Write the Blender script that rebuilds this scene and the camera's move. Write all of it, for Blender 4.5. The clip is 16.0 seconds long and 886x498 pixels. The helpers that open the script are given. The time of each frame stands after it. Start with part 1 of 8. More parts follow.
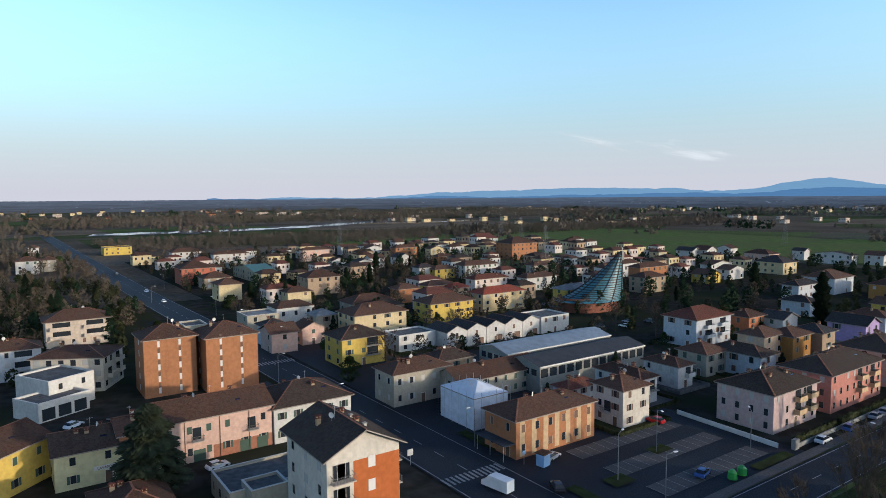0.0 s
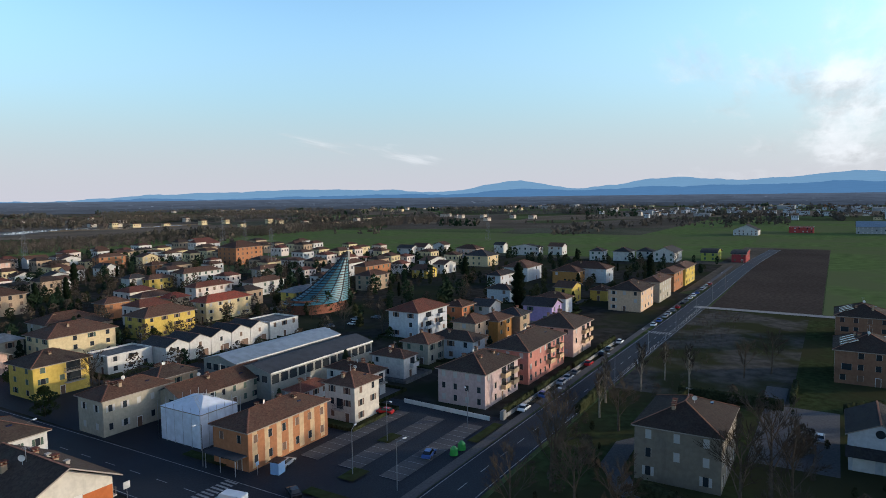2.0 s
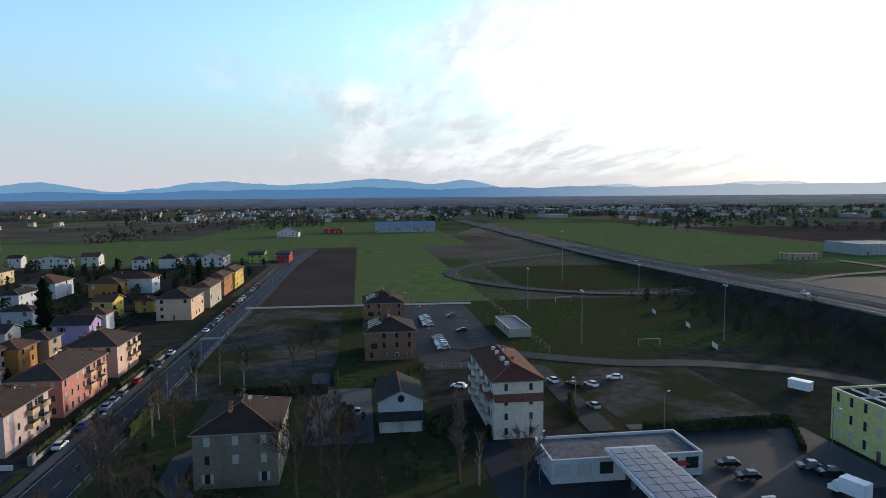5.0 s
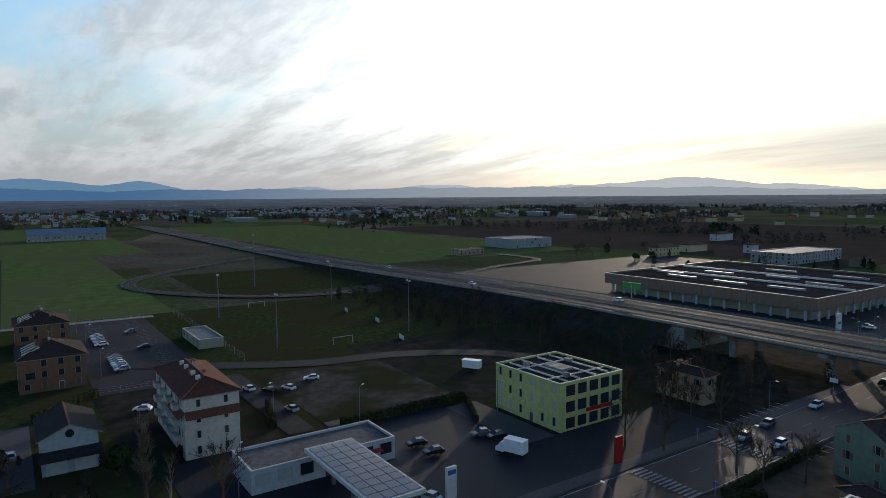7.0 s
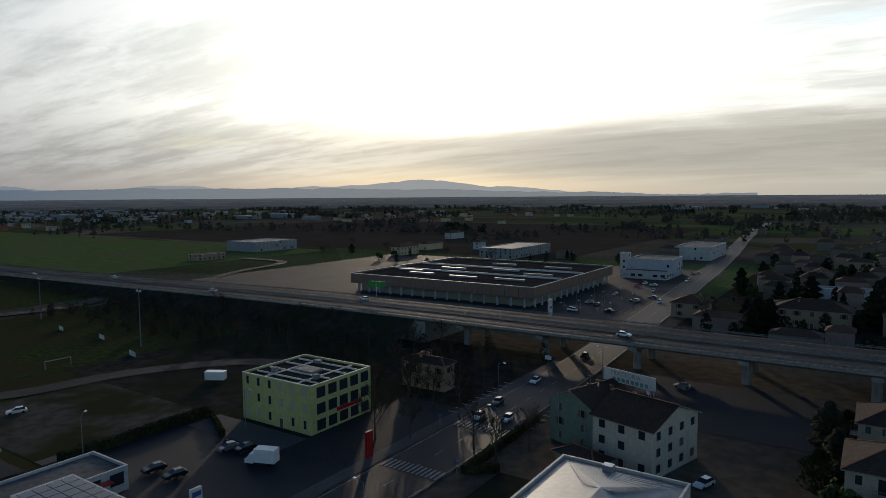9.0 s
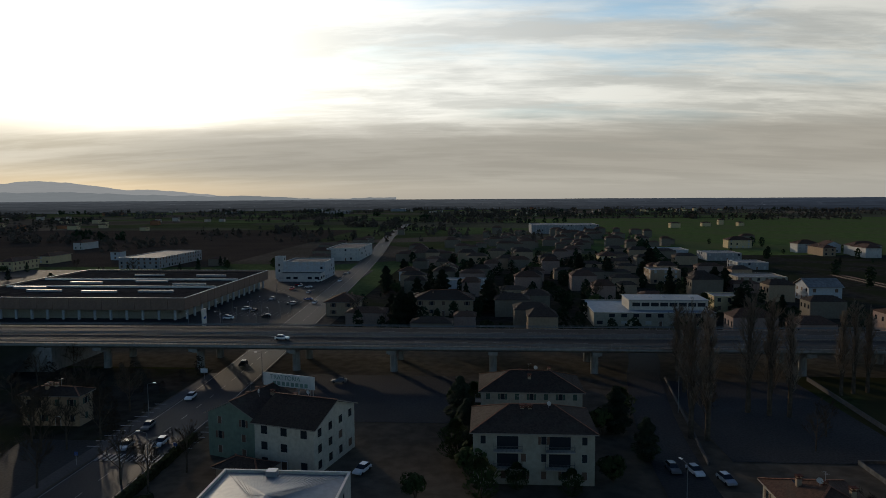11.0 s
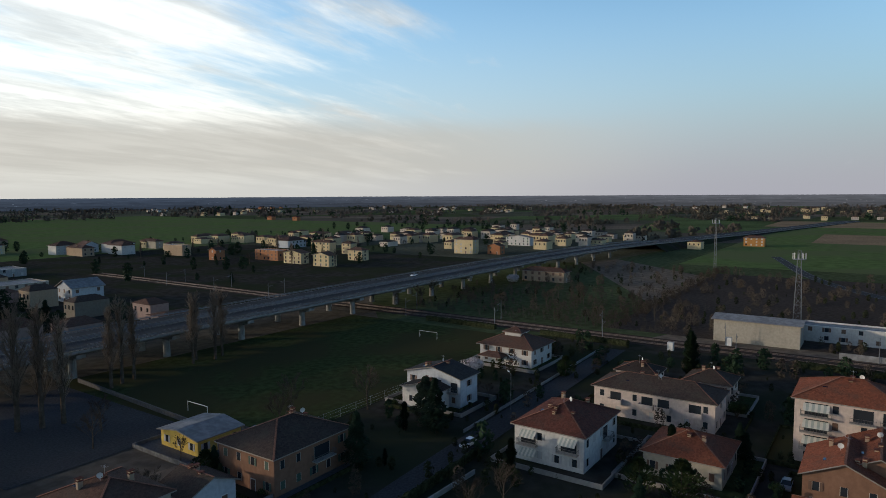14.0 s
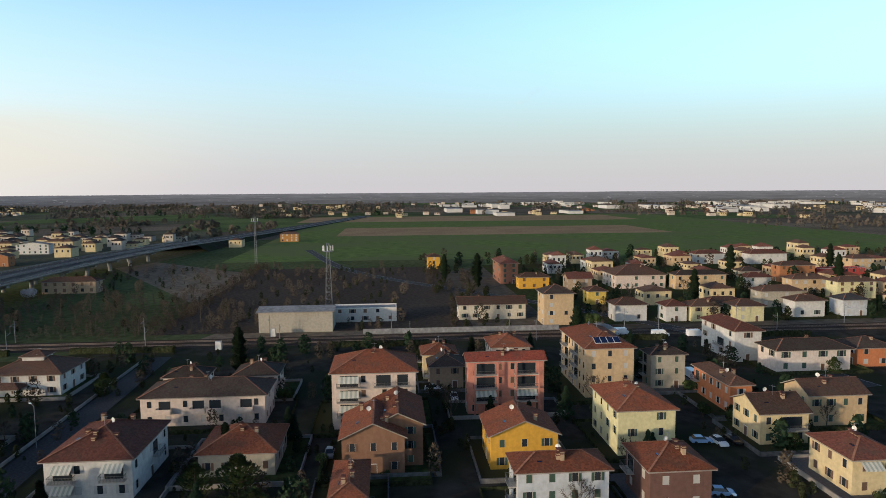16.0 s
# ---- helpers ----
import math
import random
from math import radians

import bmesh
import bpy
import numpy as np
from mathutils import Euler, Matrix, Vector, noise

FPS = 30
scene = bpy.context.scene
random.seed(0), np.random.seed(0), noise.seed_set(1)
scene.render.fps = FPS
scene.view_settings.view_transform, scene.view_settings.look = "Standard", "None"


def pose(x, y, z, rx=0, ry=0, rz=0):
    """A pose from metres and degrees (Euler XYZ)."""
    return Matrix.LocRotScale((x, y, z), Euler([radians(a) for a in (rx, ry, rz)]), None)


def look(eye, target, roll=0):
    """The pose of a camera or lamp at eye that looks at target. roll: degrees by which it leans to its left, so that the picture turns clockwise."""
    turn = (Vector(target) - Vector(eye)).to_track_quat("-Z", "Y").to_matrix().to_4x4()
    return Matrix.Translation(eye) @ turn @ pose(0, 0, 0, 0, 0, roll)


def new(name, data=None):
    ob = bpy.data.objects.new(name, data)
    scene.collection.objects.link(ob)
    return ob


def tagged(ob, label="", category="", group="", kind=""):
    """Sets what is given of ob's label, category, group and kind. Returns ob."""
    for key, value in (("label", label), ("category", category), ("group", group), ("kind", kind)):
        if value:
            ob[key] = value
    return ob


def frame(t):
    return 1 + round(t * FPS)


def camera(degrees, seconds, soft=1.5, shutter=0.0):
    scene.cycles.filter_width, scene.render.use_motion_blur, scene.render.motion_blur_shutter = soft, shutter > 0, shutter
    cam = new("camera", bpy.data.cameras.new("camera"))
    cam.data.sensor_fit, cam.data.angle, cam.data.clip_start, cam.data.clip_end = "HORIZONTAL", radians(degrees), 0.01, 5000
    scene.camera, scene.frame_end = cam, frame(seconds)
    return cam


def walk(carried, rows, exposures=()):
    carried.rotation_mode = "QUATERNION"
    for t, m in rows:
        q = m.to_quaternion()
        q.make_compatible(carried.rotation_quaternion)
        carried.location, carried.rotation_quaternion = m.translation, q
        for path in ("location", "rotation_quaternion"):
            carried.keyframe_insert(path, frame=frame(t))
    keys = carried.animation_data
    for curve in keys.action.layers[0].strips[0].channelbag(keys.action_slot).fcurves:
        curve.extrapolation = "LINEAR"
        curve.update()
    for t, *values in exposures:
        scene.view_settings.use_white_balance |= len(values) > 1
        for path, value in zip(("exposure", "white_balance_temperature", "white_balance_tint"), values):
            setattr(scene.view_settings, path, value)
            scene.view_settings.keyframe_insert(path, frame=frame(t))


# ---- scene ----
cam = camera(68.6, 16.0, soft=0.7)
EYE = (0.0, 0.0, 50.0)
PATH = [
    (0, -34.93, -4.64, 0.38), (0.5, -39.88, -4.62, 0.53), (1, -46.13, -4.64, 0.62), (1.5, -52.51, -4.66, 0.69),
    (2, -58.80, -4.71, 0.71), (2.5, -65.05, -4.72, 0.68), (3, -71.27, -4.70, 0.56), (3.5, -77.65, -4.70, 0.48),
    (4, -84.13, -4.71, 0.47), (6.5, -117.40, -4.73, 0.47), (7, -124.03, -4.71, 0.47), (7.5, -129.95, -4.69, 0.47),
    (8, -135.74, -4.73, 0.45), (10.5, -166.41, -4.58, 0.36), (11, -176.11, -4.55, 0.34), (11.5, -186.06, -4.56, 0.31),
    (12, -195.98, -4.66, 0.29), (12.5, -205.96, -4.71, 0.29), (13, -215.91, -4.72, 0.23), (13.5, -225.84, -4.77, 0.22),
    (14, -235.69, -4.82, 0.31), (14.5, -245.49, -4.83, 0.35), (15, -255.31, -4.86, 0.34), (15.5, -265.05, -4.97, 0.34),
    (16, -274.68, -5.13, 0.40),]
EXPOSURES = [(0.0, -0.34, 5950, 10), (3.0, -0.40, 6050, 10), (4.2, -0.22, 5950, 10), (5.4, -0.50, 6150, 10), (7.0, -0.95, 6150, 10), (8.2, -1.35, 6250, 10), (9.4, -1.62, 6400, 10), (11.5, -1.82, 6450, 10), (13.0, -1.35, 6050, 10), (14.5, -0.84, 6100, 10), (16.0, -0.42, 6550, 10)]
walk(cam, [(t, pose(*EYE, 90 + p, r, yaw)) for t, yaw, p, r in PATH], EXPOSURES)

# ---- sky and sun ----
SUN_YAW, SUN_UP = 146.0, 8.2
SUN_DIR = Vector((math.sin(radians(SUN_YAW)) * math.cos(radians(SUN_UP)), math.cos(radians(SUN_YAW)) * math.cos(radians(SUN_UP)), math.sin(radians(SUN_UP))))
world = bpy.data.worlds.new("world")
scene.world = world
world.use_nodes = True


class Nodes:
    """Short calls for building a node tree."""

    def __init__(self, tree):
        self.tree = tree

    def add(self, kind):
        return self.tree.nodes.new(kind)

    def put(self, socket, value):
        if isinstance(value, bpy.types.NodeSocket):
            self.tree.links.new(value, socket)
        elif value is not None:
            socket.default_value = value

    def math(self, op, a, b=None, clamp=False):
        n = self.add("ShaderNodeMath")
        n.operation, n.use_clamp = op, clamp
        self.put(n.inputs[0], a)
        self.put(n.inputs[1], b)
        return n.outputs[0]

    def noise(self, vector, scale, detail=4.0, rough=0.55):
        n = self.add("ShaderNodeTexNoise")
        self.put(n.inputs["Vector"], vector)
        n.inputs["Scale"].default_value = scale
        n.inputs["Detail"].default_value = detail
        n.inputs["Roughness"].default_value = rough
        return n.outputs["Fac"]

    def ramp(self, fac, low, high, a=0.0, b=1.0):
        n = self.add("ShaderNodeMapRange")
        n.clamp, n.interpolation_type = True, "SMOOTHSTEP"
        self.put(n.inputs["Value"], fac)
        for key, value in (("From Min", low), ("From Max", high), ("To Min", a), ("To Max", b)):
            n.inputs[key].default_value = value
        return n.outputs["Result"]

    def mix(self, fac, a, b, mode="MIX"):
        n = self.add("ShaderNodeMix")
        n.data_type, n.blend_type = "RGBA", mode
        self.put(n.inputs[0], fac)
        self.put(n.inputs[6], a)
        self.put(n.inputs[7], b)
        return n.outputs[2]


SKY_STRENGTH = 0.10
STREAK_YAW = 88.0
SKY_TINT = (0.80, 0.905, 0.965, 1)
CLOUD_EAST, CLOUD_WEST, CLOUD_SUN = (11.0, 10.9, 10.7, 1), (22.6, 21.4, 18.4, 1), (36.0, 35.0, 32.5, 1)
HAZE_FAR, HAZE_SUN = (8.8, 8.3, 8.7, 1), (13.8, 13.0, 11.2, 1)
PALE_FAR, PALE_SUN = (6.2, 8.2, 9.3, 1), (14.5, 15.4, 16.6, 1)
BANK = (11.4, 10.6, 9.0, 1)
GLOW, CORE = (9.0, 8.4, 7.4, 1), (26.0, 24.0, 21.0, 1)


def bearing(yaw, up=0.0):
    return (math.sin(radians(yaw)) * math.cos(radians(up)), math.cos(radians(yaw)) * math.cos(radians(up)), math.sin(radians(up)))


def build_sky():
    k = Nodes(world.node_tree)
    back = world.node_tree.nodes["Background"]
    air = k.add("ShaderNodeTexSky")
    air.sky_type, air.sun_disc = "NISHITA", False
    air.sun_elevation, air.sun_rotation = radians(SUN_UP), radians(SUN_YAW)
    air.altitude, air.air_density, air.dust_density, air.ozone_density = 60.0, 1.0, 1.2, 1.6
    way = k.add("ShaderNodeTexCoord").outputs["Generated"]
    cut = k.add("ShaderNodeSeparateXYZ")
    k.put(cut.inputs[0], way)
    up = k.math("MAXIMUM", cut.outputs[2], 0.0)

    def towards(vector, direction):
        n = k.add("ShaderNodeVectorMath")
        n.operation = "DOT_PRODUCT"
        k.put(n.inputs[0], vector)
        n.inputs[1].default_value = direction
        return n.outputs["Value"]

    near = k.math("MAXIMUM", towards(way, bearing(151, 11)), 0.0)
    cloudy = towards(way, bearing(160))
    misty = towards(way, bearing(185))
    # sheet of cirrus, seen in perspective
    lift = k.math("ADD", up, 0.13)
    flat = k.add("ShaderNodeCombineXYZ")
    k.put(flat.inputs[0], k.math("DIVIDE", cut.outputs[0], lift))
    k.put(flat.inputs[1], k.math("DIVIDE", cut.outputs[1], lift))
    along = towards(flat.outputs[0], bearing(STREAK_YAW))
    across = towards(flat.outputs[0], bearing(STREAK_YAW + 90))
    wind = k.add("ShaderNodeCombineXYZ")
    k.put(wind.inputs[0], k.math("MULTIPLY", along, 0.36))
    k.put(wind.inputs[1], k.math("MULTIPLY", across, 1.5))
    warp = k.math("MULTIPLY", k.noise(flat.outputs[0], 0.9, 3.0, 0.5), 1.1)
    k.put(wind.inputs[2], warp)
    sheet = k.noise(wind.outputs[0], 1.25, 8.0, 0.6)
    broad = k.noise(flat.outputs[0], 0.5, 3.0, 0.5)
    cover = k.math("ADD", k.math("MULTIPLY", sheet, 0.75), k.math("MULTIPLY", broad, 0.45))
    cover = k.math("ADD", cover, k.ramp(cloudy, -0.08, 0.72, -0.25, 0.10))
    cover = k.math("ADD", cover, k.ramp(up, 0.12, 0.52, 0.03, -0.26))
    veil = k.ramp(cover, 0.50, 0.70)
    veil = k.math("MULTIPLY", veil, k.ramp(up, 0.0, 0.06))
    bright = k.math("MULTIPLY", k.math("POWER", near, 4.5), k.ramp(k.math("ADD", up, k.math("MULTIPLY", broad, 0.05)), 0.06, 0.17, 0.25, 1.0))
    bank = k.ramp(k.math("ADD", up, k.math("MULTIPLY", broad, 0.05)), 0.10, 0.15)
    glow = k.math("MULTIPLY", k.math("POWER", near, 14.0), bank)
    core = k.math("MULTIPLY", k.math("POWER", near, 90.0), bank)
    cloud = k.mix(bright, k.mix(k.ramp(misty, 0.3, 0.95), CLOUD_EAST, CLOUD_WEST), CLOUD_SUN)
    dim = k.ramp(k.noise(wind.outputs[0], 1.9, 7.0, 0.62), 0.36, 0.62, 0.72, 1.16)
    cloud = k.mix(1.0, cloud, dim, "MULTIPLY")
    base = k.mix(1.0, air.outputs[0], SKY_TINT, "MULTIPLY")
    gain = k.math("MULTIPLY", k.ramp(up, 0.0, 0.26, 2.9, 4.3), k.ramp(up, 0.27, 0.62, 1.0, 0.25))
    base = k.mix(1.0, base, gain, "MULTIPLY")
    base = k.mix(1.0, base, k.ramp(misty, 0.1, 0.75, 1.25, 1.6), "MULTIPLY")
    base = k.mix(k.ramp(up, 0.30, 0.55), base, k.mix(1.0, base, (0.62, 0.88, 1.35, 1), "MULTIPLY"))
    low = k.ramp(up, -0.02, 0.16, 1.0, 0.0)
    haze = k.mix(k.ramp(misty, 0.25, 0.92), HAZE_FAR, HAZE_SUN)
    pale = k.mix(k.ramp(misty, -0.3, 1.0), PALE_FAR, PALE_SUN)
    base = k.mix(k.math("MULTIPLY", k.ramp(up, 0.03, 0.30, 1.0, 0.0), 0.65), base, pale)
    base = k.mix(k.math("MULTIPLY", low, 0.9), base, haze)
    sky = k.mix(k.math("MULTIPLY", veil, 0.8), base, cloud)
    # low grey cloud bank under the bright part of the sky
    ragged = k.math("ADD", up, k.math("MULTIPLY", k.math("SUBTRACT", sheet, 0.5), 0.06))
    low_bank = k.math("MULTIPLY", k.ramp(ragged, 0.085, 0.125, 1.0, 0.0), k.ramp(up, 0.004, 0.045))
    low_bank = k.math("MULTIPLY", low_bank, k.ramp(towards(way, bearing(194)), 0.42, 0.86, 0.0, 0.8))
    sky = k.mix(low_bank, sky, BANK)
    for amount, colour in ((glow, GLOW), (core, CORE)):
        sky = k.mix(amount, sky, k.mix(1.0, sky, colour, "ADD"))
    k.put(back.inputs[0], sky)
    back.inputs[1].default_value = SKY_STRENGTH


build_sky()
sun = new("sun", bpy.data.lights.new("sun", "SUN"))
sun.data.energy, sun.data.angle, sun.data.color = 4.3, radians(0.8), (1.0, 0.80, 0.57)
sun.matrix_world = look((0, 0, 0), -SUN_DIR)

# ---- materials ----
MATS = {}


def surface(name, colour, rough=0.85, vary=0.12, grain=0.9, coarse=0.06, bump=0.0, bump_scale=8.0, metal=0.0, second=None, per_object=0.0, stain=0.0, spec=0.1):
    """A painted, earthen or stony surface with fine grain and broad wear."""
    m = bpy.data.materials.new(name)
    m.use_nodes = True
    k = Nodes(m.node_tree)
    p = m.node_tree.nodes["Principled BSDF"]
    where = k.add("ShaderNodeTexCoord").outputs["Object"]
    fine = k.noise(where, grain, 5.0)
    wide = k.noise(where, coarse, 3.0)
    dark = tuple(c * (1 - vary) for c in colour) + (1,)
    light = tuple(min(1, c * (1 + vary)) for c in colour) + (1,)
    col = k.mix(k.ramp(fine, 0.3, 0.7), dark, light)
    if second:
        col = k.mix(k.ramp(wide, 0.42, 0.6), col, (*second, 1))
    else:
        col = k.mix(1.0, col, k.ramp(wide, 0.3, 0.7, 1 - vary * 0.7, 1 + vary * 0.4), "MULTIPLY")
    if stain:
        run = k.add("ShaderNodeMapping")
        k.put(run.inputs["Vector"], where)
        run.inputs["Scale"].default_value = (1.4, 1.4, 0.18)
        drip = k.ramp(k.noise(run.outputs[0], 1.0, 4.0), 0.52, 0.75, 1.0, 1.0 - stain)
        col = k.mix(1.0, col, drip, "MULTIPLY")
    if per_object:
        own = k.add("ShaderNodeObjectInfo").outputs["Random"]
        col = k.mix(1.0, col, k.ramp(own, 0.0, 1.0, 1 - per_object, 1 + per_object), "MULTIPLY")
    k.put(p.inputs["Base Color"], col)
    p.inputs["Roughness"].default_value = rough
    p.inputs["Metallic"].default_value = metal
    if rough > 0.6:
        p.inputs["Specular IOR Level"].default_value = 0.0 if rough > 0.92 else spec
    if bump:
        b = k.add("ShaderNodeBump")
        b.inputs["Strength"].default_value = bump
        b.inputs["Distance"].default_value = 0.05
        k.put(b.inputs["Height"], k.noise(where, bump_scale, 4.0))
        k.put(p.inputs["Normal"], b.outputs[0])
    MATS[name] = m
    return m


def tiled(name, colour, axis_scale=4.2, vary=0.24, patch=None):
    """Clay roof tiles: rows of ridges, single tiles lighter or darker, lichen."""
    m = bpy.data.materials.new(name)
    m.use_nodes = True
    k = Nodes(m.node_tree)
    p = m.node_tree.nodes["Principled BSDF"]
    where = k.add("ShaderNodeTexCoord").outputs["Object"]
    cell = k.add("ShaderNodeTexVoronoi")
    k.put(cell.inputs["Vector"], where)
    cell.inputs["Scale"].default_value = 3.2
    tone = k.add("ShaderNodeSeparateColor")
    k.put(tone.inputs[0], cell.outputs["Color"])
    col = k.mix(tone.outputs[0], tuple(c * (1 - vary) for c in colour) + (1,), tuple(c * (1 + vary) for c in colour) + (1,))
    wear = k.ramp(k.noise(where, 0.35, 5.0, 0.65), 0.45, 0.72)
    col = k.mix(k.math("MULTIPLY", wear, 0.42), col, (*(patch or (0.07, 0.065, 0.05)), 1))
    own = k.add("ShaderNodeObjectInfo").outputs["Random"]
    col = k.mix(1.0, col, k.ramp(own, 0.0, 1.0, 0.8, 1.2), "MULTIPLY")
    k.put(p.inputs["Base Color"], col)
    p.inputs["Roughness"].default_value = 0.85
    p.inputs["Specular IOR Level"].default_value = 0.12
    wave = k.add("ShaderNodeTexWave")
    wave.wave_type, wave.bands_direction = "BANDS", "DIAGONAL"
    k.put(wave.inputs["Vector"], where)
    wave.inputs["Scale"].default_value = axis_scale
    wave.inputs["Distortion"].default_value = 0.6
    b = k.add("ShaderNodeBump")
    b.inputs["Strength"].default_value = 0.5
    b.inputs["Distance"].default_value = 0.06
    k.put(b.inputs["Height"], wave.outputs["Fac"])
    k.put(p.inputs["Normal"], b.outputs[0])
    MATS[name] = m
    return m


def glossy(name, colour, rough=0.08, metal=0.0):
    m = bpy.data.materials.new(name)
    m.use_nodes = True
    k = Nodes(m.node_tree)
    p = m.node_tree.nodes["Principled BSDF"]
    where = k.add("ShaderNodeTexCoord").outputs["Object"]
    col = k.mix(k.noise(where, 0.7, 2.0), tuple(c * 0.8 for c in colour) + (1,), tuple(min(1, c * 1.2) for c in colour) + (1,))
    k.put(p.inputs["Base Color"], col)
    p.inputs["Roughness"].default_value = rough
    p.inputs["Metallic"].default_value = metal
    MATS[name] = m
    return m


WALLS = dict(
    white=(0.62, 0.60, 0.56), white_cool=(0.54, 0.56, 0.58), white_warm=(0.62, 0.57, 0.49), white_cream=(0.62, 0.56, 0.45), cream_grey=(0.42, 0.38, 0.30),
    cream_yellow=(0.66, 0.53, 0.31), cream_pink=(0.66, 0.54, 0.46), pale_yellow=(0.68, 0.62, 0.36), yellow=(0.64, 0.46, 0.11), yellow_deep=(0.66, 0.37, 0.06),
    lime=(0.42, 0.45, 0.10), limeyellow=(0.58, 0.58, 0.24), limewhite=(0.46, 0.44, 0.33), greenish=(0.22, 0.28, 0.22), crimson=(0.33, 0.06, 0.06),
    orange=(0.41, 0.185, 0.09), orange_deep=(0.44, 0.22, 0.07), redorange=(0.55, 0.20, 0.09), peach=(0.66, 0.46, 0.31), salmon=(0.60, 0.25, 0.18), pink=(0.66, 0.45, 0.36),
    pinkgrey=(0.55, 0.41, 0.38), pink_white=(0.70, 0.60, 0.53), redpink=(0.53, 0.23, 0.18), purple=(0.44, 0.33, 0.55), tan=(0.42, 0.31, 0.21), tan_warm=(0.58, 0.42, 0.25),
    white_brown=(0.62, 0.52, 0.42), red_white=(0.48, 0.16, 0.10), brown_brick=(0.25, 0.14, 0.09), dark_brick=(0.16, 0.09, 0.075), brick_red=(0.36, 0.17, 0.11), brickgrey=(0.36, 0.26, 0.22),
    stone=(0.24, 0.205, 0.16), concrete=(0.42, 0.38, 0.31), grey_shed=(0.36, 0.36, 0.36), red_shed=(0.40, 0.07, 0.06), brownpanel=(0.30, 0.20, 0.15), glass_hall=(0.30, 0.30, 0.27),
    green_hall=(0.42, 0.42, 0.30), white_orange=(0.64, 0.59, 0.50), orange_paint=(0.47, 0.14, 0.045), socle=(0.30, 0.28, 0.26), brick_low=(0.36, 0.16, 0.10))
for key, rgb in WALLS.items():
    surface("plaster_" + key, [c * 0.82 for c in rgb], 0.9, 0.09, 1.3, 0.16, 0.25, 9.0, stain=0.10)
for key, rgb in dict(brown=(0.098, 0.054, 0.038), darkbrown=(0.056, 0.040, 0.032), redbrown=(0.145, 0.054, 0.037), red=(0.23, 0.057, 0.036), redorange=(0.215, 0.072, 0.038), dark=(0.042, 0.040, 0.041)).items():
    tiled("roof_" + key, rgb)
surface("roof_grey", (0.22, 0.22, 0.22), 0.7, 0.2, 0.8, 0.1, 0.2)
surface("roof_grey_blue", (0.20, 0.25, 0.30), 0.55, 0.15, 0.6, 0.08, 0.2)
surface("roof_slate", (0.052, 0.058, 0.068), 0.75, 0.12, 0.6, 0.08, 0.2)
surface("roof_green", (0.07, 0.16, 0.13), 0.5, 0.15, 0.6, 0.1)
surface("roof_felt", (0.050, 0.046, 0.043), 0.95, 0.25, 0.4, 0.05, 0.3)
surface("rail_rust", (0.13, 0.095, 0.075), 0.6, 0.2, 2.0)
surface("roof_flat", (0.13, 0.13, 0.13), 0.9, 0.25, 0.9, 0.15, 0.3)
surface("roof_metal", (0.26, 0.28, 0.30), 0.55, 0.08, 1.2, 0.1, metal=0.3)
surface("roof_sheet", (0.62, 0.66, 0.72), 0.5, 0.08)
surface("plaster_sheet", (0.62, 0.66, 0.72), 0.6, 0.1, 0.8, 0.3, 0.6, 2.0)
surface("trim", (0.60, 0.58, 0.54), 0.6, 0.08)
surface("eaves", (0.105, 0.075, 0.055), 0.8, 0.15)
surface("awning_pale", (0.55, 0.53, 0.46), 0.9, 0.08)
surface("awning_stripe", (0.34, 0.37, 0.33), 0.9, 0.08)
surface("gutter", (0.27, 0.235, 0.205), 0.7, 0.12)
surface("bare_soil", (0.088, 0.080, 0.068), 0.95, 0.3, 0.3, 0.045, 0.5, 2.0, second=(0.045, 0.047, 0.023))
surface("ridge_tile", (0.26, 0.125, 0.08), 0.85, 0.25, 2.5)
surface("shutter_green", (0.035, 0.07, 0.05), 0.6, 0.1)
surface("shutter_brown", (0.12, 0.065, 0.04), 0.6, 0.1)
surface("shutter_grey", (0.40, 0.39, 0.37), 0.6, 0.1)
surface("rail", (0.10, 0.10, 0.10), 0.5, 0.1, metal=0.4)
surface("steel", (0.42, 0.43, 0.44), 0.45, 0.1, metal=0.7)
surface("asphalt", (0.027, 0.030, 0.037), 0.68, 0.22, 3.0, 0.05, 0.3, 30.0, spec=0.12)
surface("asphalt_old", (0.047, 0.047, 0.049), 0.82, 0.24, 2.0, 0.04, 0.3, 30.0, spec=0.06)
surface("paving", (0.105, 0.10, 0.098), 0.9, 0.15, 2.0, 0.08, 0.2)
surface("road_paint", (0.30, 0.30, 0.30), 0.7, 0.25, 2.5, 0.4)
surface("concrete", (0.27, 0.265, 0.25), 0.85, 0.15, 0.6, 0.05, 0.3, 4.0, stain=0.25)
surface("earth", (0.046, 0.042, 0.035), 0.95, 0.3, 0.25, 0.03, 0.5, 2.0, second=(0.036, 0.040, 0.023))
surface("grass", (0.046, 0.058, 0.023), 0.95, 0.3, 0.5, 0.03, 0.5, 3.0, second=(0.052, 0.050, 0.024))
surface("crop_green", (0.108, 0.150, 0.052), 0.95, 0.20, 0.12, 0.012, 0.4, 3.0, second=(0.118, 0.138, 0.062))
surface("ploughed", (0.072, 0.058, 0.047), 0.95, 0.2, 0.6, 0.02, 0.6, 1.5)
surface("stubble", (0.27, 0.19, 0.115), 0.95, 0.2, 0.4, 0.02, 0.5, 1.5)
surface("ballast", (0.060, 0.048, 0.040), 0.95, 0.25, 2.5, 0.1, 0.6, 8.0)
surface("bark", (0.10, 0.078, 0.058), 0.95, 0.25, 1.5, 0.3)
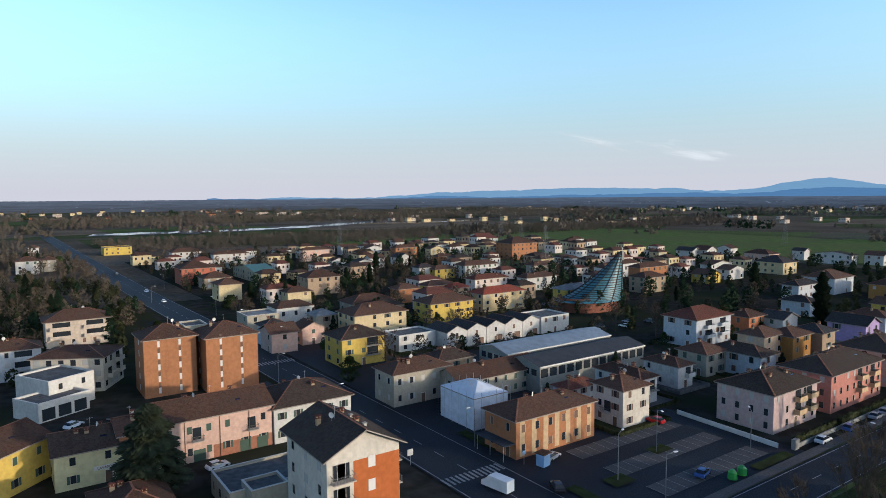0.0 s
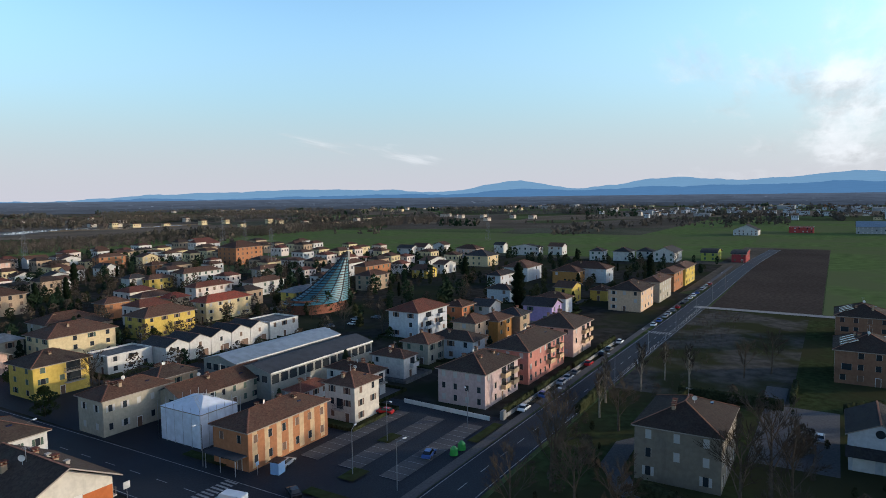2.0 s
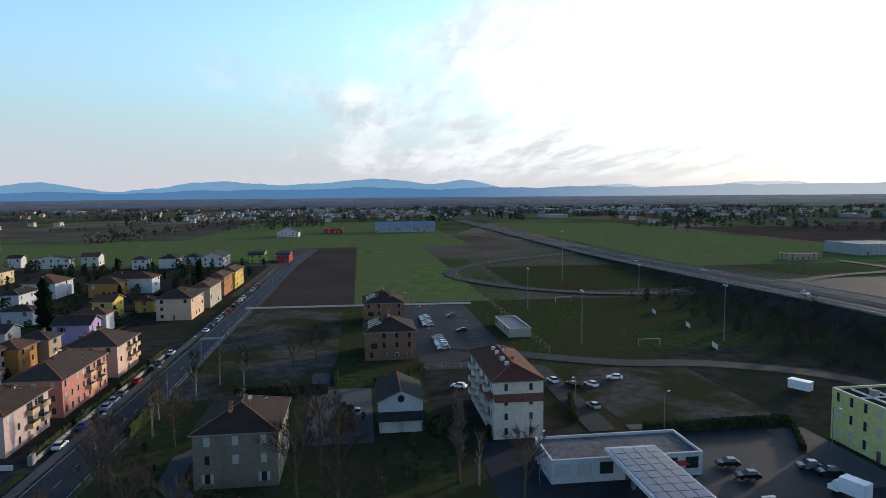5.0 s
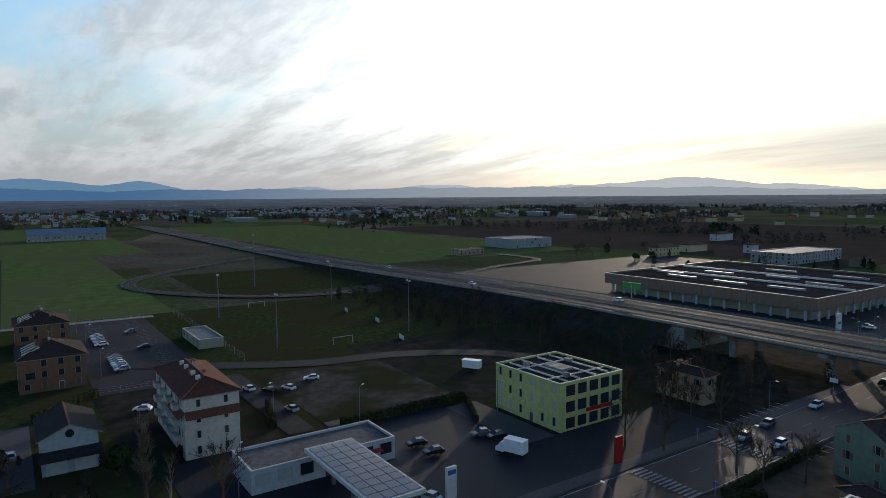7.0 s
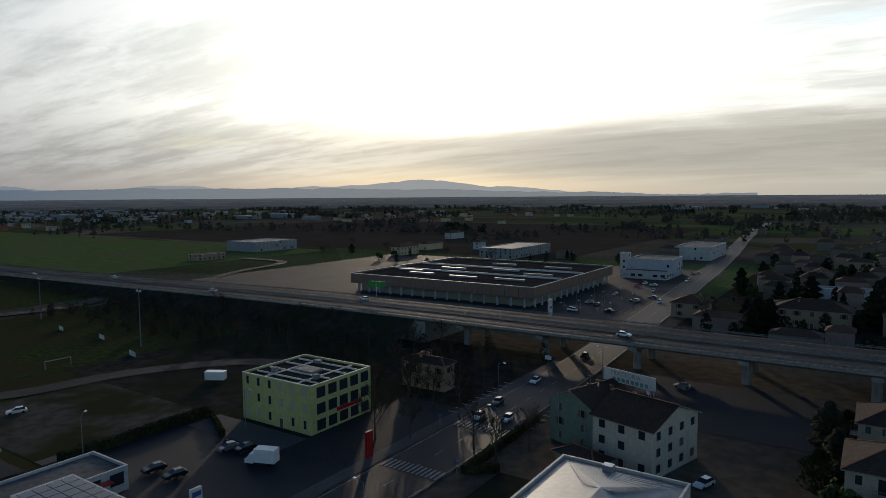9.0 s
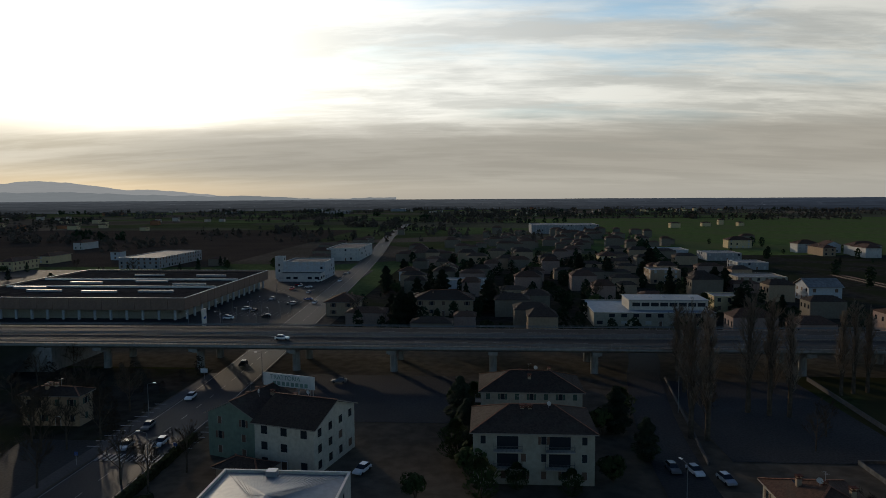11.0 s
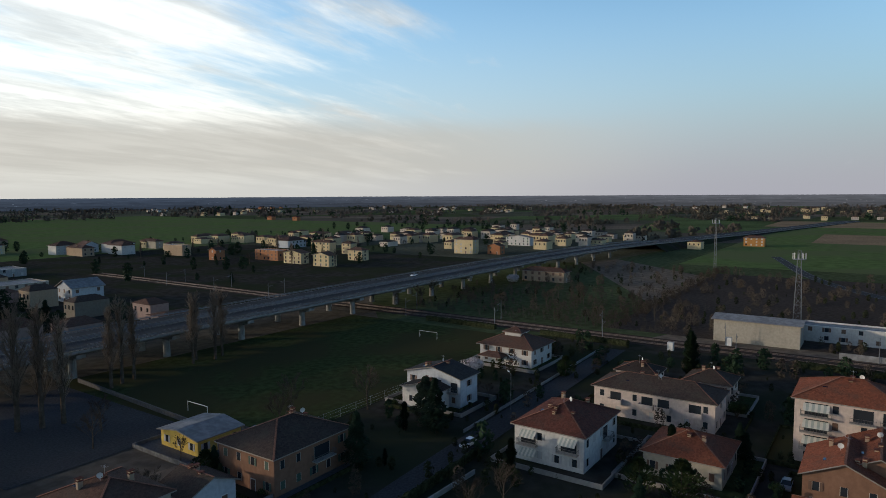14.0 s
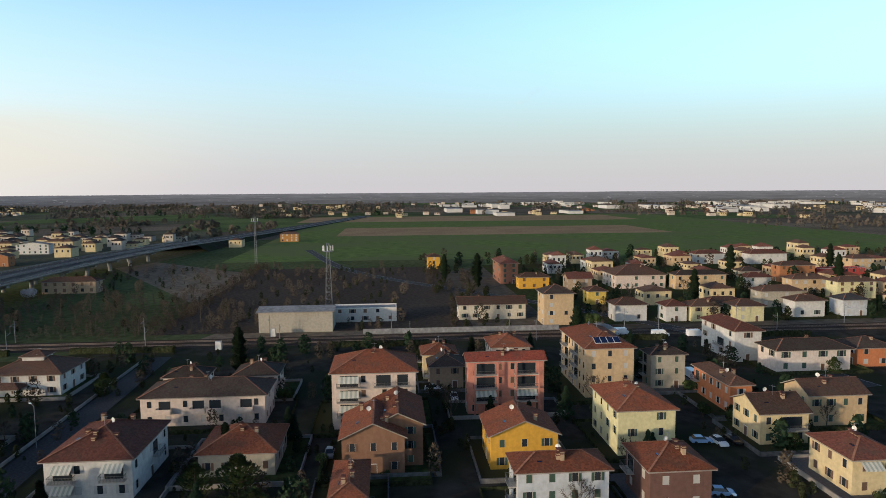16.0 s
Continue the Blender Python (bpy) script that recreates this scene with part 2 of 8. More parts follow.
surface("bark_pale", (0.26, 0.22, 0.17), 0.95, 0.25, 1.5, 0.3)
surface("twig", (0.078, 0.062, 0.046), 0.95, 0.2, 0.6, 0.1, per_object=0.25)
surface("needle", (0.020, 0.036, 0.018), 0.9, 0.35, 0.9, 0.2, per_object=0.3)
surface("cedar_needle", (0.032, 0.040, 0.022), 0.9, 0.45, 0.7, 0.2, per_object=0.2)
surface("leaf", (0.045, 0.065, 0.022), 0.9, 0.35, 0.9, 0.2, per_object=0.3)
surface("hedge", (0.035, 0.040, 0.020), 0.95, 0.4, 1.5, 0.3, 0.8, 5.0)
surface("twig_pale", (0.21, 0.165, 0.125), 0.95, 0.2, 0.6, 0.1, per_object=0.2)
surface("pylon_steel", (0.20, 0.21, 0.22), 0.8, 0.1, metal=0.3)
surface("surround", (0.40, 0.36, 0.31), 0.8, 0.1)
surface("blossom", (0.50, 0.44, 0.42), 0.9, 0.2)
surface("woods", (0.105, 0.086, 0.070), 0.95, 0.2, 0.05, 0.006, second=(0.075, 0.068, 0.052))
# woods again, paler and greyer: distance haze mixed into the base colour
surface("woods_hazed", (0.115, 0.105, 0.095), 0.95, 0.2, 0.05, 0.006, second=(0.085, 0.085, 0.072))
surface("rubber", (0.02, 0.02, 0.02), 0.8, 0.1)
glossy("glass", (0.025, 0.030, 0.036), 0.06)
glossy("solar", (0.012, 0.02, 0.055), 0.12)
glossy("water", (0.10, 0.15, 0.19), 0.08)
for key, rgb in dict(white=(0.75, 0.75, 0.75), silver=(0.42, 0.43, 0.45), black=(0.015, 0.015, 0.017), red=(0.38, 0.02, 0.02), blue=(0.06, 0.11, 0.30), grey=(0.14, 0.145, 0.15), green=(0.05, 0.30, 0.06), skyblue=(0.25, 0.40, 0.62)).items():
    glossy("paint_" + key, rgb, 0.25, 0.2 if key == "silver" else 0.0)


# ---- building blocks ----
def mesh(name, verts, faces, mats, which=None, smooth=False):
    me = bpy.data.meshes.new(name)
    me.from_pydata(verts, [], faces)
    for m in mats if isinstance(mats, (list, tuple)) else [mats]:
        me.materials.append(MATS[m] if isinstance(m, str) else m)
    if which:
        me.polygons.foreach_set("material_index", which)
    if smooth:
        me.polygons.foreach_set("use_smooth", [True] * len(faces))
    me.update()
    return me


class Shape:
    """Collects blocks into one mesh."""

    def __init__(self):
        self.v, self.f, self.m = [], [], []

    def face(self, pts, m=0):
        n = len(self.v)
        self.v += [tuple(p) for p in pts]
        self.f.append(tuple(range(n, n + len(pts))))
        self.m.append(m)
        return self

    def box(self, x0, y0, z0, x1, y1, z1, m=0, turn=None, at=None):
        n = len(self.v)
        pts = [(x, y, z) for z in (z0, z1) for x, y in ((x0, y0), (x1, y0), (x1, y1), (x0, y1))]
        if turn is not None:
            c, s = math.cos(turn), math.sin(turn)
            ax, ay = at or (0, 0)
            pts = [(ax + (x - ax) * c - (y - ay) * s, ay + (x - ax) * s + (y - ay) * c, z) for x, y, z in pts]
        self.v += pts
        for q in ((3, 2, 1, 0), (4, 5, 6, 7), (0, 1, 5, 4), (1, 2, 6, 5), (2, 3, 7, 6), (3, 0, 4, 7)):
            self.f.append(tuple(n + i for i in q))
            self.m.append(m)
        return self

    def tube(self, a, b, ra, rb=None, sides=6, m=0, caps=True):
        a, b = Vector(a), Vector(b)
        rb = ra if rb is None else rb
        d = (b - a).normalized() if (b - a).length > 1e-6 else Vector((0, 0, 1))
        u = d.orthogonal().normalized()
        w = d.cross(u)
        n = len(self.v)
        for c, r in ((a, ra), (b, rb)):
            for i in range(sides):
                q = 2 * math.pi * i / sides
                self.v.append(tuple(c + (u * math.cos(q) + w * math.sin(q)) * r))
        for i in range(sides):
            j = (i + 1) % sides
            self.f.append((n + i, n + j, n + sides + j, n + sides + i))
            self.m.append(m)
        if caps:
            self.f.append(tuple(n + sides - 1 - i for i in range(sides)))
            self.f.append(tuple(n + sides + i for i in range(sides)))
            self.m += [m, m]
        return self

    def done(self, name, mats, smooth=False):
        return mesh(name, self.v, self.f, mats, self.m, smooth)


def empty(name, x, y, z=0.0, rot=0.0):
    ob = new(name)
    ob.location, ob.rotation_euler = (x, y, z), (0, 0, radians(rot))
    ob.empty_display_size = 0.5
    return ob


def part(name, data, parent, x=0.0, y=0.0, z=0.0, rot=0.0, label=""):
    ob = new(name, data)
    ob.parent = parent
    ob.location, ob.rotation_euler = (x, y, z), (0, 0, radians(rot))
    if label:
        tagged(ob, label)
    return ob


UNITS = {}


def unit(key, build):
    if key not in UNITS:
        UNITS[key] = build()
    return UNITS[key]


def window_mesh(w, h, style, shutter):
    """A window facing -y, its foot at the origin: one moulded piece of surround, recess and shutters."""
    def build():
        t = 0.08
        if style == "shut":
            edge = [(-w - t, 0.02, 1), (-w - t, -0.07, 1), (-w / 2 - t, -0.07, 0), (-w / 2 - t, -0.05, 0), (-w / 2, -0.05, 0), (-w / 2, -0.01, 2), (w / 2, -0.01, 0), (w / 2, -0.05, 0), (w / 2 + t, -0.05, 0), (w / 2 + t, -0.07, 1), (w + t, -0.07, 1), (w + t, 0.02, 1)]
        else:
            edge = [(-w / 2 - t, 0.02, 0), (-w / 2 - t, -0.05, 0), (-w / 2, -0.05, 0), (-w / 2, -0.02, 1 if style == "closed" else 2), (w / 2, -0.02, 0), (w / 2, -0.05, 0), (w / 2 + t, -0.05, 0), (w / 2 + t, 0.02, 0)]
        n = len(edge)
        v = [(x, y, z) for z in (0.0, h) for x, y, _ in edge]
        f = [(i, i + 1, n + i + 1, n + i) for i in range(n - 1)] + [tuple(range(n - 1, -1, -1)), tuple(range(n, 2 * n))]
        m = [edge[i][2] for i in range(n - 1)] + [0, 0]
        return mesh("window", v, f, ["surround", shutter, "glass"], m)
    return unit(("win", w, h, style, shutter), build)


def pane_mesh(w, h):
    def build():
        return Shape().box(-w / 2 + 0.06, -0.03, 0.06, w / 2 - 0.06, -0.012, h - 0.06).done("pane", ["glass"])
    return unit(("pane", w, h), build)


def balcony_mesh(w, depth, solid, wall="tan_warm"):
    def build():
        s = Shape().box(-w / 2, -depth, -0.16, w / 2, 0.05, 0.0, 0)
        if solid:
            s.box(-w / 2, -depth, 0, w / 2, -depth + 0.10, 0.95, 0)
            for q in (-1, 1):
                s.box(q * w / 2 - 0.05 - 0.05 * q, -depth + 0.1, 0, q * w / 2 + 0.05 - 0.05 * q, 0, 0.95, 0)
        else:
            s.box(-w / 2, -depth, 0.93, w / 2, -depth + 0.05, 0.99, 1)
            n = max(4, int(w / 0.22))
            for i in range(n + 1):
                x = -w / 2 + 0.02 + (w - 0.04) * i / n
                s.box(x - 0.012, -depth + 0.01, 0, x + 0.012, -depth + 0.035, 0.93, 1)
            for q in (-1, 1):
                s.box(q * (w / 2 - 0.02) - 0.02, -depth, 0.93, q * (w / 2 - 0.02) + 0.02, 0.05, 0.99, 1)
                for i in range(1, 6):
                    y = -depth + depth * i / 6
                    s.box(q * (w / 2 - 0.02) - 0.012, y - 0.012, 0, q * (w / 2 - 0.02) + 0.012, y + 0.012, 0.93, 1)
        return s.done("balcony", ["plaster_" + wall if solid else "surround", "rail"])
    return unit(("balc", w, depth, solid, wall), build)


def chimney_mesh(h):
    def build():
        s = Shape().box(-0.35, -0.3, -1.2, 0.35, 0.3, h, 0).box(-0.45, -0.4, h, 0.45, 0.4, h + 0.12, 1)
        for x in (-0.3, 0.2):
            s.box(x, -0.3, h + 0.12, x + 0.1, 0.3, h + 0.38, 0)
        s.box(-0.48, -0.42, h + 0.38, 0.48, 0.42, h + 0.48, 1)
        return s.done("chimney", ["plaster_tan", "roof_redbrown"])
    return unit(("chim", h), build)


def aerial_mesh():
    s = Shape().tube((0, 0, -0.5), (0, 0, 2.2), 0.03, sides=4)
    for i in range(5):
        s.tube((-0.5 + i * 0.25, -0.35, 2.0), (-0.5 + i * 0.25, 0.35, 2.0), 0.012, sides=3)
    s.tube((-0.6, 0, 2.0), (0.6, 0, 2.0), 0.015, sides=3)
    return s.done("aerial", ["steel"])


def dish_mesh():
    v, f = [(0, 0.12, 0.9)], []
    for i in range(12):
        a = 2 * math.pi * i / 12
        v.append((0.45 * math.cos(a), 0.0, 0.9 + 0.45 * math.sin(a)))
    for i in range(12):
        f.append((0, 1 + i, 1 + (i + 1) % 12))
    n = len(v)
    v += [(-0.03, 0.1, -0.4), (0.03, 0.1, -0.4), (0.03, 0.16, 0.9), (-0.03, 0.16, 0.9)]
    f.append((n, n + 1, n + 2, n + 3))
    return mesh("satellite_dish", v, f, ["trim"])


def ring_mesh(w, d, h, wall):
    """The raised edge round a flat roof, with a pale coping, in one piece."""
    v = []
    for e, z in ((0.0, h - 0.45), (0.0, h), (-0.05, h), (-0.05, h + 0.07), (0.33, h + 0.07), (0.33, h - 0.42)):
        v += [(-w / 2 + e, -d / 2 + e, z), (w / 2 - e, -d / 2 + e, z), (w / 2 - e, d / 2 - e, z), (-w / 2 + e, d / 2 - e, z)]
    f, m = [], []
    for k in range(5):
        for i in range(4):
            j = (i + 1) % 4
            f.append((4 * k + i, 4 * k + j, 4 * k + 4 + j, 4 * k + 4 + i))
            m.append(0 if k in (0, 4) else 1)
    return mesh("parapet", v, f, ["plaster_" + wall, "trim"], m)


def roof_mesh(w, d, rt, rise, over, roof):
    """A roof over a w x d plan, its eaves at z = 0: thick slabs with soffit and gutter edge."""
    s = Shape()
    x1, y1, th = w / 2 + over, d / 2 + over, 0.2
    def solid(top):
        low = [(p[0], p[1], p[2] - th) for p in top]
        s.face(top)
        s.face(low[::-1], 1)
        for a in range(len(top)):
            b = (a + 1) % len(top)
            s.face([top[a], low[a], low[b], top[b]], 3)
    z = rise * (1 + 2 * over / min(w, d))
    if rt == "hip":
        if w >= d:
            r = max(0.3, x1 - y1)
            a, b = (-r, 0, z), (r, 0, z)
            solid([(-x1, -y1, 0), (x1, -y1, 0), b, a])
            solid([(x1, y1, 0), (-x1, y1, 0), a, b])
            solid([(x1, -y1, 0), (x1, y1, 0), b])
            solid([(-x1, y1, 0), (-x1, -y1, 0), a])
        else:
            r = max(0.3, y1 - x1)
            a, b = (0, -r, z), (0, r, z)
            solid([(x1, -y1, 0), (x1, y1, 0), b, a])
            solid([(-x1, y1, 0), (-x1, -y1, 0), a, b])
            solid([(-x1, -y1, 0), (x1, -y1, 0), a])
            solid([(x1, y1, 0), (-x1, y1, 0), b])
    elif rt == "gable_x":
        solid([(-x1, -y1, 0), (x1, -y1, 0), (x1, 0, z), (-x1, 0, z)])
        solid([(x1, y1, 0), (-x1, y1, 0), (-x1, 0, z), (x1, 0, z)])
    elif rt == "gable_y":
        solid([(x1, -y1, 0), (x1, y1, 0), (0, y1, z), (0, -y1, z)])
        solid([(-x1, y1, 0), (-x1, -y1, 0), (0, -y1, z), (0, y1, z)])
    elif rt == "barrel":
        n = 8
        pts = [(-x1 * math.cos(math.pi * i / n), rise * math.sin(math.pi * i / n)) for i in range(n + 1)]
        for (a, za), (b, zb) in zip(pts, pts[1:]):
            solid([(a, -y1, za), (b, -y1, zb), (b, y1, zb), (a, y1, za)])
    ridges = []
    if rt == "hip":
        for sx in (-1, 1):
            for sy in (-1, 1):
                end = a if (sx < 0 if w >= d else sy < 0) else b
                ridges.append(((sx * x1, sy * y1, 0), end))
        ridges.append((a, b))
    elif rt == "gable_x":
        ridges.append(((-x1, 0, z), (x1, 0, z)))
    elif rt == "gable_y":
        ridges.append(((0, -y1, z), (0, y1, z)))
    if roof not in ("metal", "sheet", "grey", "grey_blue", "green", "slate"):
        for p, q in ridges:
            p, q = Vector(p), Vector(q)
            flat = Vector((-(q.y - p.y), q.x - p.x, 0)).normalized() * 0.17
            i, j = flat + Vector((0, 0, 0.09)), Vector((0, 0, 0.09)) - flat
            s.face([p + i, q + i, q, p], 2)
            s.face([p, q, q + j, p + j], 2)
            s.face([p + j, q + j, q + i, p + i], 2)
    return s.done("roof", ["roof_" + roof, "eaves" if over > 0 else "trim", "ridge_tile", "gutter"])


def shell_mesh(w, d, h, rt, rise, wall, below=None):
    """Outer walls with gables where the roof has them."""
    s = Shape()
    x, y = w / 2, d / 2
    top = h
    if rt in ("flat", "mall"):
        s.box(-x, -y, 0, x, y, h - 0.45, 0)
    else:
        s.box(-x, -y, 0, x, y, top - 0.02, 0)
        for q in (-1, 1):
            if rt == "gable_x":
                s.face([(q * x, -y, top - 0.02), (q * x, y, top - 0.02), (q * x, 0, top + rise - 0.05)][::q], 0)
            elif rt == "gable_y":
                s.face([(x, q * y, top - 0.02), (-x, q * y, top - 0.02), (0, q * y, top + rise - 0.05)][::q], 0)
            elif rt == "barrel":
                n = 8
                s.face([(-x * math.cos(math.pi * i / n), q * y, top + rise * math.sin(math.pi * i / n) - 0.05) for i in range(n + 1)][::-q], 0)
    return s.done("wall", ["plaster_" + wall, "trim"])


ROOFWORD = dict(brown="brown tiled", darkbrown="dark brown tiled", redbrown="red-brown tiled", red="red", redorange="orange-red tiled", dark="dark slate-coloured", grey="grey", grey_blue="blue-grey metal", slate="dark slate grey", green="green metal", flat="grey flat", felt="dark felt flat", metal="ribbed metal", sheet="white sheeted")
WALLWORD = dict(white_cool="bluish white", white_warm="warm white", cream_grey="greyish cream", cream_yellow="yellowish cream", cream_pink="pinkish cream", pale_yellow="pale yellow", yellow_deep="deep yellow", limeyellow="lime yellow", limewhite="greenish white",
    greenish="pale green", orange_deep="ochre", redorange="brick orange", pinkgrey="greyish pink", pink_white="pinkish white", redpink="brick red", tan_warm="warm tan", white_brown="white and brown", red_white="red", brown_brick="brown brick",
    dark_brick="dark brick", brick_red="red brick", brickgrey="grey brick", grey_shed="grey", red_shed="dark red", brownpanel="brown panelled", glass_hall="grey", green_hall="greenish", white_orange="white and orange", white_cream="cream white", lime="lime green")


PLOTS = []


def house(name, x, y, w, d, h, st, wall, roof, rt="hip", rot=0.0, rise=None, over=0.6, near=True, bays=3.0, style="shut", shutter="shutter_brown", sides="swne", doors=True, chimneys=3, ww=0.9, wh=1.4, label="", category="house", blank="", panes=False, balconies=()):
    """A house on the plan (x, y) to (x + w, y + d): walls, roof, windows on each storey, a door, chimneys."""
    rng = random.Random(int(x * 31 + y * 17 + w * 7))
    root = empty(name, x + w / 2, y + d / 2, 0, rot)
    PLOTS.append((x, y, w, d))
    colour = WALLWORD.get(wall, wall.replace("_", " "))
    kindroof = ROOFWORD[roof] + (" roof" if rt != "hip" else " hipped roof")
    count = {1: "single-storey", 2: "two-storey", 3: "three-storey", 4: "four-storey", 5: "five-storey"}[st]
    tagged(root, label or f"{count} {colour} {category} with {kindroof}", category)
    bays = bays if near else bays * 1.4
    if not near:
        ww, wh, over = max(ww, 1.2), max(wh, 1.6), max(over, 0.8)
    if rise is None:
        rise = min(w, d) * (0.21 if rt == "hip" else 0.23)
    part("wall", shell_mesh(w, d, h, rt, rise, wall), root)
    if rt in ("flat", "mall"):
        inner = Shape().box(-w / 2 + 0.3, -d / 2 + 0.3, h - 0.45, w / 2 - 0.3, d / 2 - 0.3, h - 0.40)
        part("roof", inner.done("roof", ["roof_" + roof]), root)
        part("parapet", ring_mesh(w, d, h, wall), root)
    else:
        part("roof", roof_mesh(w, d, rt, rise, over, roof), root, 0, 0, h)
    gap = h / st
    own = random.Random(int(x * 13 + y * 29 + d * 5))
    if not balconies and not panes and near and st > 1 and not rot and category in ("house", "apartment building") and own.random() < 0.8:
        seen = [f for f in (("e" if x < 0 else "w"), ("s" if y > 0 else "n")) if f in sides and f not in blank]
        if seen:
            f = own.choice(seen)
            span = d if f in "ew" else w
            bw = round(min(span * 0.45, own.choice((2.4, 3.4, 4.4))), 1)
            u, solid = own.choice((-1, 1)) * (span / 2 - bw / 2 - 0.6), own.random() < 0.35
            balconies = [(f, u, level, bw, solid) for level in range(1, st)]
    faces = dict(s=(w, 0, -d / 2, 0), n=(w, 0, d / 2, 180), w=(d, -w / 2, 0, -90), e=(d, w / 2, 0, 90))
    door = rng.choice([f for f in sides if f not in blank] or ["s"])
    distant = math.hypot(x + w / 2, y + d / 2) > 300
    tiny = Shape()
    for side in sides:
        if side in blank:
            continue
        length, px_, py_, turn = faces[side]
        n = max(1, int((length - 0.6) / bays))
        for level in range(st):
            for i in range(n):
                u = (i + 0.5) / n * length - length / 2
                c, sn = math.cos(radians(turn)), math.sin(radians(turn))
                wx, wy = px_ + u * c, py_ + u * sn
                wz = level * gap + gap * 0.33
                if level == 0 and side == door and i == n // 2 and doors:
                    part("door", unit("door", lambda: Shape().box(-0.55, -0.06, 0.02, 0.55, 0.02, 2.2, 0).box(-0.65, -0.09, 2.2, 0.65, 0.02, 2.32, 1).box(-0.65, -0.08, 0.02, -0.55, 0.02, 2.2, 1).box(0.55, -0.08, 0.02, 0.65, 0.02, 2.2, 1).done("door", ["shutter_brown", "trim"])), root, wx, wy, 0, turn)
                    continue
                roll = rng.random()
                if any(f == side and v == level and abs(u - c_) < b / 2 + 0.2 for f, c_, v, b, _ in balconies):
                    continue
                if roll < (0.06 if near else 0.16):
                    continue
                kind = style if roll < 0.5 else ("closed" if roll < 0.82 else "plain")
                if distant:
                    tiny.box(wx - ww / 2 - 0.1, wy - 0.03, wz - 0.05, wx + ww / 2 + 0.1, wy + 0.03, wz + wh, 0 if kind == "plain" else 1, radians(turn), (wx, wy))
                    continue
                win = part("window", window_mesh(ww, round(min(wh, gap * 0.5), 1), kind, shutter), root, wx, wy, wz, turn)
                if panes and kind != "closed":
                    part("pane", pane_mesh(ww, round(min(wh, gap * 0.5), 1)), win)
    if tiny.v:
        tagged(part("windows", tiny.done("windows", ["glass", shutter]), root), "small dark windows", kind="stuff")
    for side, u, level, bw, solid in balconies:
        length, px_, py_, turn = faces[side]
        c, sn = math.cos(radians(turn)), math.sin(radians(turn))
        part("balcony", balcony_mesh(bw, 1.3, solid, "tan_warm" if wall in ("pinkgrey", "redpink", "pink") else wall), root, px_ + u * c, py_ + u * sn, level * gap + 0.1, turn)
        # balcony door glass, widened so its darkness stands in for a shaded recess
        tall, wide = round(min(2.3, gap - 0.5), 1), round(bw * 0.74, 1)
        part("window", window_mesh(wide, tall, "plain", shutter), root, px_ + u * c, py_ + u * sn, level * gap + 0.12, turn)
    if rt not in ("flat", "mall", "barrel"):
        for i in range(chimneys):
            u, v = rng.uniform(-0.28, 0.28) * w, rng.uniform(-0.22, 0.22) * d
            part("chimney", chimney_mesh(rng.choice((0.7, 1.0))), root, u, v, h + rise * 0.62)
        if near and st > 1 and chimneys:
            part("aerial", unit("aerial", aerial_mesh), root, rng.uniform(-0.1, 0.1) * w, 0, h + rise * 0.9, rng.uniform(0, 90))
            part("satellite_dish", unit("dish", dish_mesh), root, rng.uniform(-0.2, 0.2) * w, rng.uniform(-0.1, 0.1) * d, h + rise * 0.9, rng.uniform(0, 360))
            part("skylight", unit("skylight", lambda: Shape().box(-0.5, -0.4, -0.1, 0.5, 0.4, 0.12).done("skylight", ["solar"])), root, 0.22 * w, -0.24 * d, h + rise * 0.58)
    return root


def awning(root, x, y, z, turn, w=2.6):
    """A sloping cloth awning with a valance over a balcony."""
    def build():
        s = Shape()
        n = 9
        for i in range(n):
            a, b = -w / 2 + w * i / n, -w / 2 + w * (i + 1) / n
            s.face([(a, 0, 0), (a, -1.3, -0.9), (b, -1.3, -0.9), (b, 0, 0)], i % 2)
            s.face([(a, -1.3, -0.9), (a, -1.3, -1.12), (b, -1.3, -1.12), (b, -1.3, -0.9)], i % 2)
        return s.done("awning", ["awning_pale", "awning_stripe"])
    return part("awning", unit(("awning", w), build), root, x, y, z, turn)


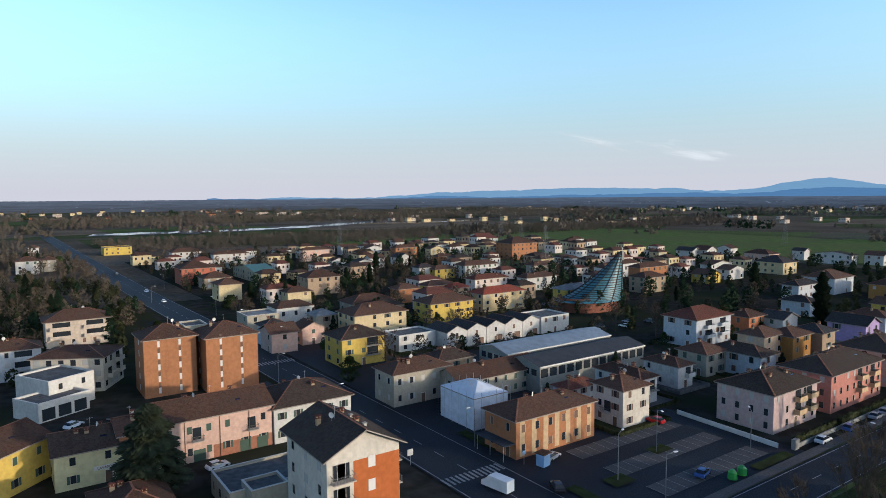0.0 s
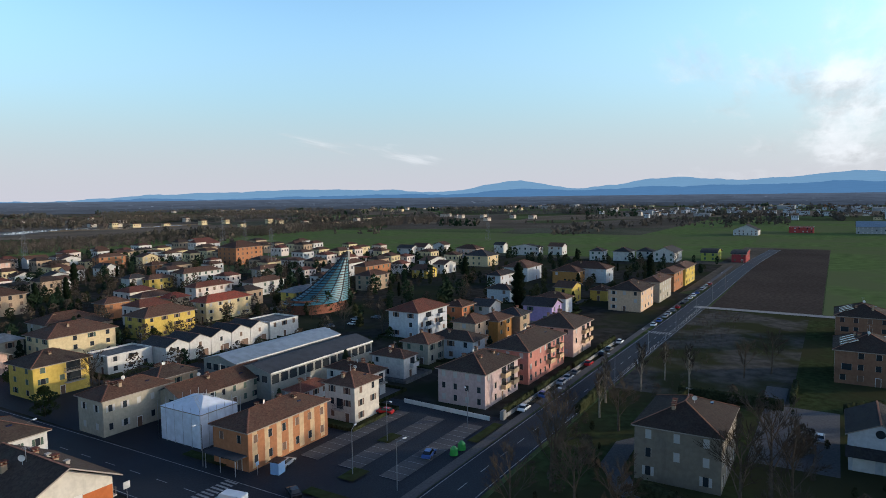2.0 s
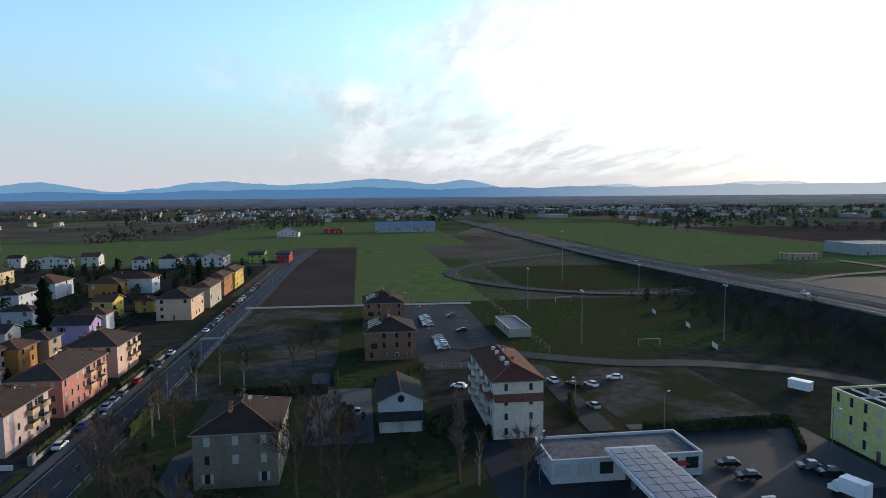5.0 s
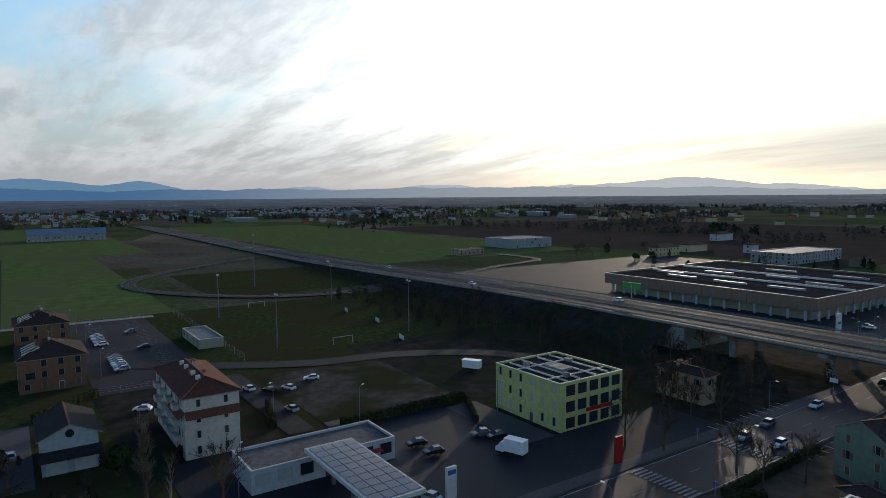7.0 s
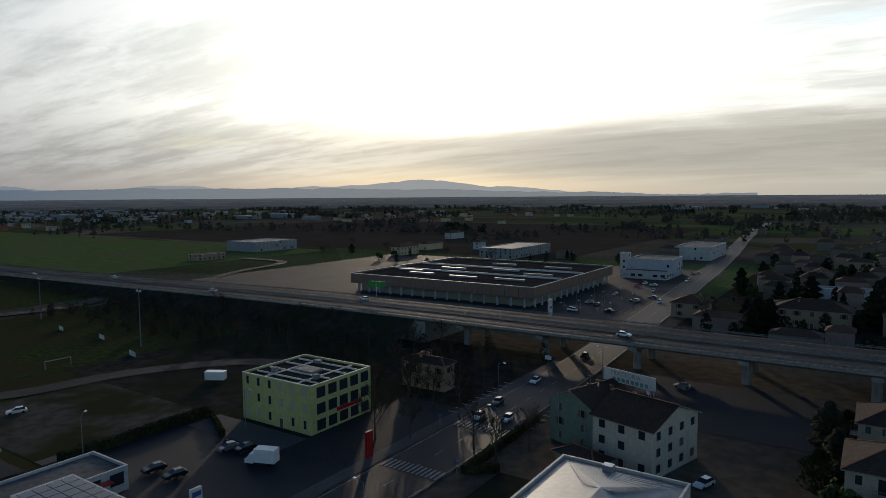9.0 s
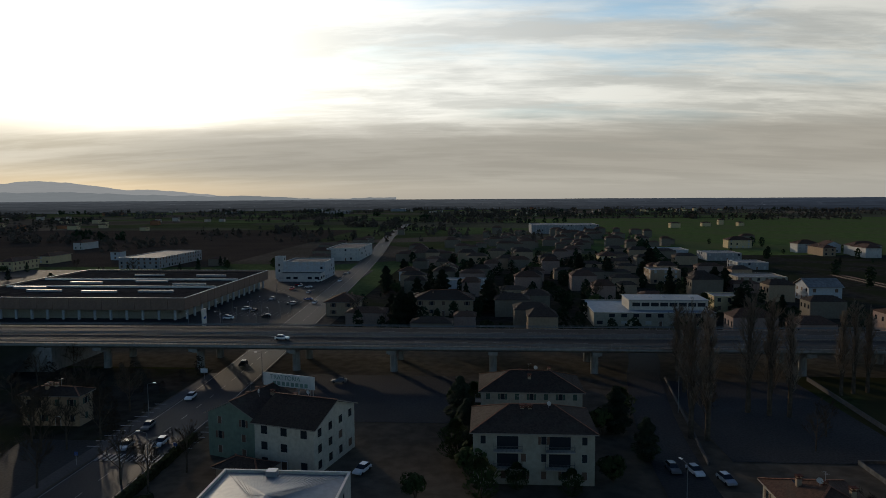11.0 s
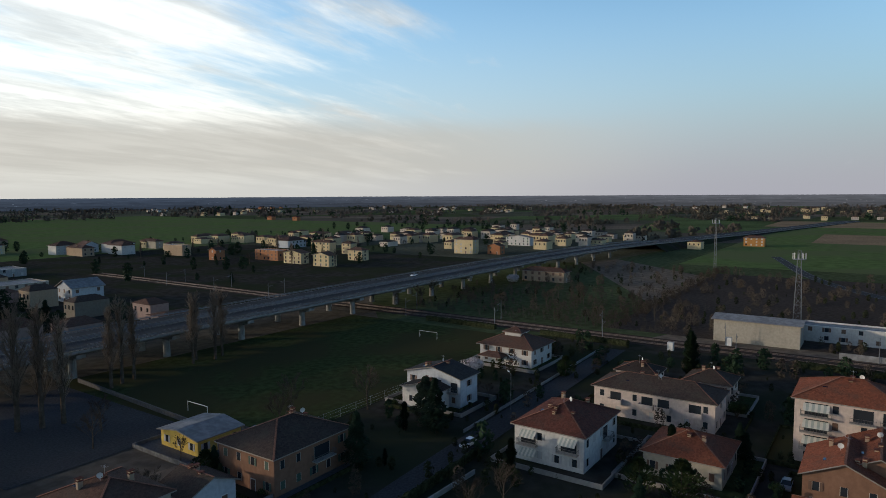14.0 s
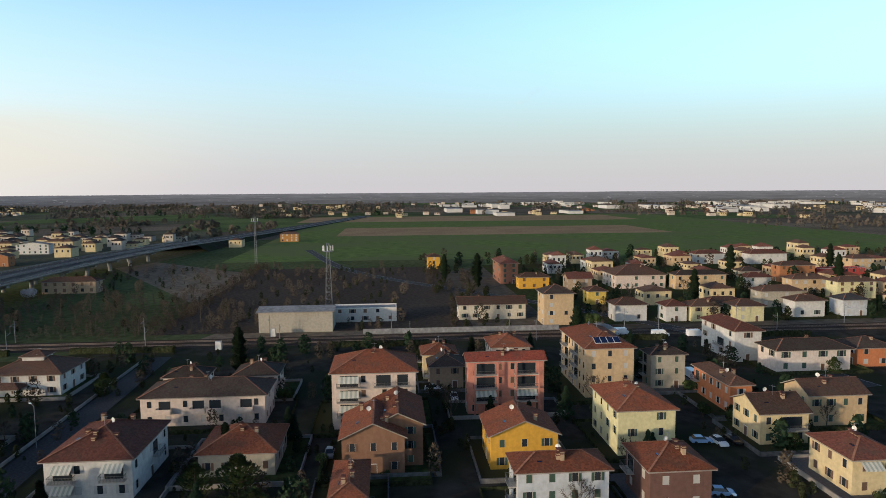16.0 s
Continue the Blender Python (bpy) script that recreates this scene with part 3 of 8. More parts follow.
# ---- ground ----
def ground_material():
    m = bpy.data.materials.new("countryside")
    m.use_nodes = True
    k = Nodes(m.node_tree)
    p = m.node_tree.nodes["Principled BSDF"]
    where = k.add("ShaderNodeTexCoord").outputs["Object"]
    warp = k.add("ShaderNodeMapping")
    k.put(warp.inputs["Vector"], where)
    warp.inputs["Scale"].default_value = (0.0032, 0.0052, 1)
    warp.inputs["Rotation"].default_value = (0, 0, radians(-8))
    cell = k.add("ShaderNodeTexVoronoi")
    k.put(cell.inputs["Vector"], warp.outputs[0])
    cell.inputs["Scale"].default_value = 1.0
    tone = k.add("ShaderNodeSeparateColor")
    k.put(tone.inputs[0], cell.outputs["Color"])
    pick = k.add("ShaderNodeValToRGB")
    k.put(pick.inputs[0], tone.outputs[0])
    pick.color_ramp.interpolation = "CONSTANT"
    steps = [(0.0, (0.074, 0.088, 0.042)), (0.25, (0.116, 0.098, 0.076)), (0.45, (0.094, 0.124, 0.052)), (0.62, (0.158, 0.128, 0.096)), (0.80, (0.098, 0.098, 0.068))]
    pick.color_ramp.elements[0].color = (*steps[0][1], 1)
    pick.color_ramp.elements[1].position, pick.color_ramp.elements[1].color = steps[1][0], (*steps[1][1], 1)
    for at, rgb in steps[2:]:
        pick.color_ramp.elements.new(at).color = (*rgb, 1)
    fine = k.ramp(k.noise(where, 0.3, 5.0), 0.3, 0.7, 0.75, 1.2)
    wide = k.ramp(k.noise(where, 0.01, 4.0), 0.35, 0.65, 0.8, 1.15)
    col = k.mix(1.0, k.mix(1.0, pick.outputs[0], fine, "MULTIPLY"), wide, "MULTIPLY")
    k.put(p.inputs["Base Color"], col)
    p.inputs["Roughness"].default_value = 0.95
    p.inputs["Specular IOR Level"].default_value = 0.0
    MATS["countryside"] = m


ground_material()


def sheet(name, pts, z, mat, label="", category="", kind="structure"):
    s = Shape().face([(x, y, 0) for x, y in pts])
    ob = new(name, s.done(name, [mat]))
    ob.location = (0, 0, z)
    return tagged(ob, label, category, kind=kind)


LEVEL = [0.01]


def rect(name, x0, y0, x1, y1, z, mat, label="", category="", turn=0.0):
    """A flat, level piece of ground."""
    s = Shape().face([(-(x1 - x0) / 2, -(y1 - y0) / 2, 0), ((x1 - x0) / 2, -(y1 - y0) / 2, 0), ((x1 - x0) / 2, (y1 - y0) / 2, 0), (-(x1 - x0) / 2, (y1 - y0) / 2, 0)])
    ob = new(name, s.done(name, [mat]))
    LEVEL[0] += 0.003
    ob.location, ob.rotation_euler = ((x0 + x1) / 2, (y0 + y1) / 2, LEVEL[0] if z < 0.1 else z), (0, 0, radians(turn))
    return tagged(ob, label, category, kind="structure")


def disc(r, n=96):
    return [(r * math.cos(2 * math.pi * i / n), r * math.sin(2 * math.pi * i / n)) for i in range(n)]


sheet("ground", disc(4850), 0.0, "countryside", "flat winter farmland with green and ploughed fields", "ground")


def smooth_line(pts, step=6.0):
    """Points along a Catmull-Rom line."""
    out = []
    pts = [Vector(p) for p in pts]
    ext = [pts[0] * 2 - pts[1]] + pts + [pts[-1] * 2 - pts[-2]]
    for a, b, c, d in zip(ext, ext[1:], ext[2:], ext[3:]):
        n = max(1, int((c - b).length / step))
        for i in range(n):
            t = i / n
            out.append(0.5 * ((2 * b) + (c - a) * t + (2 * a - 5 * b + 4 * c - d) * t * t + (3 * b - a - 3 * c + d) * t ** 3))
    return out + [pts[-1]]


def offset(line, o):
    res = []
    for i, p in enumerate(line):
        d = (line[min(i + 1, len(line) - 1)] - line[max(i - 1, 0)])
        q = Vector((-d.y, d.x, 0))
        q = q.normalized() if q.length > 1e-6 else Vector((0, 1, 0))
        res.append(p + q * o)
    return res


def ribbon(shape, line, a, b, z=0.0, m=0):
    L, R = offset(line, a), offset(line, b)
    for i in range(len(line) - 1):
        shape.face([(*R[i].xy, R[i].z + z), (*R[i + 1].xy, R[i + 1].z + z), (*L[i + 1].xy, L[i + 1].z + z), (*L[i].xy, L[i].z + z)], m)


def dashes(shape, line, o, width, on, off, z, m=0):
    """Painted strokes along a line."""
    run, length = 0.0, on
    pts, state = [], True
    side = offset(line, o)
    for a, b in zip(side, side[1:]):
        seg = (b - a).length
        n = max(1, int(seg / 0.5))
        for i in range(n):
            p = a.lerp(b, i / n)
            run += seg / n
            if state:
                pts.append(p)
            if run >= (on if state else off):
                if state and len(pts) > 1:
                    ribbon(shape, [pts[0], pts[-1]], width / 2, -width / 2, z, m)
                state, run, pts = not state, 0.0, []
                if state:
                    pts.append(p)


ROADS = [0.2]


def road(name, pts, width, z=0.04, mat="asphalt", label="grey asphalt road with worn white markings", centre=True, edges=True, kerb=0.0):
    line = smooth_line([(x, y, 0) for x, y in pts])
    s = Shape()
    if z < 0.4:
        ROADS[0] += 0.004
        z = ROADS[0]
    ribbon(s, line, width / 2, -width / 2, 0)
    ob = new(name, s.done(name, [mat]))
    ob.location.z = z
    tagged(ob, label, "road", kind="structure")
    if centre or edges:
        p = Shape()
        if centre:
            dashes(p, line, 0, 0.16, 3.0, 4.5, 0)
        if edges:
            for o in (width / 2 - 0.5, -width / 2 + 0.5):
                ribbon(p, line, o + 0.08, o - 0.08, 0)
        marks = new("road_marking", p.done("road_marking", ["road_paint"]))
        marks.location.z = z + 0.012
        tagged(marks, "white painted road lines on asphalt", "road marking", kind="structure")
    if kerb:
        for o, q in ((width / 2, 1), (-width / 2, -1)):
            kshape = Shape()
            a, b = o, o + q * kerb
            ribbon(kshape, line, max(a, b), min(a, b), 0.14)
            ribbon(kshape, [Vector((v.x, v.y, 0)) for v in line], o + 0.001, o - 0.001, 0.07)
            pv = new("pavement", kshape.done("pavement", ["paving"]))
            pv.location.z = 0.03
            tagged(pv, "grey paved footway beside the road", "pavement", kind="structure")
    return line


MAIN = [(60, 1300), (61, 800), (63, 400), (67, 220), (69, 110), (69, 0), (69, -120), (71, -190), (80, -330), (98, -560), (127, -850), (150, -1200)]
main_line = road("road", MAIN, 13.5, 0.05)
road("road", [(76, 53.5), (130, 53.3), (300, 51.5), (480, 50), (620, 44)], 9.0, 0.045)
rect("pavement", 76, 58.0, 470, 60.2, 0.34, "paving", "narrow paved footway along the street", "pavement")
# town yards and lots
rect("garden", 82, -184, 300, 48, 0.0, "grass", "dull rough grass between gardens and yards", "garden")
rect("yard", 18, 60, 335, 330, 0.015, "earth", "dark worn yards between the houses", "yard")
rect("yard", 76, 60, 128, 215, 0.015, "asphalt", "dark asphalt yards between workshops and houses", "yard")
rect("yard", 8, 137, 60, 170, 0.015, "asphalt", "dark asphalt side street with parked cars", "yard")
rect("yard", -215, -100, 55, 330, 0.012, "earth", "dark garden ground between the houses", "garden")
rect("yard", 85, 330, 420, 560, 0.012, "earth", "dark garden ground between the houses", "garden")
rect("yard", 335, 66, 480, 330, 0.012, "earth", "dark garden ground between the houses", "garden")
rect("field", -60, 262, 14, 420, 0.02, "grass", "dark green meadow beside the road", "field")
rect("parking_lot", 77, 59.5, 123, 93, 0.03, "asphalt", "dark asphalt parking lot beside the street", "parking lot")
rect("waste_ground", 163, 8, 292, 48, 0.02, "bare_soil", "rough weedy waste ground behind a fence", "waste ground")
rect("field", 300, 4, 630, 46, 0.03, "ploughed", "bare brown ploughed field", "field")
rect("field", 300, -60, 700, 3.5, 0.025, "crop_green", "bright green winter wheat field", "field")
rect("field", 640, -110, 1250, 200, 0.02, "crop_green", "bright green winter wheat field", "field")
rect("field", 500, 70, 780, 330, 0.02, "crop_green", "bright green winter wheat field", "field")
rect("field", 300, 330, 760, 760, 0.018, "crop_green", "dull green meadow behind the houses", "field")
rect("garden", 82, -16, 163, 48, 0.02, "grass", "dark lawn of a walled villa garden", "garden")
rect("parking_lot", 182, -46, 292, -17, 0.03, "asphalt_old", "grey asphalt car park with white bays", "parking lot")
rect("yard", 120, -46, 182, -16, 0.025, "earth", "dark yard beside a hedge", "yard")
rect("pitch", 195, -126, 296, -60, 0.03, "grass", "dull green football pitch", "pitch")
rect("yard", 77, -86, 126, -22, 0.03, "asphalt", "asphalt forecourt of a filling station", "forecourt")
rect("waste_ground", 126, -92, 176, -56, 0.022, "bare_soil", "rough brown waste ground", "waste ground")
rect("waste_ground", 80, -182, 195, -92, 0.018, "earth", "rough dark verge below the viaduct", "verge")
rect("parking_lot", 78, -440, 345, -214, 0.02, "asphalt_old", "wide grey car park round the shopping hall", "parking lot")
rect("field", 200, -1000, 900, -460, 0.015, "ploughed", "bare dark ploughed field", "field")
rect("field", 420, -440, 1100, -225, 0.02, "crop_green", "bright green winter wheat field", "field")
rect("yard", -110, -470, 62, -214, 0.014, "earth", "dark yards of a low suburb", "yard")
rect("field", -900, -1500, -100, -560, 0.015, "crop_green", "long green field beyond the suburb", "field")
rect("field", -430, -560, -120, -225, 0.014, "earth", "dark fallow ground behind the viaduct", "field")
rect("yard", 8, -178, 50, -140, 0.03, "asphalt_old", "pale asphalt parking yard of a restaurant", "yard")
rect("pitch", -200, -182, -82, -100, 0.03, "grass", "dark green football pitch beside the viaduct", "pitch")
rect("yard", -82, -176, -46, -122, 0.032, "asphalt_old", "grey asphalt yard behind poplars", "yard")
road("road", [(-34, -40), (-35, -120), (-42, -174), (-50, -215), (-58, -330), (-60, -470)], 9.0, 0.045, "asphalt_old", centre=False, edges=False)
road("road", [(-60, -64), (-110, -67), (-200, -70)], 6.5, 0.045, "asphalt_old", centre=False, edges=False)
road("road", [(-560, -70), (-410, -25), (-310, 43), (-276, 68), (-215, 105), (-150, 120)], 7.0, 0.045, "asphalt_old")
road("road", [(297, 52), (296, 6), (294, -50)], 5.0, 0.045, "concrete", "pale concrete farm lane", centre=False, edges=False)
road("road", [(210, -30), (196, -48), (181, -75), (176, -100), (160, -125), (135, -138)], 7.5, 0.045, "asphalt_old", centre=False, edges=False)
road("road", [(182, -50), (150, -50), (128, -50)], 6.0, 0.042, "asphalt_old", centre=False, edges=False)
road("path", [(92, 12), (99, 21), (106, 29), (115, 34), (126, 34.5), (133, 30), (136, 24)], 4.2, 0.05, "paving", "pale gravel drive of a villa", centre=False, edges=False)
rect("yard", 129, -2, 167, 13, 0.035, "paving", "pale concrete yard", "yard")
rect("lane", 167, 9, 183, 14, 0.035, "paving", "pale concrete gateway lane", "lane")
road("road", [(540, -185), (464, -91), (410, -57), (360, -68), (318, -105), (306, -150), (330, -186)], 8.0, 0.5, "asphalt_old", "grey motorway ramp curving round a meadow")
road("road", [(150, -186), (250, -205), (322, -233), (352, -280), (373, -339), (430, -345)], 7.0, 0.5, "asphalt_old", "grey ramp curving to the shopping hall")
rect("meadow", 325, -180, 440, -85, 0.03, "grass", "green meadow inside the ramp", "meadow")
rect("field", -425, -85, -232, 30, 0.02, "ploughed", "dark ploughed field beyond the railway", "field")
rect("field", -1300, -120, -470, 520, 0.02, "crop_green", "wide green field beyond the railway", "field")
rect("field", -1270, -150, -1060, 420, 0.03, "stubble", "pale brown stubble field", "field")
rect("field", -890, -60, -730, 330, 0.03, "stubble", "pale brown stubble field", "field")
rect("meadow", -430, 60, -232, 300, 0.016, "grass", "green meadow beyond the railway", "meadow")


def river_arm(name, pts, width, wobble, seed, z, mat, label, category):
    """A winding strip of water or gravel with an uneven edge."""
    line = smooth_line([(x, y, 0) for x, y in pts], 9.0)
    s = Shape()
    sides = []
    for q in (1, -1):
        edge = []
        for n, p in enumerate(line):
            d = line[min(n + 1, len(line) - 1)] - line[max(n - 1, 0)]
            across = Vector((-d.y, d.x, 0)).normalized()
            edge.append(p + across * q * max(1.5, width / 2 + wobble * noise.noise(Vector((n * 0.33, seed, q * 4.0)))))
        sides.append(edge)
    for n in range(len(line) - 1):
        s.face([sides[1][n], sides[1][n + 1], sides[0][n + 1], sides[0][n]])
    ob = new(name, s.done(name, [mat]))
    ob.location.z = z
    return tagged(ob, label, category, kind="structure")


WATER = [(112, 1000), (140, 995), (214, 999), (292, 992), (370, 1011), (468, 1050), (548, 1098), (640, 1130)]
river_arm("gravel_bank", WATER, 84, 46, 3, 0.35, "paving", "pale gravel bank of a river", "river bank")
river_arm("gravel_bank", [(560, 1080), (632, 1060), (726, 1046), (840, 1075)], 60, 40, 4, 0.38, "stubble", "tan gravel bank of a river", "river bank")
river_arm("river", WATER, 40, 44, 7, 0.45, "water", "pale blue river arm between bare woods", "river")
river_arm("river", [(600, 1076), (660, 1056), (726, 1048), (800, 1060)], 14, 16, 8, 0.48, "water", "thin pale blue river arm on gravel", "river")

rect("pavement", 76.2, -178, 79.4, -62, 0.0, "paving", "pale footway beside the main road", "pavement")
rect("yard", 79.4, -126, 96, -86, 0.0, "asphalt_old", "grey asphalt forecourt of a lime office", "forecourt")
rect("yard", 96, -92.5, 124, -84, 0.0, "paving", "pale paved strip beside a lime office", "yard")
rect("path", 128, -92, 131, -56, 0.0, "paving", "narrow pale path along a hedge", "path")
sheet("yard", [(160, -100), (146, -117), (124, -101), (132, -91)], 0.06, "paving", "pale gravel yard beside a lime green office", "yard")
sheet("yard", [(162, -124), (160, -150), (150, -149), (150, -122)], 0.06, "paving", "pale paved parking strip", "yard")

# ---- railway ----
rect("railway_bed", -224, -420, -211, 520, 0.12, "ballast", "brown gravel railway bed", "railway")
for x in (-221.4, -219.9, -215.7, -214.2):
    r = Shape().box(-0.04, -470, 0, 0.04, 470, 0.17)
    rail = new("rail", r.done("rail", ["rail_rust"]))
    rail.location = (x, 50, 0.12)
    tagged(rail, "long steel railway rail on gravel", "rail", kind="structure")

# ---- viaduct ----
DECK = 8.6
VIA = [(1250, -195, 1.2), (800, -196, 1.4), (520, -196, 1.8), (330, -194, 5.0), (220, -191.5, 7.6), (130, -190, DECK), (0, -190, DECK), (-150, -191, DECK), (-300, -190.5, DECK), (-400, -188, DECK), (-520, -181, 7.6), (-650, -166, 5.0), (-900, -128, 2.0), (-1300, -50, 1.2)]
via_line = smooth_line(VIA, 10)
viaduct = empty("viaduct", 0, 0)
tagged(viaduct, "long grey concrete road viaduct on single piers", "viaduct")
deck = Shape()
for a, b in ((13.2, 0.6), (-0.6, -13.2)):
    ribbon(deck, via_line, a, b, 0)
    ribbon(deck, via_line, a - 1.5, b + 1.5, -1.5, 1)
    for o, q in ((a, 1), (b, -1)):
        e = offset(via_line, o)
        f = offset(via_line, o - q * 1.5)
        for i in range(len(e) - 1):
            deck.face([(*e[i].xy, e[i].z), (*e[i].xy, e[i].z - 0.7), (*e[i + 1].xy, e[i + 1].z - 0.7), (*e[i + 1].xy, e[i + 1].z)], 1)
            deck.face([(*e[i].xy, e[i].z - 0.7), (*f[i].xy, f[i].z - 1.5), (*f[i + 1].xy, f[i + 1].z - 1.5), (*e[i + 1].xy, e[i + 1].z - 0.7)], 1)
part("deck", deck.done("deck", ["asphalt_old", "concrete"]), viaduct)
lines = Shape()
for o in (12.2, 4.6, 1.6, -1.6, -4.6, -12.2):
    if abs(o) == 4.6:
        dashes(lines, via_line, o * 1.55, 0.16, 4.0, 7.0, 0.02)
    else:
        ribbon(lines, via_line, o + 0.09, o - 0.09, 0.02)
part("lane_marking", lines.done("lane_marking", ["road_paint"]), viaduct)
for o in (13.0, 0.9, -0.9, -13.0):
    g = Shape()
    e = offset(via_line, o)
    for a, b in zip(e, e[1:]):
        if a.length > 620:
            continue
        for z0, z1 in ((0.45, 0.75), (0.95, 1.05)):
            g.face([(*a.xy, a.z + z0), (*b.xy, b.z + z0), (*b.xy, b.z + z1), (*a.xy, a.z + z1)])
            g.face([(a.x, a.y + 0.08, a.z + z0), (a.x, a.y + 0.08, a.z + z1), (b.x, b.y + 0.08, b.z + z1), (b.x, b.y + 0.08, b.z + z0)])
        n = max(1, int((b - a).length / 2.0))
        for i in range(n):
            p = a.lerp(b, i / n)
            g.box(p.x - 0.06, p.y - 0.02, p.z, p.x + 0.06, p.y + 0.10, p.z + 1.05)
    part("guard_rail", g.done("guard_rail", ["pylon_steel"]), viaduct)
for east in (True, False):
    for sgn in (1, -1):
        bank = Shape()
        for a, b in zip(via_line, via_line[1:]):
            if (min(a.x, b.x) > 125) if east else (max(a.x, b.x) < -560):
                d = (b - a).normalized()
                q = Vector((-d.y, d.x, 0))
                ta, tb = a + q * 13.0 * sgn, b + q * 13.0 * sgn
                fa, fb = a + q * (13.0 + a.z * 1.6) * sgn, b + q * (13.0 + b.z * 1.6) * sgn
                bank.face([(ta.x, ta.y, a.z - 0.75), (tb.x, tb.y, b.z - 0.75), (fb.x, fb.y, 0), (fa.x, fa.y, 0)][::sgn])
        part("embankment", bank.done("embankment", ["earth"]), viaduct, label="grassy earth bank carrying the road")
abut = Shape().box(-1.0, -13.0, 0, 1.0, 13.0, DECK - 1.4).box(1.0, 12.2, 0, 16, 13.0, 3.0)
abut.face([(1, 13.05, 0), (20, 13.05, 0), (20, 13.05, DECK - 1.2), (1, 13.05, DECK - 1.2)])
part("abutment", abut.done("abutment", ["concrete"]), viaduct, 127, -190)


def pier_mesh():
    s = Shape()
    s.tube((0, 0, 0), (0, 0, 5.6), 1.15, 1.05, 12)
    s.box(-1.3, -5.2, 6.2, 1.3, 5.2, 7.15)
    s.box(-1.1, -3.2, 5.5, 1.1, 3.2, 6.2)
    return s.done("pier", ["concrete"])


pier = pier_mesh()
for i in range(-18, 4):
    x = 27.0 + i * 28.6
    p = min(via_line, key=lambda v: abs(v.x - x))
    for o in (6.9, -6.9):
        part("pier", pier, viaduct, x, p.y + o, p.z - DECK)

# ---- roof windows and panels ----
def roof_window(root, x, y, z, pitch, w=0.9, d=4.2, mat="solar"):
    """A long glazed strip in a pale frame, lying on a slope that falls to +y."""
    ob = part("roof_window", unit(("roof_window", w, d, mat), lambda: Shape().box(-w / 2, -d / 2, 0.02, w / 2, d / 2, 0.16, 0).box(-w / 2 - 0.09, -d / 2 - 0.09, 0.0, w / 2 + 0.09, d / 2 + 0.09, 0.12, 1).done("roof_window", [mat, "trim"])), root, x, y, z)
    ob.rotation_euler = (radians(-pitch), 0, 0)
    return ob


# ---- buildings of their own kind ----
def front(ax, ay, bx, by, d):
    """Plan of a turned house by the two ends of its front: x, y, w, d and the turn."""
    w = math.hypot(bx - ax, by - ay)
    nx, ny = -(by - ay) / w, (bx - ax) / w
    cx, cy = (ax + bx) / 2 + nx * d / 2, (ay + by) / 2 + ny * d / 2
    return dict(x=cx - w / 2, y=cy - d / 2, w=w, d=d, rot=math.degrees(math.atan2(by - ay, bx - ax)))


def box_part(name, root, mat, x0, y0, z0, x1, y1, z1, label=""):
    return part(name, Shape().box(x0, y0, z0, x1, y1, z1).done(name, [mat]), root, label=label)


def brick_tower(x, y, w, d, h):
    t = house("apartment_building", x, y, w, d, h, 5, "orange", "brown", near=True, sides="ne", chimneys=1, category="apartment building", label="five-storey orange brick apartment block with white window strips")
    for u in (-w * 0.22, w * 0.18):
        for level in range(5):
            part("window", window_mesh(0.5, 1.5, "closed", "trim"), t, u, -d / 2, level * h / 5 + 0.9)
            part("spandrel", unit("spandrel", lambda: Shape().box(-0.3, -0.03, 0, 0.3, 0.02, 1.1).done("spandrel", ["shutter_brown"])), t, u, -d / 2, level * h / 5 + 2.45)
    for level in range(5):
        part("window", window_mesh(0.7, 1.5, "closed", "trim"), t, -w / 2, 0, level * h / 5 + 0.9, -90)
    return t


brick_tower(43.6, 168.5, 13.4, 13, 14.2)
brick_tower(29.6, 172.5, 12.6, 12, 14.8)
house("stair_tower", 41.5, 181, 6, 8, 15.6, 1, "cream_grey", "flat", "flat", sides="", category="stair tower", label="pale concrete stair tower between brick blocks")
terrace = house("house", 23.5, 125.2, 21.3, 11, 8.4, 2, "pink", "brown", "gable_x", bays=3.2, shutter="shutter_green", sides="swe", category="terraced house", label="long pink terraced house with green shutters", panes=True, balconies=(("s", 6.5, 1, 2.2, False), ("s", -4.0, 1, 2.2, False)))
box_part("socle", terrace, "plaster_brick_low", -1.0, -5.525, 0.0, 10.6, -5.498, 2.6, "brick red painted ground floor")
for u in (-3.6, 5.2, 8.6):
    box_part("garage_door", terrace, "shutter_green", u - 1.1, -5.58, 0.05, u + 1.1, -5.49, 2.3)
for u in (-6.2, 0.3, 6.0):
    part("downpipe", unit("downpipe", lambda: Shape().tube((0, 0, 0), (0, 0, 8.2), 0.06, sides=5).done("downpipe", ["shutter_brown"])), terrace, u, -5.6, 0)
house("house", 17.0, 125.6, 6.3, 11, 7.8, 2, "orange", "brown", "gable_x", sides="sw", category="terraced house", panes=True)
house("house", 45.1, 124.7, 17.2, 14, 7.4, 2, "white", "darkbrown", "hip", shutter="shutter_green", sides="se", category="terraced house", panes=True)
house("house", -14.0, 126.0, 20.0, 10.5, 7.6, 2, "yellow", "brown", "gable_x", rot=43, bays=4.5, shutter="shutter_green", sides="se", panes=True)
laundry = house("house", 6.8, 125.4, 11.0, 10, 6.4, 2, "pale_yellow", "darkbrown", "gable_x", bays=3.6, shutter="shutter_green", sides="sw", category="shop house", label="pale yellow shop house with green shutters", panes=True)
box_part("sign_board", laundry, "trim", 0.4, -5.1, 2.5, 5.2, -5.0, 3.2)
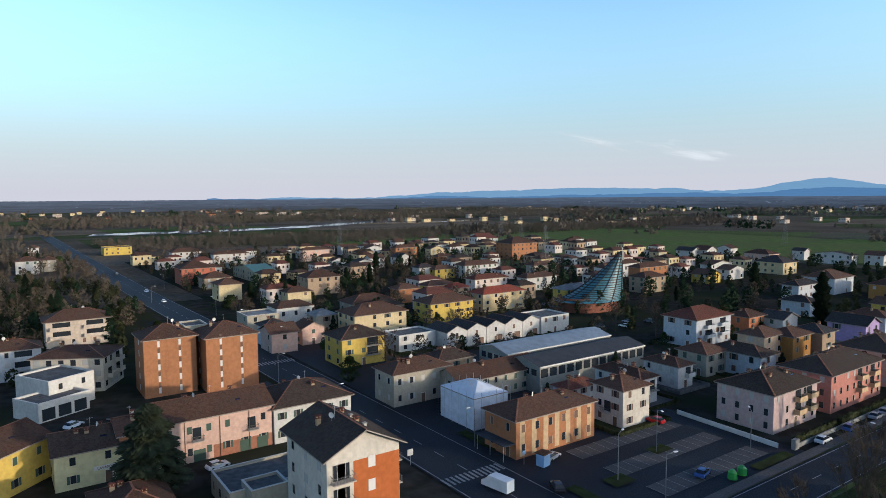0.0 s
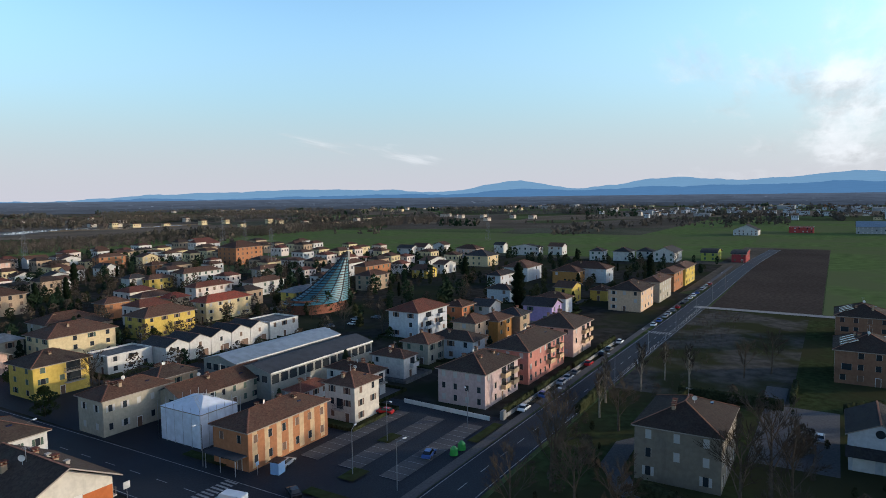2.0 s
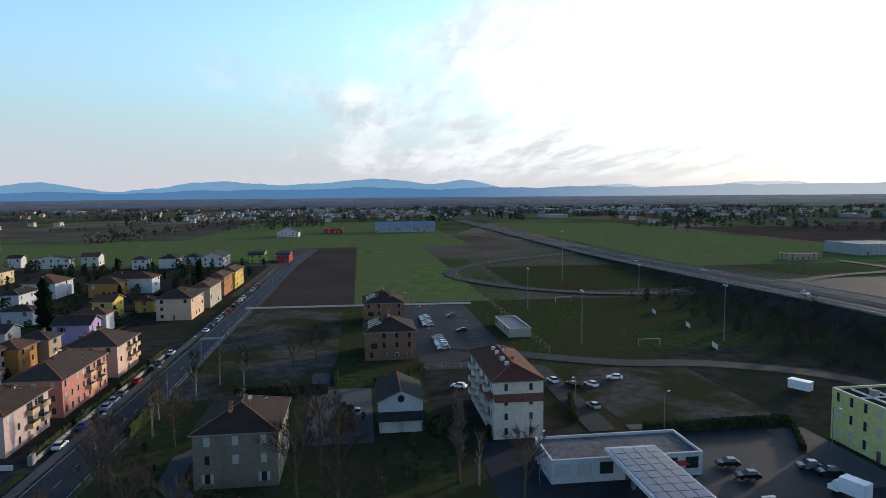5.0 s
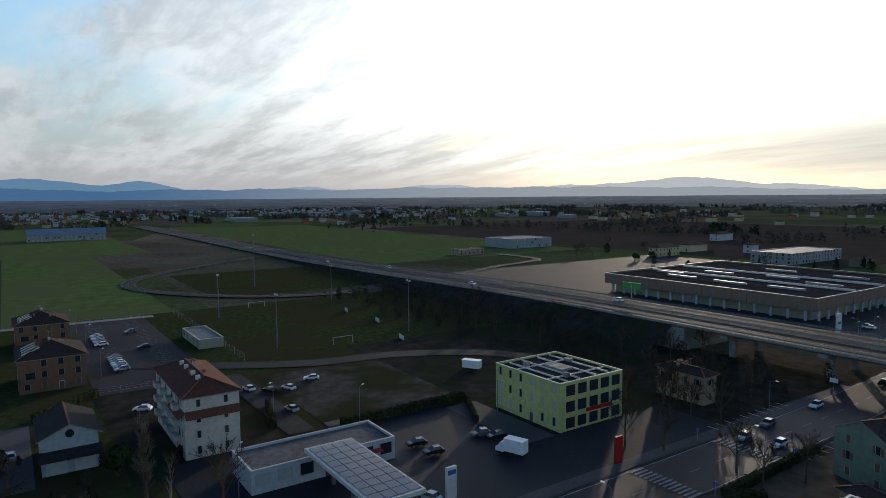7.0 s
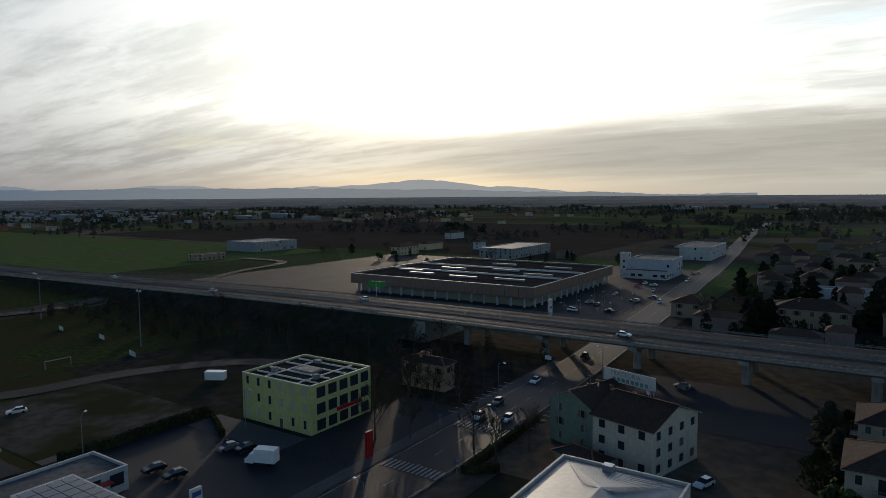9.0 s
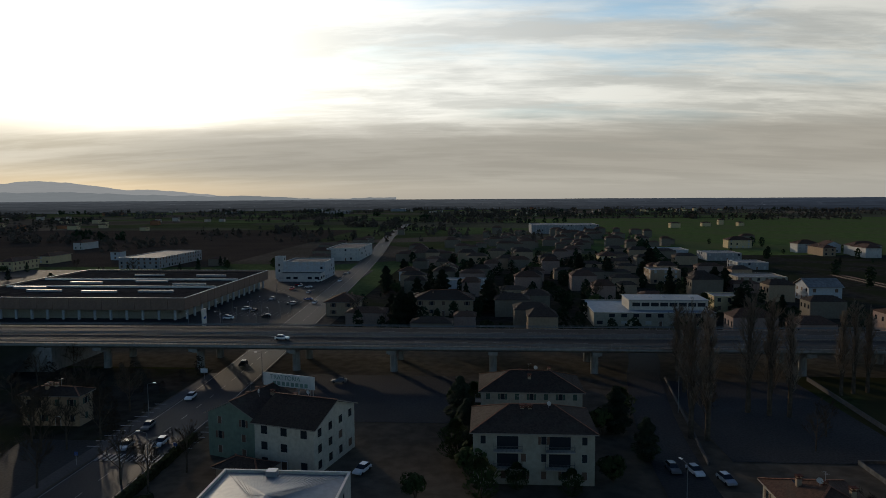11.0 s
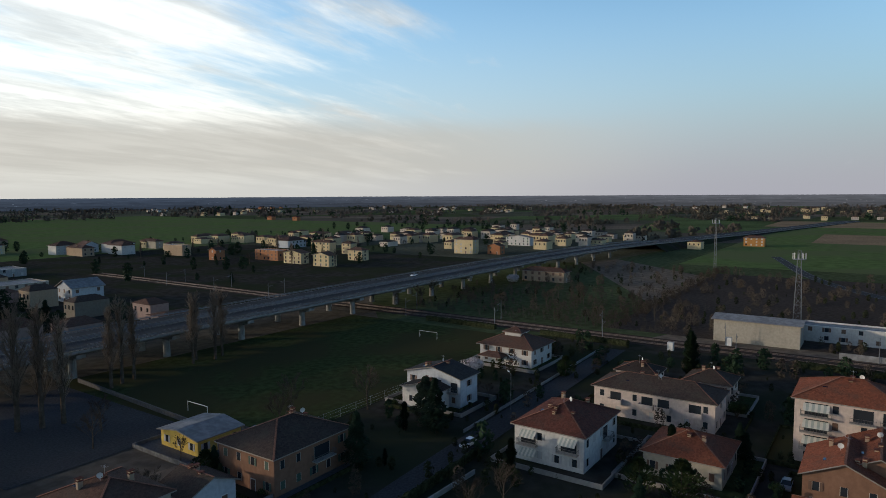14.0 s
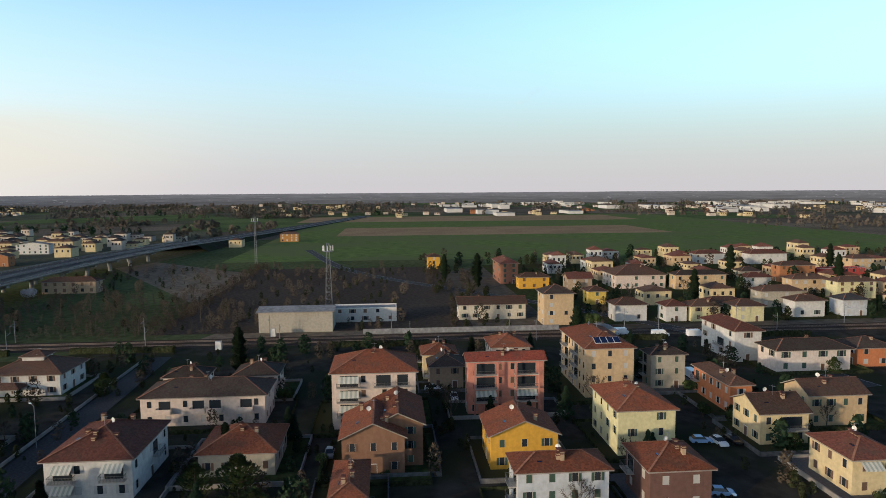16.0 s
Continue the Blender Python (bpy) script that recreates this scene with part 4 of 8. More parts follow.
house("house", 10.5, 98.0, 10.0, 13.0, 4.6, 1, "tan", "brown", "hip", sides="sw", category="house")
house("workshop", 28.5, 99.5, 14.0, 10.5, 4.0, 1, "cream_grey", "flat", "flat", sides="sw", category="workshop", label="low flat-roofed grey workshop in a yard")
house("workshop", 31.0, 96.5, 6.0, 5.0, 4.8, 1, "cream_grey", "flat", "flat", sides="", category="workshop", label="small dark flat-roofed annexe")

g_house = house("apartment_building", 36.2, 80.2, 11.6, 14.5, 14.0, 4, "white_orange", "darkbrown", "gable_y", over=0.9, rise=2.9, bays=4.0, style="plain", shutter="shutter_grey", sides="wne", category="apartment building", label="four-storey white and orange gabled apartment house", panes=True, balconies=(("s", -3.6, 3, 3.4, False), ("s", -3.6, 2, 3.4, False), ("s", -3.6, 1, 3.4, False), ("e", -4.5, 3, 3.0, False), ("e", -4.5, 2, 3.0, False), ("e", 3.5, 3, 3.0, False)))
box_part("painted_panel", g_house, "plaster_orange_paint", -1.7, -7.29, 0.3, 5.75, -7.252, 12.9, "orange-red painted facade panel")
for level in range(4):
    part("window", window_mesh(1.1, 1.7, "closed", "trim"), g_house, 1.2, -7.29, level * 3.5 + 0.9)
    part("balcony_door", window_mesh(1.2, 2.2, "closed", "trim"), g_house, -3.6, -7.25, level * 3.5 + 0.2)
for v in (-4.5, 0.0, 4.0):
    part("roof_vent", unit("roof_vent", lambda: Shape().box(-0.25, -0.25, -0.6, 0.25, 0.25, 0.7).box(-0.32, -0.32, 0.7, 0.32, 0.32, 0.8).done("roof_vent", ["surround"])), g_house, 1.6, v, 16.2)
for v in (-3.0, 2.0):
    ob = roof_window(g_house, -3.2, v, 15.42, 0, 0.8, 1.2)
    ob.rotation_euler = (0, radians(-24), 0)

sheeted = house("house", 82.5, 107.1, 9.4, 12.5, 7.0, 2, "sheet", "sheet", "hip", sides="", doors=False, chimneys=0, category="house", over=0.1, label="house under white scaffold sheeting with ribbed cover")
scaffold_pole = Shape().tube((0, 0, 0), (0, 0, 8.2), 0.05, sides=5).done("scaffold_pole", ["steel"])
for i in range(6):
    for j in (-1, 1):
        part("scaffold_pole", scaffold_pole, sheeted, -5.1 + i * 2.05, j * 6.7)
        part("scaffold_pole", scaffold_pole, sheeted, j * 5.1, -6.7 + i * 2.68)
for i in range(9):
    u = -4.2 + i * 1.05
    for q in (-1, 1):
        part("roof_rib", Shape().tube((u, q * 6.2, 7.05), (u * 0.3, 0, 9.0), 0.06, sides=4).done("roof_rib", ["trim"]), sheeted)

# twin factory halls with a glazed band
for y0, dd, hh, roof in ((117.7, 12.3, 7.0, "slate"), (130.1, 12.3, 7.8, "grey_blue")):
    hall = house("factory_hall", 111.6, y0, 40.5, dd, hh, 1, "glass_hall", roof, "gable_x", sides="", doors=False, chimneys=0, rise=1.5, over=0.4, category="factory hall", label="long grey factory hall with glazed band")
    for i in range(13):
        win = part("window", window_mesh(2.5, 2.2, "plain", "shutter_grey"), hall, -18.7 + i * 3.1, -dd / 2, hh - 2.9)
        part("pane", pane_mesh(2.5, 2.2), win)
    for i in range(4):
        part("window", window_mesh(2.0, 1.6, "plain", "shutter_grey"), hall, -20.25, -4 + i * 2.7, hh - 2.6, -90)
    box_part("fascia", hall, "trim", -20.4, -dd / 2 - 0.45, hh - 0.25, 20.4, -dd / 2 - 0.35, hh + 0.12)

# white terrace with a row of gables
for i in range(5):
    unit_house = house("terraced_house", 120.2 + i * 8.2, 170.2, 8.0, 12, 5.6, 2, "white", "dark", "gable_y", over=0.15, sides="s", bays=4.0, style="plain", chimneys=0, category="terraced house", label="white gabled terraced house with dark garage")
    box_part("garage_door", unit_house, "shutter_brown", 0.2, -6.07, 0.05, 2.9, -5.98, 2.5)

# church under a swept teal roof
surface("slate_teal", (0.045, 0.16, 0.20), 0.45, 0.2, 1.2, 0.15, 0.4, 6.0)
surface("church_brick", (0.24, 0.10, 0.065), 0.9, 0.2, 1.5, 0.2, 0.3)
church = empty("church", 216, 197)
tagged(church, "brick church under a swept teal tent roof", "church")


def church_point(a, s, lift=0.0):
    """On the roof at angle a, a part s of the way from the eaves to the spire."""
    bx, by = 17.5 * math.cos(a), 12.5 * math.sin(a)
    tx, ty = 11.0, -9.0
    return (bx + (tx - bx) * s, by + (ty - by) * s, 4.4 + lift + 21.6 * s ** 1.45)


rows, cols = 22, 40
cv, cf = [], []
for j in range(rows + 1):
    for i in range(cols):
        cv.append(church_point(2 * math.pi * i / cols, j / rows * 0.985))
for j in range(rows):
    for i in range(cols):
        k = (i + 1) % cols
        cf.append((j * cols + i, j * cols + k, (j + 1) * cols + k, (j + 1) * cols + i))
part("roof", mesh("roof", cv, cf, ["slate_teal"], smooth=True), church)
for j in range(2, 21):
    c = Shape()
    for i in range(cols):
        a0, a1 = 2 * math.pi * i / cols, 2 * math.pi * (i + 1) / cols
        c.face([church_point(a0, j / rows - 0.012, 0.12), church_point(a1, j / rows - 0.012, 0.12), church_point(a1, j / rows + 0.004, 0.12), church_point(a0, j / rows + 0.004, 0.12)])
    part("roof_course", c.done("roof_course", ["roof_dark"]), church)
for i in range(12):
    a = 2 * math.pi * i / 12
    c = Shape()
    for j in range(20):
        c.tube(church_point(a, j / 20 * 0.98, 0.1), church_point(a, (j + 1) / 20 * 0.98, 0.1), 0.22, sides=5, caps=False)
    part("roof_rib", c.done("roof_rib", ["roof_dark"]), church)
c = Shape()
for i in range(40):
    a0, a1 = 2 * math.pi * i / 40, 2 * math.pi * (i + 1) / 40
    p, q = (15.2 * math.cos(a0), 10.8 * math.sin(a0)), (15.2 * math.cos(a1), 10.8 * math.sin(a1))
    c.face([(*p, 0), (*q, 0), (*q, 6.0), (*p, 6.0)])
part("wall", c.done("wall", ["church_brick"]), church)
part("spire", Shape().box(-0.7, -0.5, 21.5, 0.7, 0.5, 25.6).done("spire", ["concrete"]), church, 11.2, -9.0)
part("cross", Shape().box(-0.07, -0.07, 25.6, 0.07, 0.07, 27.4).box(-0.45, -0.06, 26.7, 0.45, 0.06, 26.84).done("cross", ["steel"]), church, 11.2, -9.0)

# stair tower and low wing of the white office
house("office_wing", 99.6, -391.0, 26.0, 11.0, 5.0, 1, "white", "flat", "flat", sides="nw", doors=False, style="plain", shutter="shutter_grey", bays=4.0, ww=2.4, category="office wing", label="low white office wing with wide windows")
house("stair_tower", 126.0, -398.0, 5.0, 6.0, 14.0, 4, "white", "flat", "flat", sides="nw", doors=False, style="plain", shutter="shutter_grey", bays=3.0, category="stair tower", label="white stair tower beside an office block")

# shopping hall
mall = empty("shopping_hall", 177, -307)
tagged(mall, "wide flat shopping hall with brown panels on white columns", "shopping hall")
MW, MD = 106.0, 102.0
box_part("wall", mall, "plaster_cream_grey", -MW / 2 + 4, -MD / 2 + 4, 0, MW / 2 - 4, MD / 2 - 4, 5.4)
box_part("roof", mall, "roof_felt", -MW / 2 + 0.5, -MD / 2 + 0.5, 5.0, MW / 2 - 0.5, MD / 2 - 0.5, 8.7)
panel = Shape().box(-3.45, -0.2, 4.4, 3.45, 0.2, 9.4).done("facade_panel", ["plaster_brownpanel"])
cap = Shape().box(-3.5, -0.3, 9.4, 3.5, 0.3, 9.55).done("coping", ["trim"])
column = Shape().tube((0, 0, 0), (0, 0, 5.0), 0.55, sides=10).done("column", ["plaster_white_cool"])
for side in range(4):
    length = MW if side % 2 == 0 else MD
    n = int(length / 7.0)
    for i in range(n):
        u = (i + 0.5) / n * length - length / 2
        ang = side * 90
        off = (MD if side % 2 == 0 else MW) / 2
        ca, sa = math.cos(radians(ang)), math.sin(radians(ang))
        x_, y_ = u * ca + off * sa, u * sa - off * ca
        part("facade_panel", panel, mall, x_, y_, 0, ang)
        part("coping", cap, mall, x_, y_, 0, ang)
        part("column", column, mall, x_ * 0.975, y_ * 0.975, 0)
skylight = Shape().box(-8, -0.7, 8.7, 8, 0.7, 9.6).done("skylight", ["roof_metal"])
for sx, sy in ((-30, 30), (-5, 32), (22, 30), (36, 20), (-34, 6), (-10, -4), (20, 2), (5, -30), (-30, -28)):
    part("skylight", skylight, mall, sx, sy)
for sy in (15.0, -12.0):
    box_part("parapet", mall, "trim", -MW / 2 + 2, sy, 8.7, MW / 2 - 2, sy + 0.5, 9.6)

# lime office with a flat roof
office = house("office_building", 96.4, -113.4, 21.4, 19.2, 10.6, 3, "limeyellow", "felt", "flat", bays=3.3, ww=0.8, style="plain", shutter="shutter_grey", sides="nse", category="office building", label="three-storey lime yellow office with glazed loggias", panes=True, wh=2.1)
for level in range(3):
    for i in range(5):
        wn = part("loggia_window", window_mesh(2.6, 2.3, "plain", "shutter_grey"), office, -10.7, -7.4 + i * 3.5, level * 3.5 + 0.6, -90)
        part("pane", pane_mesh(2.6, 2.3), wn)
for x0, y0, x1, y1, z1 in ((-3, -2, 2.4, 1.8, 10.75), (5, 4, 6.2, 5.2, 11.3), (-7, 3, -5.8, 4.2, 11.2), (2, -7, 4, -5.8, 10.9)):
    box_part("roof_plant", office, "roof_grey", x0, y0, 10.2, x1, y1, z1)
for y0 in (-6.5, -2.6, 2.4, 6.2):
    box_part("roof_pipe", office, "trim", -9.4, y0, 10.2, 9.6, y0 + 0.22, 10.55)
for x0 in (-6.0, 4.0):
    box_part("roof_pipe", office, "trim", x0, -8.6, 10.21, x0 + 0.22, 8.6, 10.5)
box_part("shop_sign", office, "paint_red", -10.95, -6.0, 3.3, -10.8, 2.0, 4.1)

# filling station
shop = house("shop", 105.2, -59.5, 11.0, 27.6, 4.3, 1, "white_cool", "roof_flat".replace("roof_", ""), "flat", bays=3.6, style="plain", shutter="shutter_grey", sides="w", category="shop", label="low white filling station shop with flat roof", ww=2.4, wh=2.2)
box_part("awning", shop, "paint_red", -7.2, -10.5, 2.7, -5.5, -4.0, 2.9)
canopy = empty("canopy", 93.6, -46.4)
tagged(canopy, "white filling station canopy covered in solar panels", "canopy")
box_part("slab", canopy, "trim", -12.8, -4.6, 4.9, 12.8, 4.6, 5.6)
for i in range(10):
    for j in range(4):
        box_part("solar_panel", canopy, "solar", -12.2 + i * 2.44, -4.2 + j * 2.1, 5.6, -12.2 + i * 2.44 + 2.25, -4.2 + j * 2.1 + 1.95, 5.68)
for sx in (-8, 0, 8):
    box_part("column", canopy, "trim", sx - 0.25, -0.25, 0, sx + 0.25, 0.25, 4.9)
    box_part("fuel_pump", canopy, "paint_grey", sx - 0.4, 1.0, 0, sx + 0.4, 1.6, 1.9)
totem = empty("price_sign", 85.4, -58.8)
tagged(totem, "tall white price sign of a filling station", "sign")
box_part("panel", totem, "trim", -0.25, -1.0, 0, 0.25, 1.0, 5.5)
box_part("stripe", totem, "paint_blue", -0.27, -0.8, 4.2, 0.27, 0.8, 5.0)
totem = empty("sign_pillar", 79.2, -92.4)
tagged(totem, "red sign pillar beside the road", "sign")
box_part("panel", totem, "paint_red", -0.25, -0.9, 0, 0.25, 0.9, 5.2)
totem = empty("sign_pillar", 100.5, -222)
tagged(totem, "tall white sign pillar of the shopping hall", "sign")
box_part("panel", totem, "trim", -0.3, -1.4, 0, 0.3, 1.4, 11.0)
box_part("stripe", totem, "paint_blue", -0.32, -1.0, 7.5, 0.32, 1.0, 8.3)

# restaurant with a roof sign
house("restaurant", x=28.55, y=-127.9, w=12.5, d=15.6, h=8.9, st=3, wall="white_cream", roof="darkbrown", rt="gable_x", rot=-15.5, bays=3.4, style="plain", shutter="shutter_brown", sides="nw", ww=1.3, wh=1.5, category="restaurant", label="three-storey greenish white restaurant with dark roof", panes=True)
house("restaurant_wing", 41.0, -131.0, 11.5, 13.0, 8.6, 3, "greenish", "darkbrown", "gable_y", rot=-19.5, bays=4.0, sides="ne", category="house", label="pale green wing of a restaurant with dark roof")
house("porch", 38.0, -111.0, 9.0, 5.0, 3.2, 1, "tan", "darkbrown", "hip", rot=-19.5, sides="", doors=False, chimneys=0, category="porch", label="dark tiled porch before a restaurant")
sign = empty("roof_sign", 41.1, -129.6, 10.6, -16.8)
tagged(sign, "large white roof sign with green letters", "sign")
box_part("board", sign, "trim", -6.2, -0.1, 0.3, 6.2, 0.1, 3.0)
for sx in (-5.5, -2, 2, 5.5):
    box_part("post", sign, "steel", sx - 0.08, -0.6, -1.6, sx + 0.08, -0.44, 2.8)


def lettering(text, size, parent, x, y, z, turn, mat):
    curve = bpy.data.curves.new("lettering", "FONT")
    curve.body, curve.size, curve.extrude, curve.align_x = text, size, 0.02, "CENTER"
    curve.materials.append(MATS[mat])
    ob = new("lettering", curve)
    ob.parent, ob.location, ob.rotation_euler = parent, (x, y, z), (radians(90), 0, radians(turn))
    return ob


surface("letter_green", (0.16, 0.24, 0.20), 0.6, 0.1)
lettering("TRATTORIA", 1.35, sign, 0.8, 0.13, 1.75, 180, "letter_green")
for i in range(8):
    box_part("letter_bar", sign, "letter_green", -4.6 + i * 1.1, 0.1, 0.55, -3.85 + i * 1.1, 0.14, 1.35)
lettering("LAVASCIUGA", 0.62, laundry, 2.8, -5.12, 2.62, 0, "shutter_brown")

# white hall with ribbed metal roof
hall = house("hall", 21.2, -96.5, 20.0, 24.0, 7.6, 2, "white_warm", "metal", "flat", sides="swne", style="plain", chimneys=0, category="hall", label="white hall with ribbed metal roof inside a parapet")
part("ribbed_roof", roof_mesh(19.2, 23.2, "hip", 1.3, 0.0, "metal"), hall, 0, 0, 7.2)
seams = Shape()
for i in range(24):
    u = -9.2 + i * 0.8
    seams.tube((u, -11.4, 7.32), (u * 0.25, -1.6, 8.45), 0.05, sides=4)
part("roof_seam", seams.done("roof_seam", ["roof_metal"]), hall)
box_part("roof_unit", hall, "steel", 1.0, -11.0, 7.4, 2.6, -9.6, 8.4)

# white villa with a roof lantern beside the railway
villa = house("villa", -178.0, -99.0, 13.5, 17.0, 5.6, 2, "white", "brown", sides="en", bays=4.0, over=0.9, chimneys=1, label="white villa with brown hipped roof and roof lantern", category="villa")
part("lantern_wall", Shape().box(-2.2, -2.6, 6.6, 2.2, 2.6, 9.0).done("lantern_wall", ["plaster_white"]), villa)
part("lantern_roof", roof_mesh(4.4, 5.2, "hip", 0.9, 0.6, "brown"), villa, 0, 0, 9.0)
part("porch_roof", roof_mesh(4.0, 7.0, "hip", 0.9, 0.4, "brown"), villa, 8.6, -3.0, 3.0)
for v in (-6.0, 0.0):
    part("porch_post", unit("porch_post", lambda: Shape().box(-0.15, -0.15, 0, 0.15, 0.15, 2.9).done("porch_post", ["plaster_white"])), villa, 10.2, v, 0)

# white split-roof house beside the railway pitch
house("house", -131.5, -95.5, 7.5, 15.5, 7.2, 2, "white_cool", "dark", "gable_x", sides="ne", near=True, bays=3.6)
house("house", -123.8, -93.0, 5.0, 10.0, 5.0, 1, "white", "dark", "gable_x", sides="ne", near=True, bays=3.6)

# house with a round gable window and garage doors
barn = house("garage_house", 134.0, -12.4, 14.0, 9.2, 6.8, 2, "white_cool", "dark", "gable_x", sides="", doors=False, chimneys=0, category="garage house", label="white garage house with round gable window", over=0.7)
part("round_window", Shape().tube((-0.08, 0, 0), (0.06, 0, 0), 0.75, sides=20).done("round_window", ["glass"]), barn, -7.0, 0, 7.3)
for k in (-2.3, 2.3):
    box_part("garage_door", barn, "trim", -7.08, k - 1.7, 0.05, -6.96, k + 1.7, 2.7)
part("canopy_roof", Shape().face([(-8.6, -5.2, 3.1), (-8.6, 5.2, 3.1), (-6.95, 5.2, 4.6), (-6.95, -5.2, 4.6)]).face([(-8.6, -5.2, 2.95), (-6.95, -5.2, 4.45), (-6.95, 5.2, 4.45), (-8.6, 5.2, 2.95)]).done("canopy_roof", ["roof_dark"]), barn)

# white apartment house with a second roof band
wapt = house("apartment_building", 126.8, -36.6, 27.0, 10.4, 12.2, 4, "white_warm", "redbrown", "hip", bays=3.8, style="plain", shutter="shutter_brown", sides="nws", ww=0.7, category="apartment building", label="four-storey white apartment house with red-brown roof band", panes=True, balconies=tuple(("n", u, lv, 2.2, True) for u in (-9, -3, 3, 9) for lv in (1, 2, 3)))
band = Shape()
for x0, y0, x1, y1, ox, oy in ((-13.5, -5.2, -13.5, 5.2, -1.3, 0), (-13.5, 5.2, -3.0, 5.2, 0, 1.1)):
    band.face([(x0 + ox, y0 + oy, 8.3), (x1 + ox, y1 + oy, 8.3), (x1, y1, 9.5), (x0, y0, 9.5)])
    band.face([(x0 + ox, y0 + oy, 8.15), (x0, y0, 9.3), (x1, y1, 9.3), (x1 + ox, y1 + oy, 8.15)])
part("roof_band", band.done("roof_band", ["roof_redbrown"]), wapt)
for k in (-8, -4, 2, 6):
    part("roof_vent", unit("vent", lambda: Shape().box(-0.4, -0.4, -0.3, 0.4, 0.4, 0.8).done("roof_vent", ["trim"])), wapt, k, 1.2, 14.0)

# ---- houses ----
house("house", 76.5, 130.4, 16.5, 9.2, 7.9, 2, "cream_grey", "brown", sides="ws", shutter="shutter_grey", panes=True)
house("house", 82.5, 170.1, 14.2, 11.8, 8.4, 3, "yellow", "darkbrown", near=False, sides="ws", shutter="shutter_green", chimneys=1, balconies=[("s", 3, 1, 5, False), ("s", 3, 2, 5, False)])
house("apartment_building", 102.9, 201.8, 21.2, 13.2, 8.4, 3, "cream_yellow", "brown", near=False, sides="ws", shutter="shutter_green", category="apartment building", chimneys=1)
brick_house = house("house", 79.5, 90.2, 21.5, 9.5, 7.6, 2, "orange", "brown", sides="ws", panes=True, bays=3.0, ww=0.9, wh=1.5, style="plain")
for k in range(7):
    u = (k + 0.5) / 7 * 21.5 - 10.75
    box_part("painted_strip", brick_house, "plaster_tan_warm", u - 0.62, -4.765, 0.4, u + 0.62, -4.748, 7.2)
box_part("shed_roof", brick_house, "roof_slate", -13.4, -4.4, 3.0, -10.76, 4.4, 3.16)
for v in (-4.0, 0.0, 4.0):
    box_part("shed_post", brick_house, "steel", -13.3, v - 0.06, 0.0, -13.18, v + 0.06, 3.0)
house("house", 108.8, 89.2, 8.8, 8.5, 8.4, 3, "white_warm", "brown", sides="ws", panes=True, balconies=[("w", 0, 1, 2.4, False)])
house("house", 124.2, 96.8, 6.2, 14, 6.5, 2, "white", "brown", sides="ws", shutter="shutter_grey")
house("house", 90.0, 122.7, 26, 10, 5.5, 2, "cream_grey", "brown", "gable_x", sides="ws", shutter="shutter_green")
house("commercial_building", 105.5, 176.2, 14.2, 10, 5.5, 2, "white", "flat", "flat", near=False, sides="ws", shutter="shutter_grey", category="commercial building", chimneys=1)
house("commercial_building", 161.4, 169.7, 14, 12, 6.2, 2, "white", "flat", "flat", near=False, sides="ws", category="commercial building", chimneys=1)
house("house", 95.4, 139.0, 11.5, 8.2, 6.5, 2, "tan", "darkbrown", sides="ws", shutter="shutter_green")
house("house", 71.8, 198.8, 8.8, 10.2, 6.5, 2, "pink", "brown", "gable_x", near=False, sides="ws", shutter="shutter_grey", chimneys=1)
house("house", 84.6, 204.5, 8, 8, 5.6, 2, "pink", "brown", "gable_y", near=False, sides="ws", shutter="shutter_green", chimneys=1)
house("house", 95.9, 218.5, 8, 8, 6.7, 2, "cream_grey", "grey", near=False, sides="ws", chimneys=1)
house("apartment_building", 13.4, 250.5, 19.2, 12, 9.0, 3, "white_brown", "brown", sides="se", style="plain", category="apartment building", chimneys=2, balconies=[("s", -5, 1, 7.0, True), ("s", 5, 1, 7.0, True), ("s", -5, 2, 7.0, True), ("s", 5, 2, 7.0, True)], over=1.0)
house("apartment_building", **front(6.7, 195.0, 22.3, 186.4, 13), h=9.0, st=3, wall="white_cream", roof="brown", rise=1.9, sides="se", bays=2.7, style="plain", shutter="shutter_grey", category="apartment building", panes=True, ww=1.3, wh=1.6, balconies=[("e", -2.5, 1, 3.4, True), ("e", 3.0, 1, 3.4, True), ("e", 3.0, 2, 3.4, True)], label="three-storey cream apartment house with tall panelled facade")
house("apartment_building", -9.5, 211.5, 19.5, 10, 8.6, 3, "white_cool", "brown", sides="se", style="plain", shutter="shutter_grey", category="apartment building", balconies=[("s", 5.5, 1, 5.5, True), ("s", 5.5, 2, 5.5, True)], chimneys=2)
house("commercial_building", **front(9.3, 174.8, 19.4, 180.3, 13), h=7.4, st=2, wall="white", roof="flat", rt="flat", sides="s", bays=5.0, style="plain", shutter="shutter_grey", category="commercial building", label="white flat-roofed modern commercial block")
low_wing = house("commercial_wing", **front(6.7, 167.2, 17.4, 173.0, 9.5), h=4.5, st=1, wall="white", roof="flat", rt="flat", sides="", doors=False, category="commercial wing", label="low white flat-roofed wing with wide shop openings")
for u in (-3.8, 0.0, 3.8):
    part("shop_window", window_mesh(3.0, 2.7, "plain", "shutter_grey"), low_wing, u, -4.75, 0.3)
house("house", 12.5, 507.7, 13.2, 12, 9, 3, "white", "brown", near=False, sides="ws", shutter="shutter_green", chimneys=1)
house("house", 27.7, 520.0, 8.8, 12, 8, 3, "cream_grey", "brown", near=False, sides="ws", shutter="shutter_grey", chimneys=1)
house("house", 26.7, 678.7, 8, 10, 7, 2, "white", "brown", near=False, sides="s", chimneys=1, doors=False)
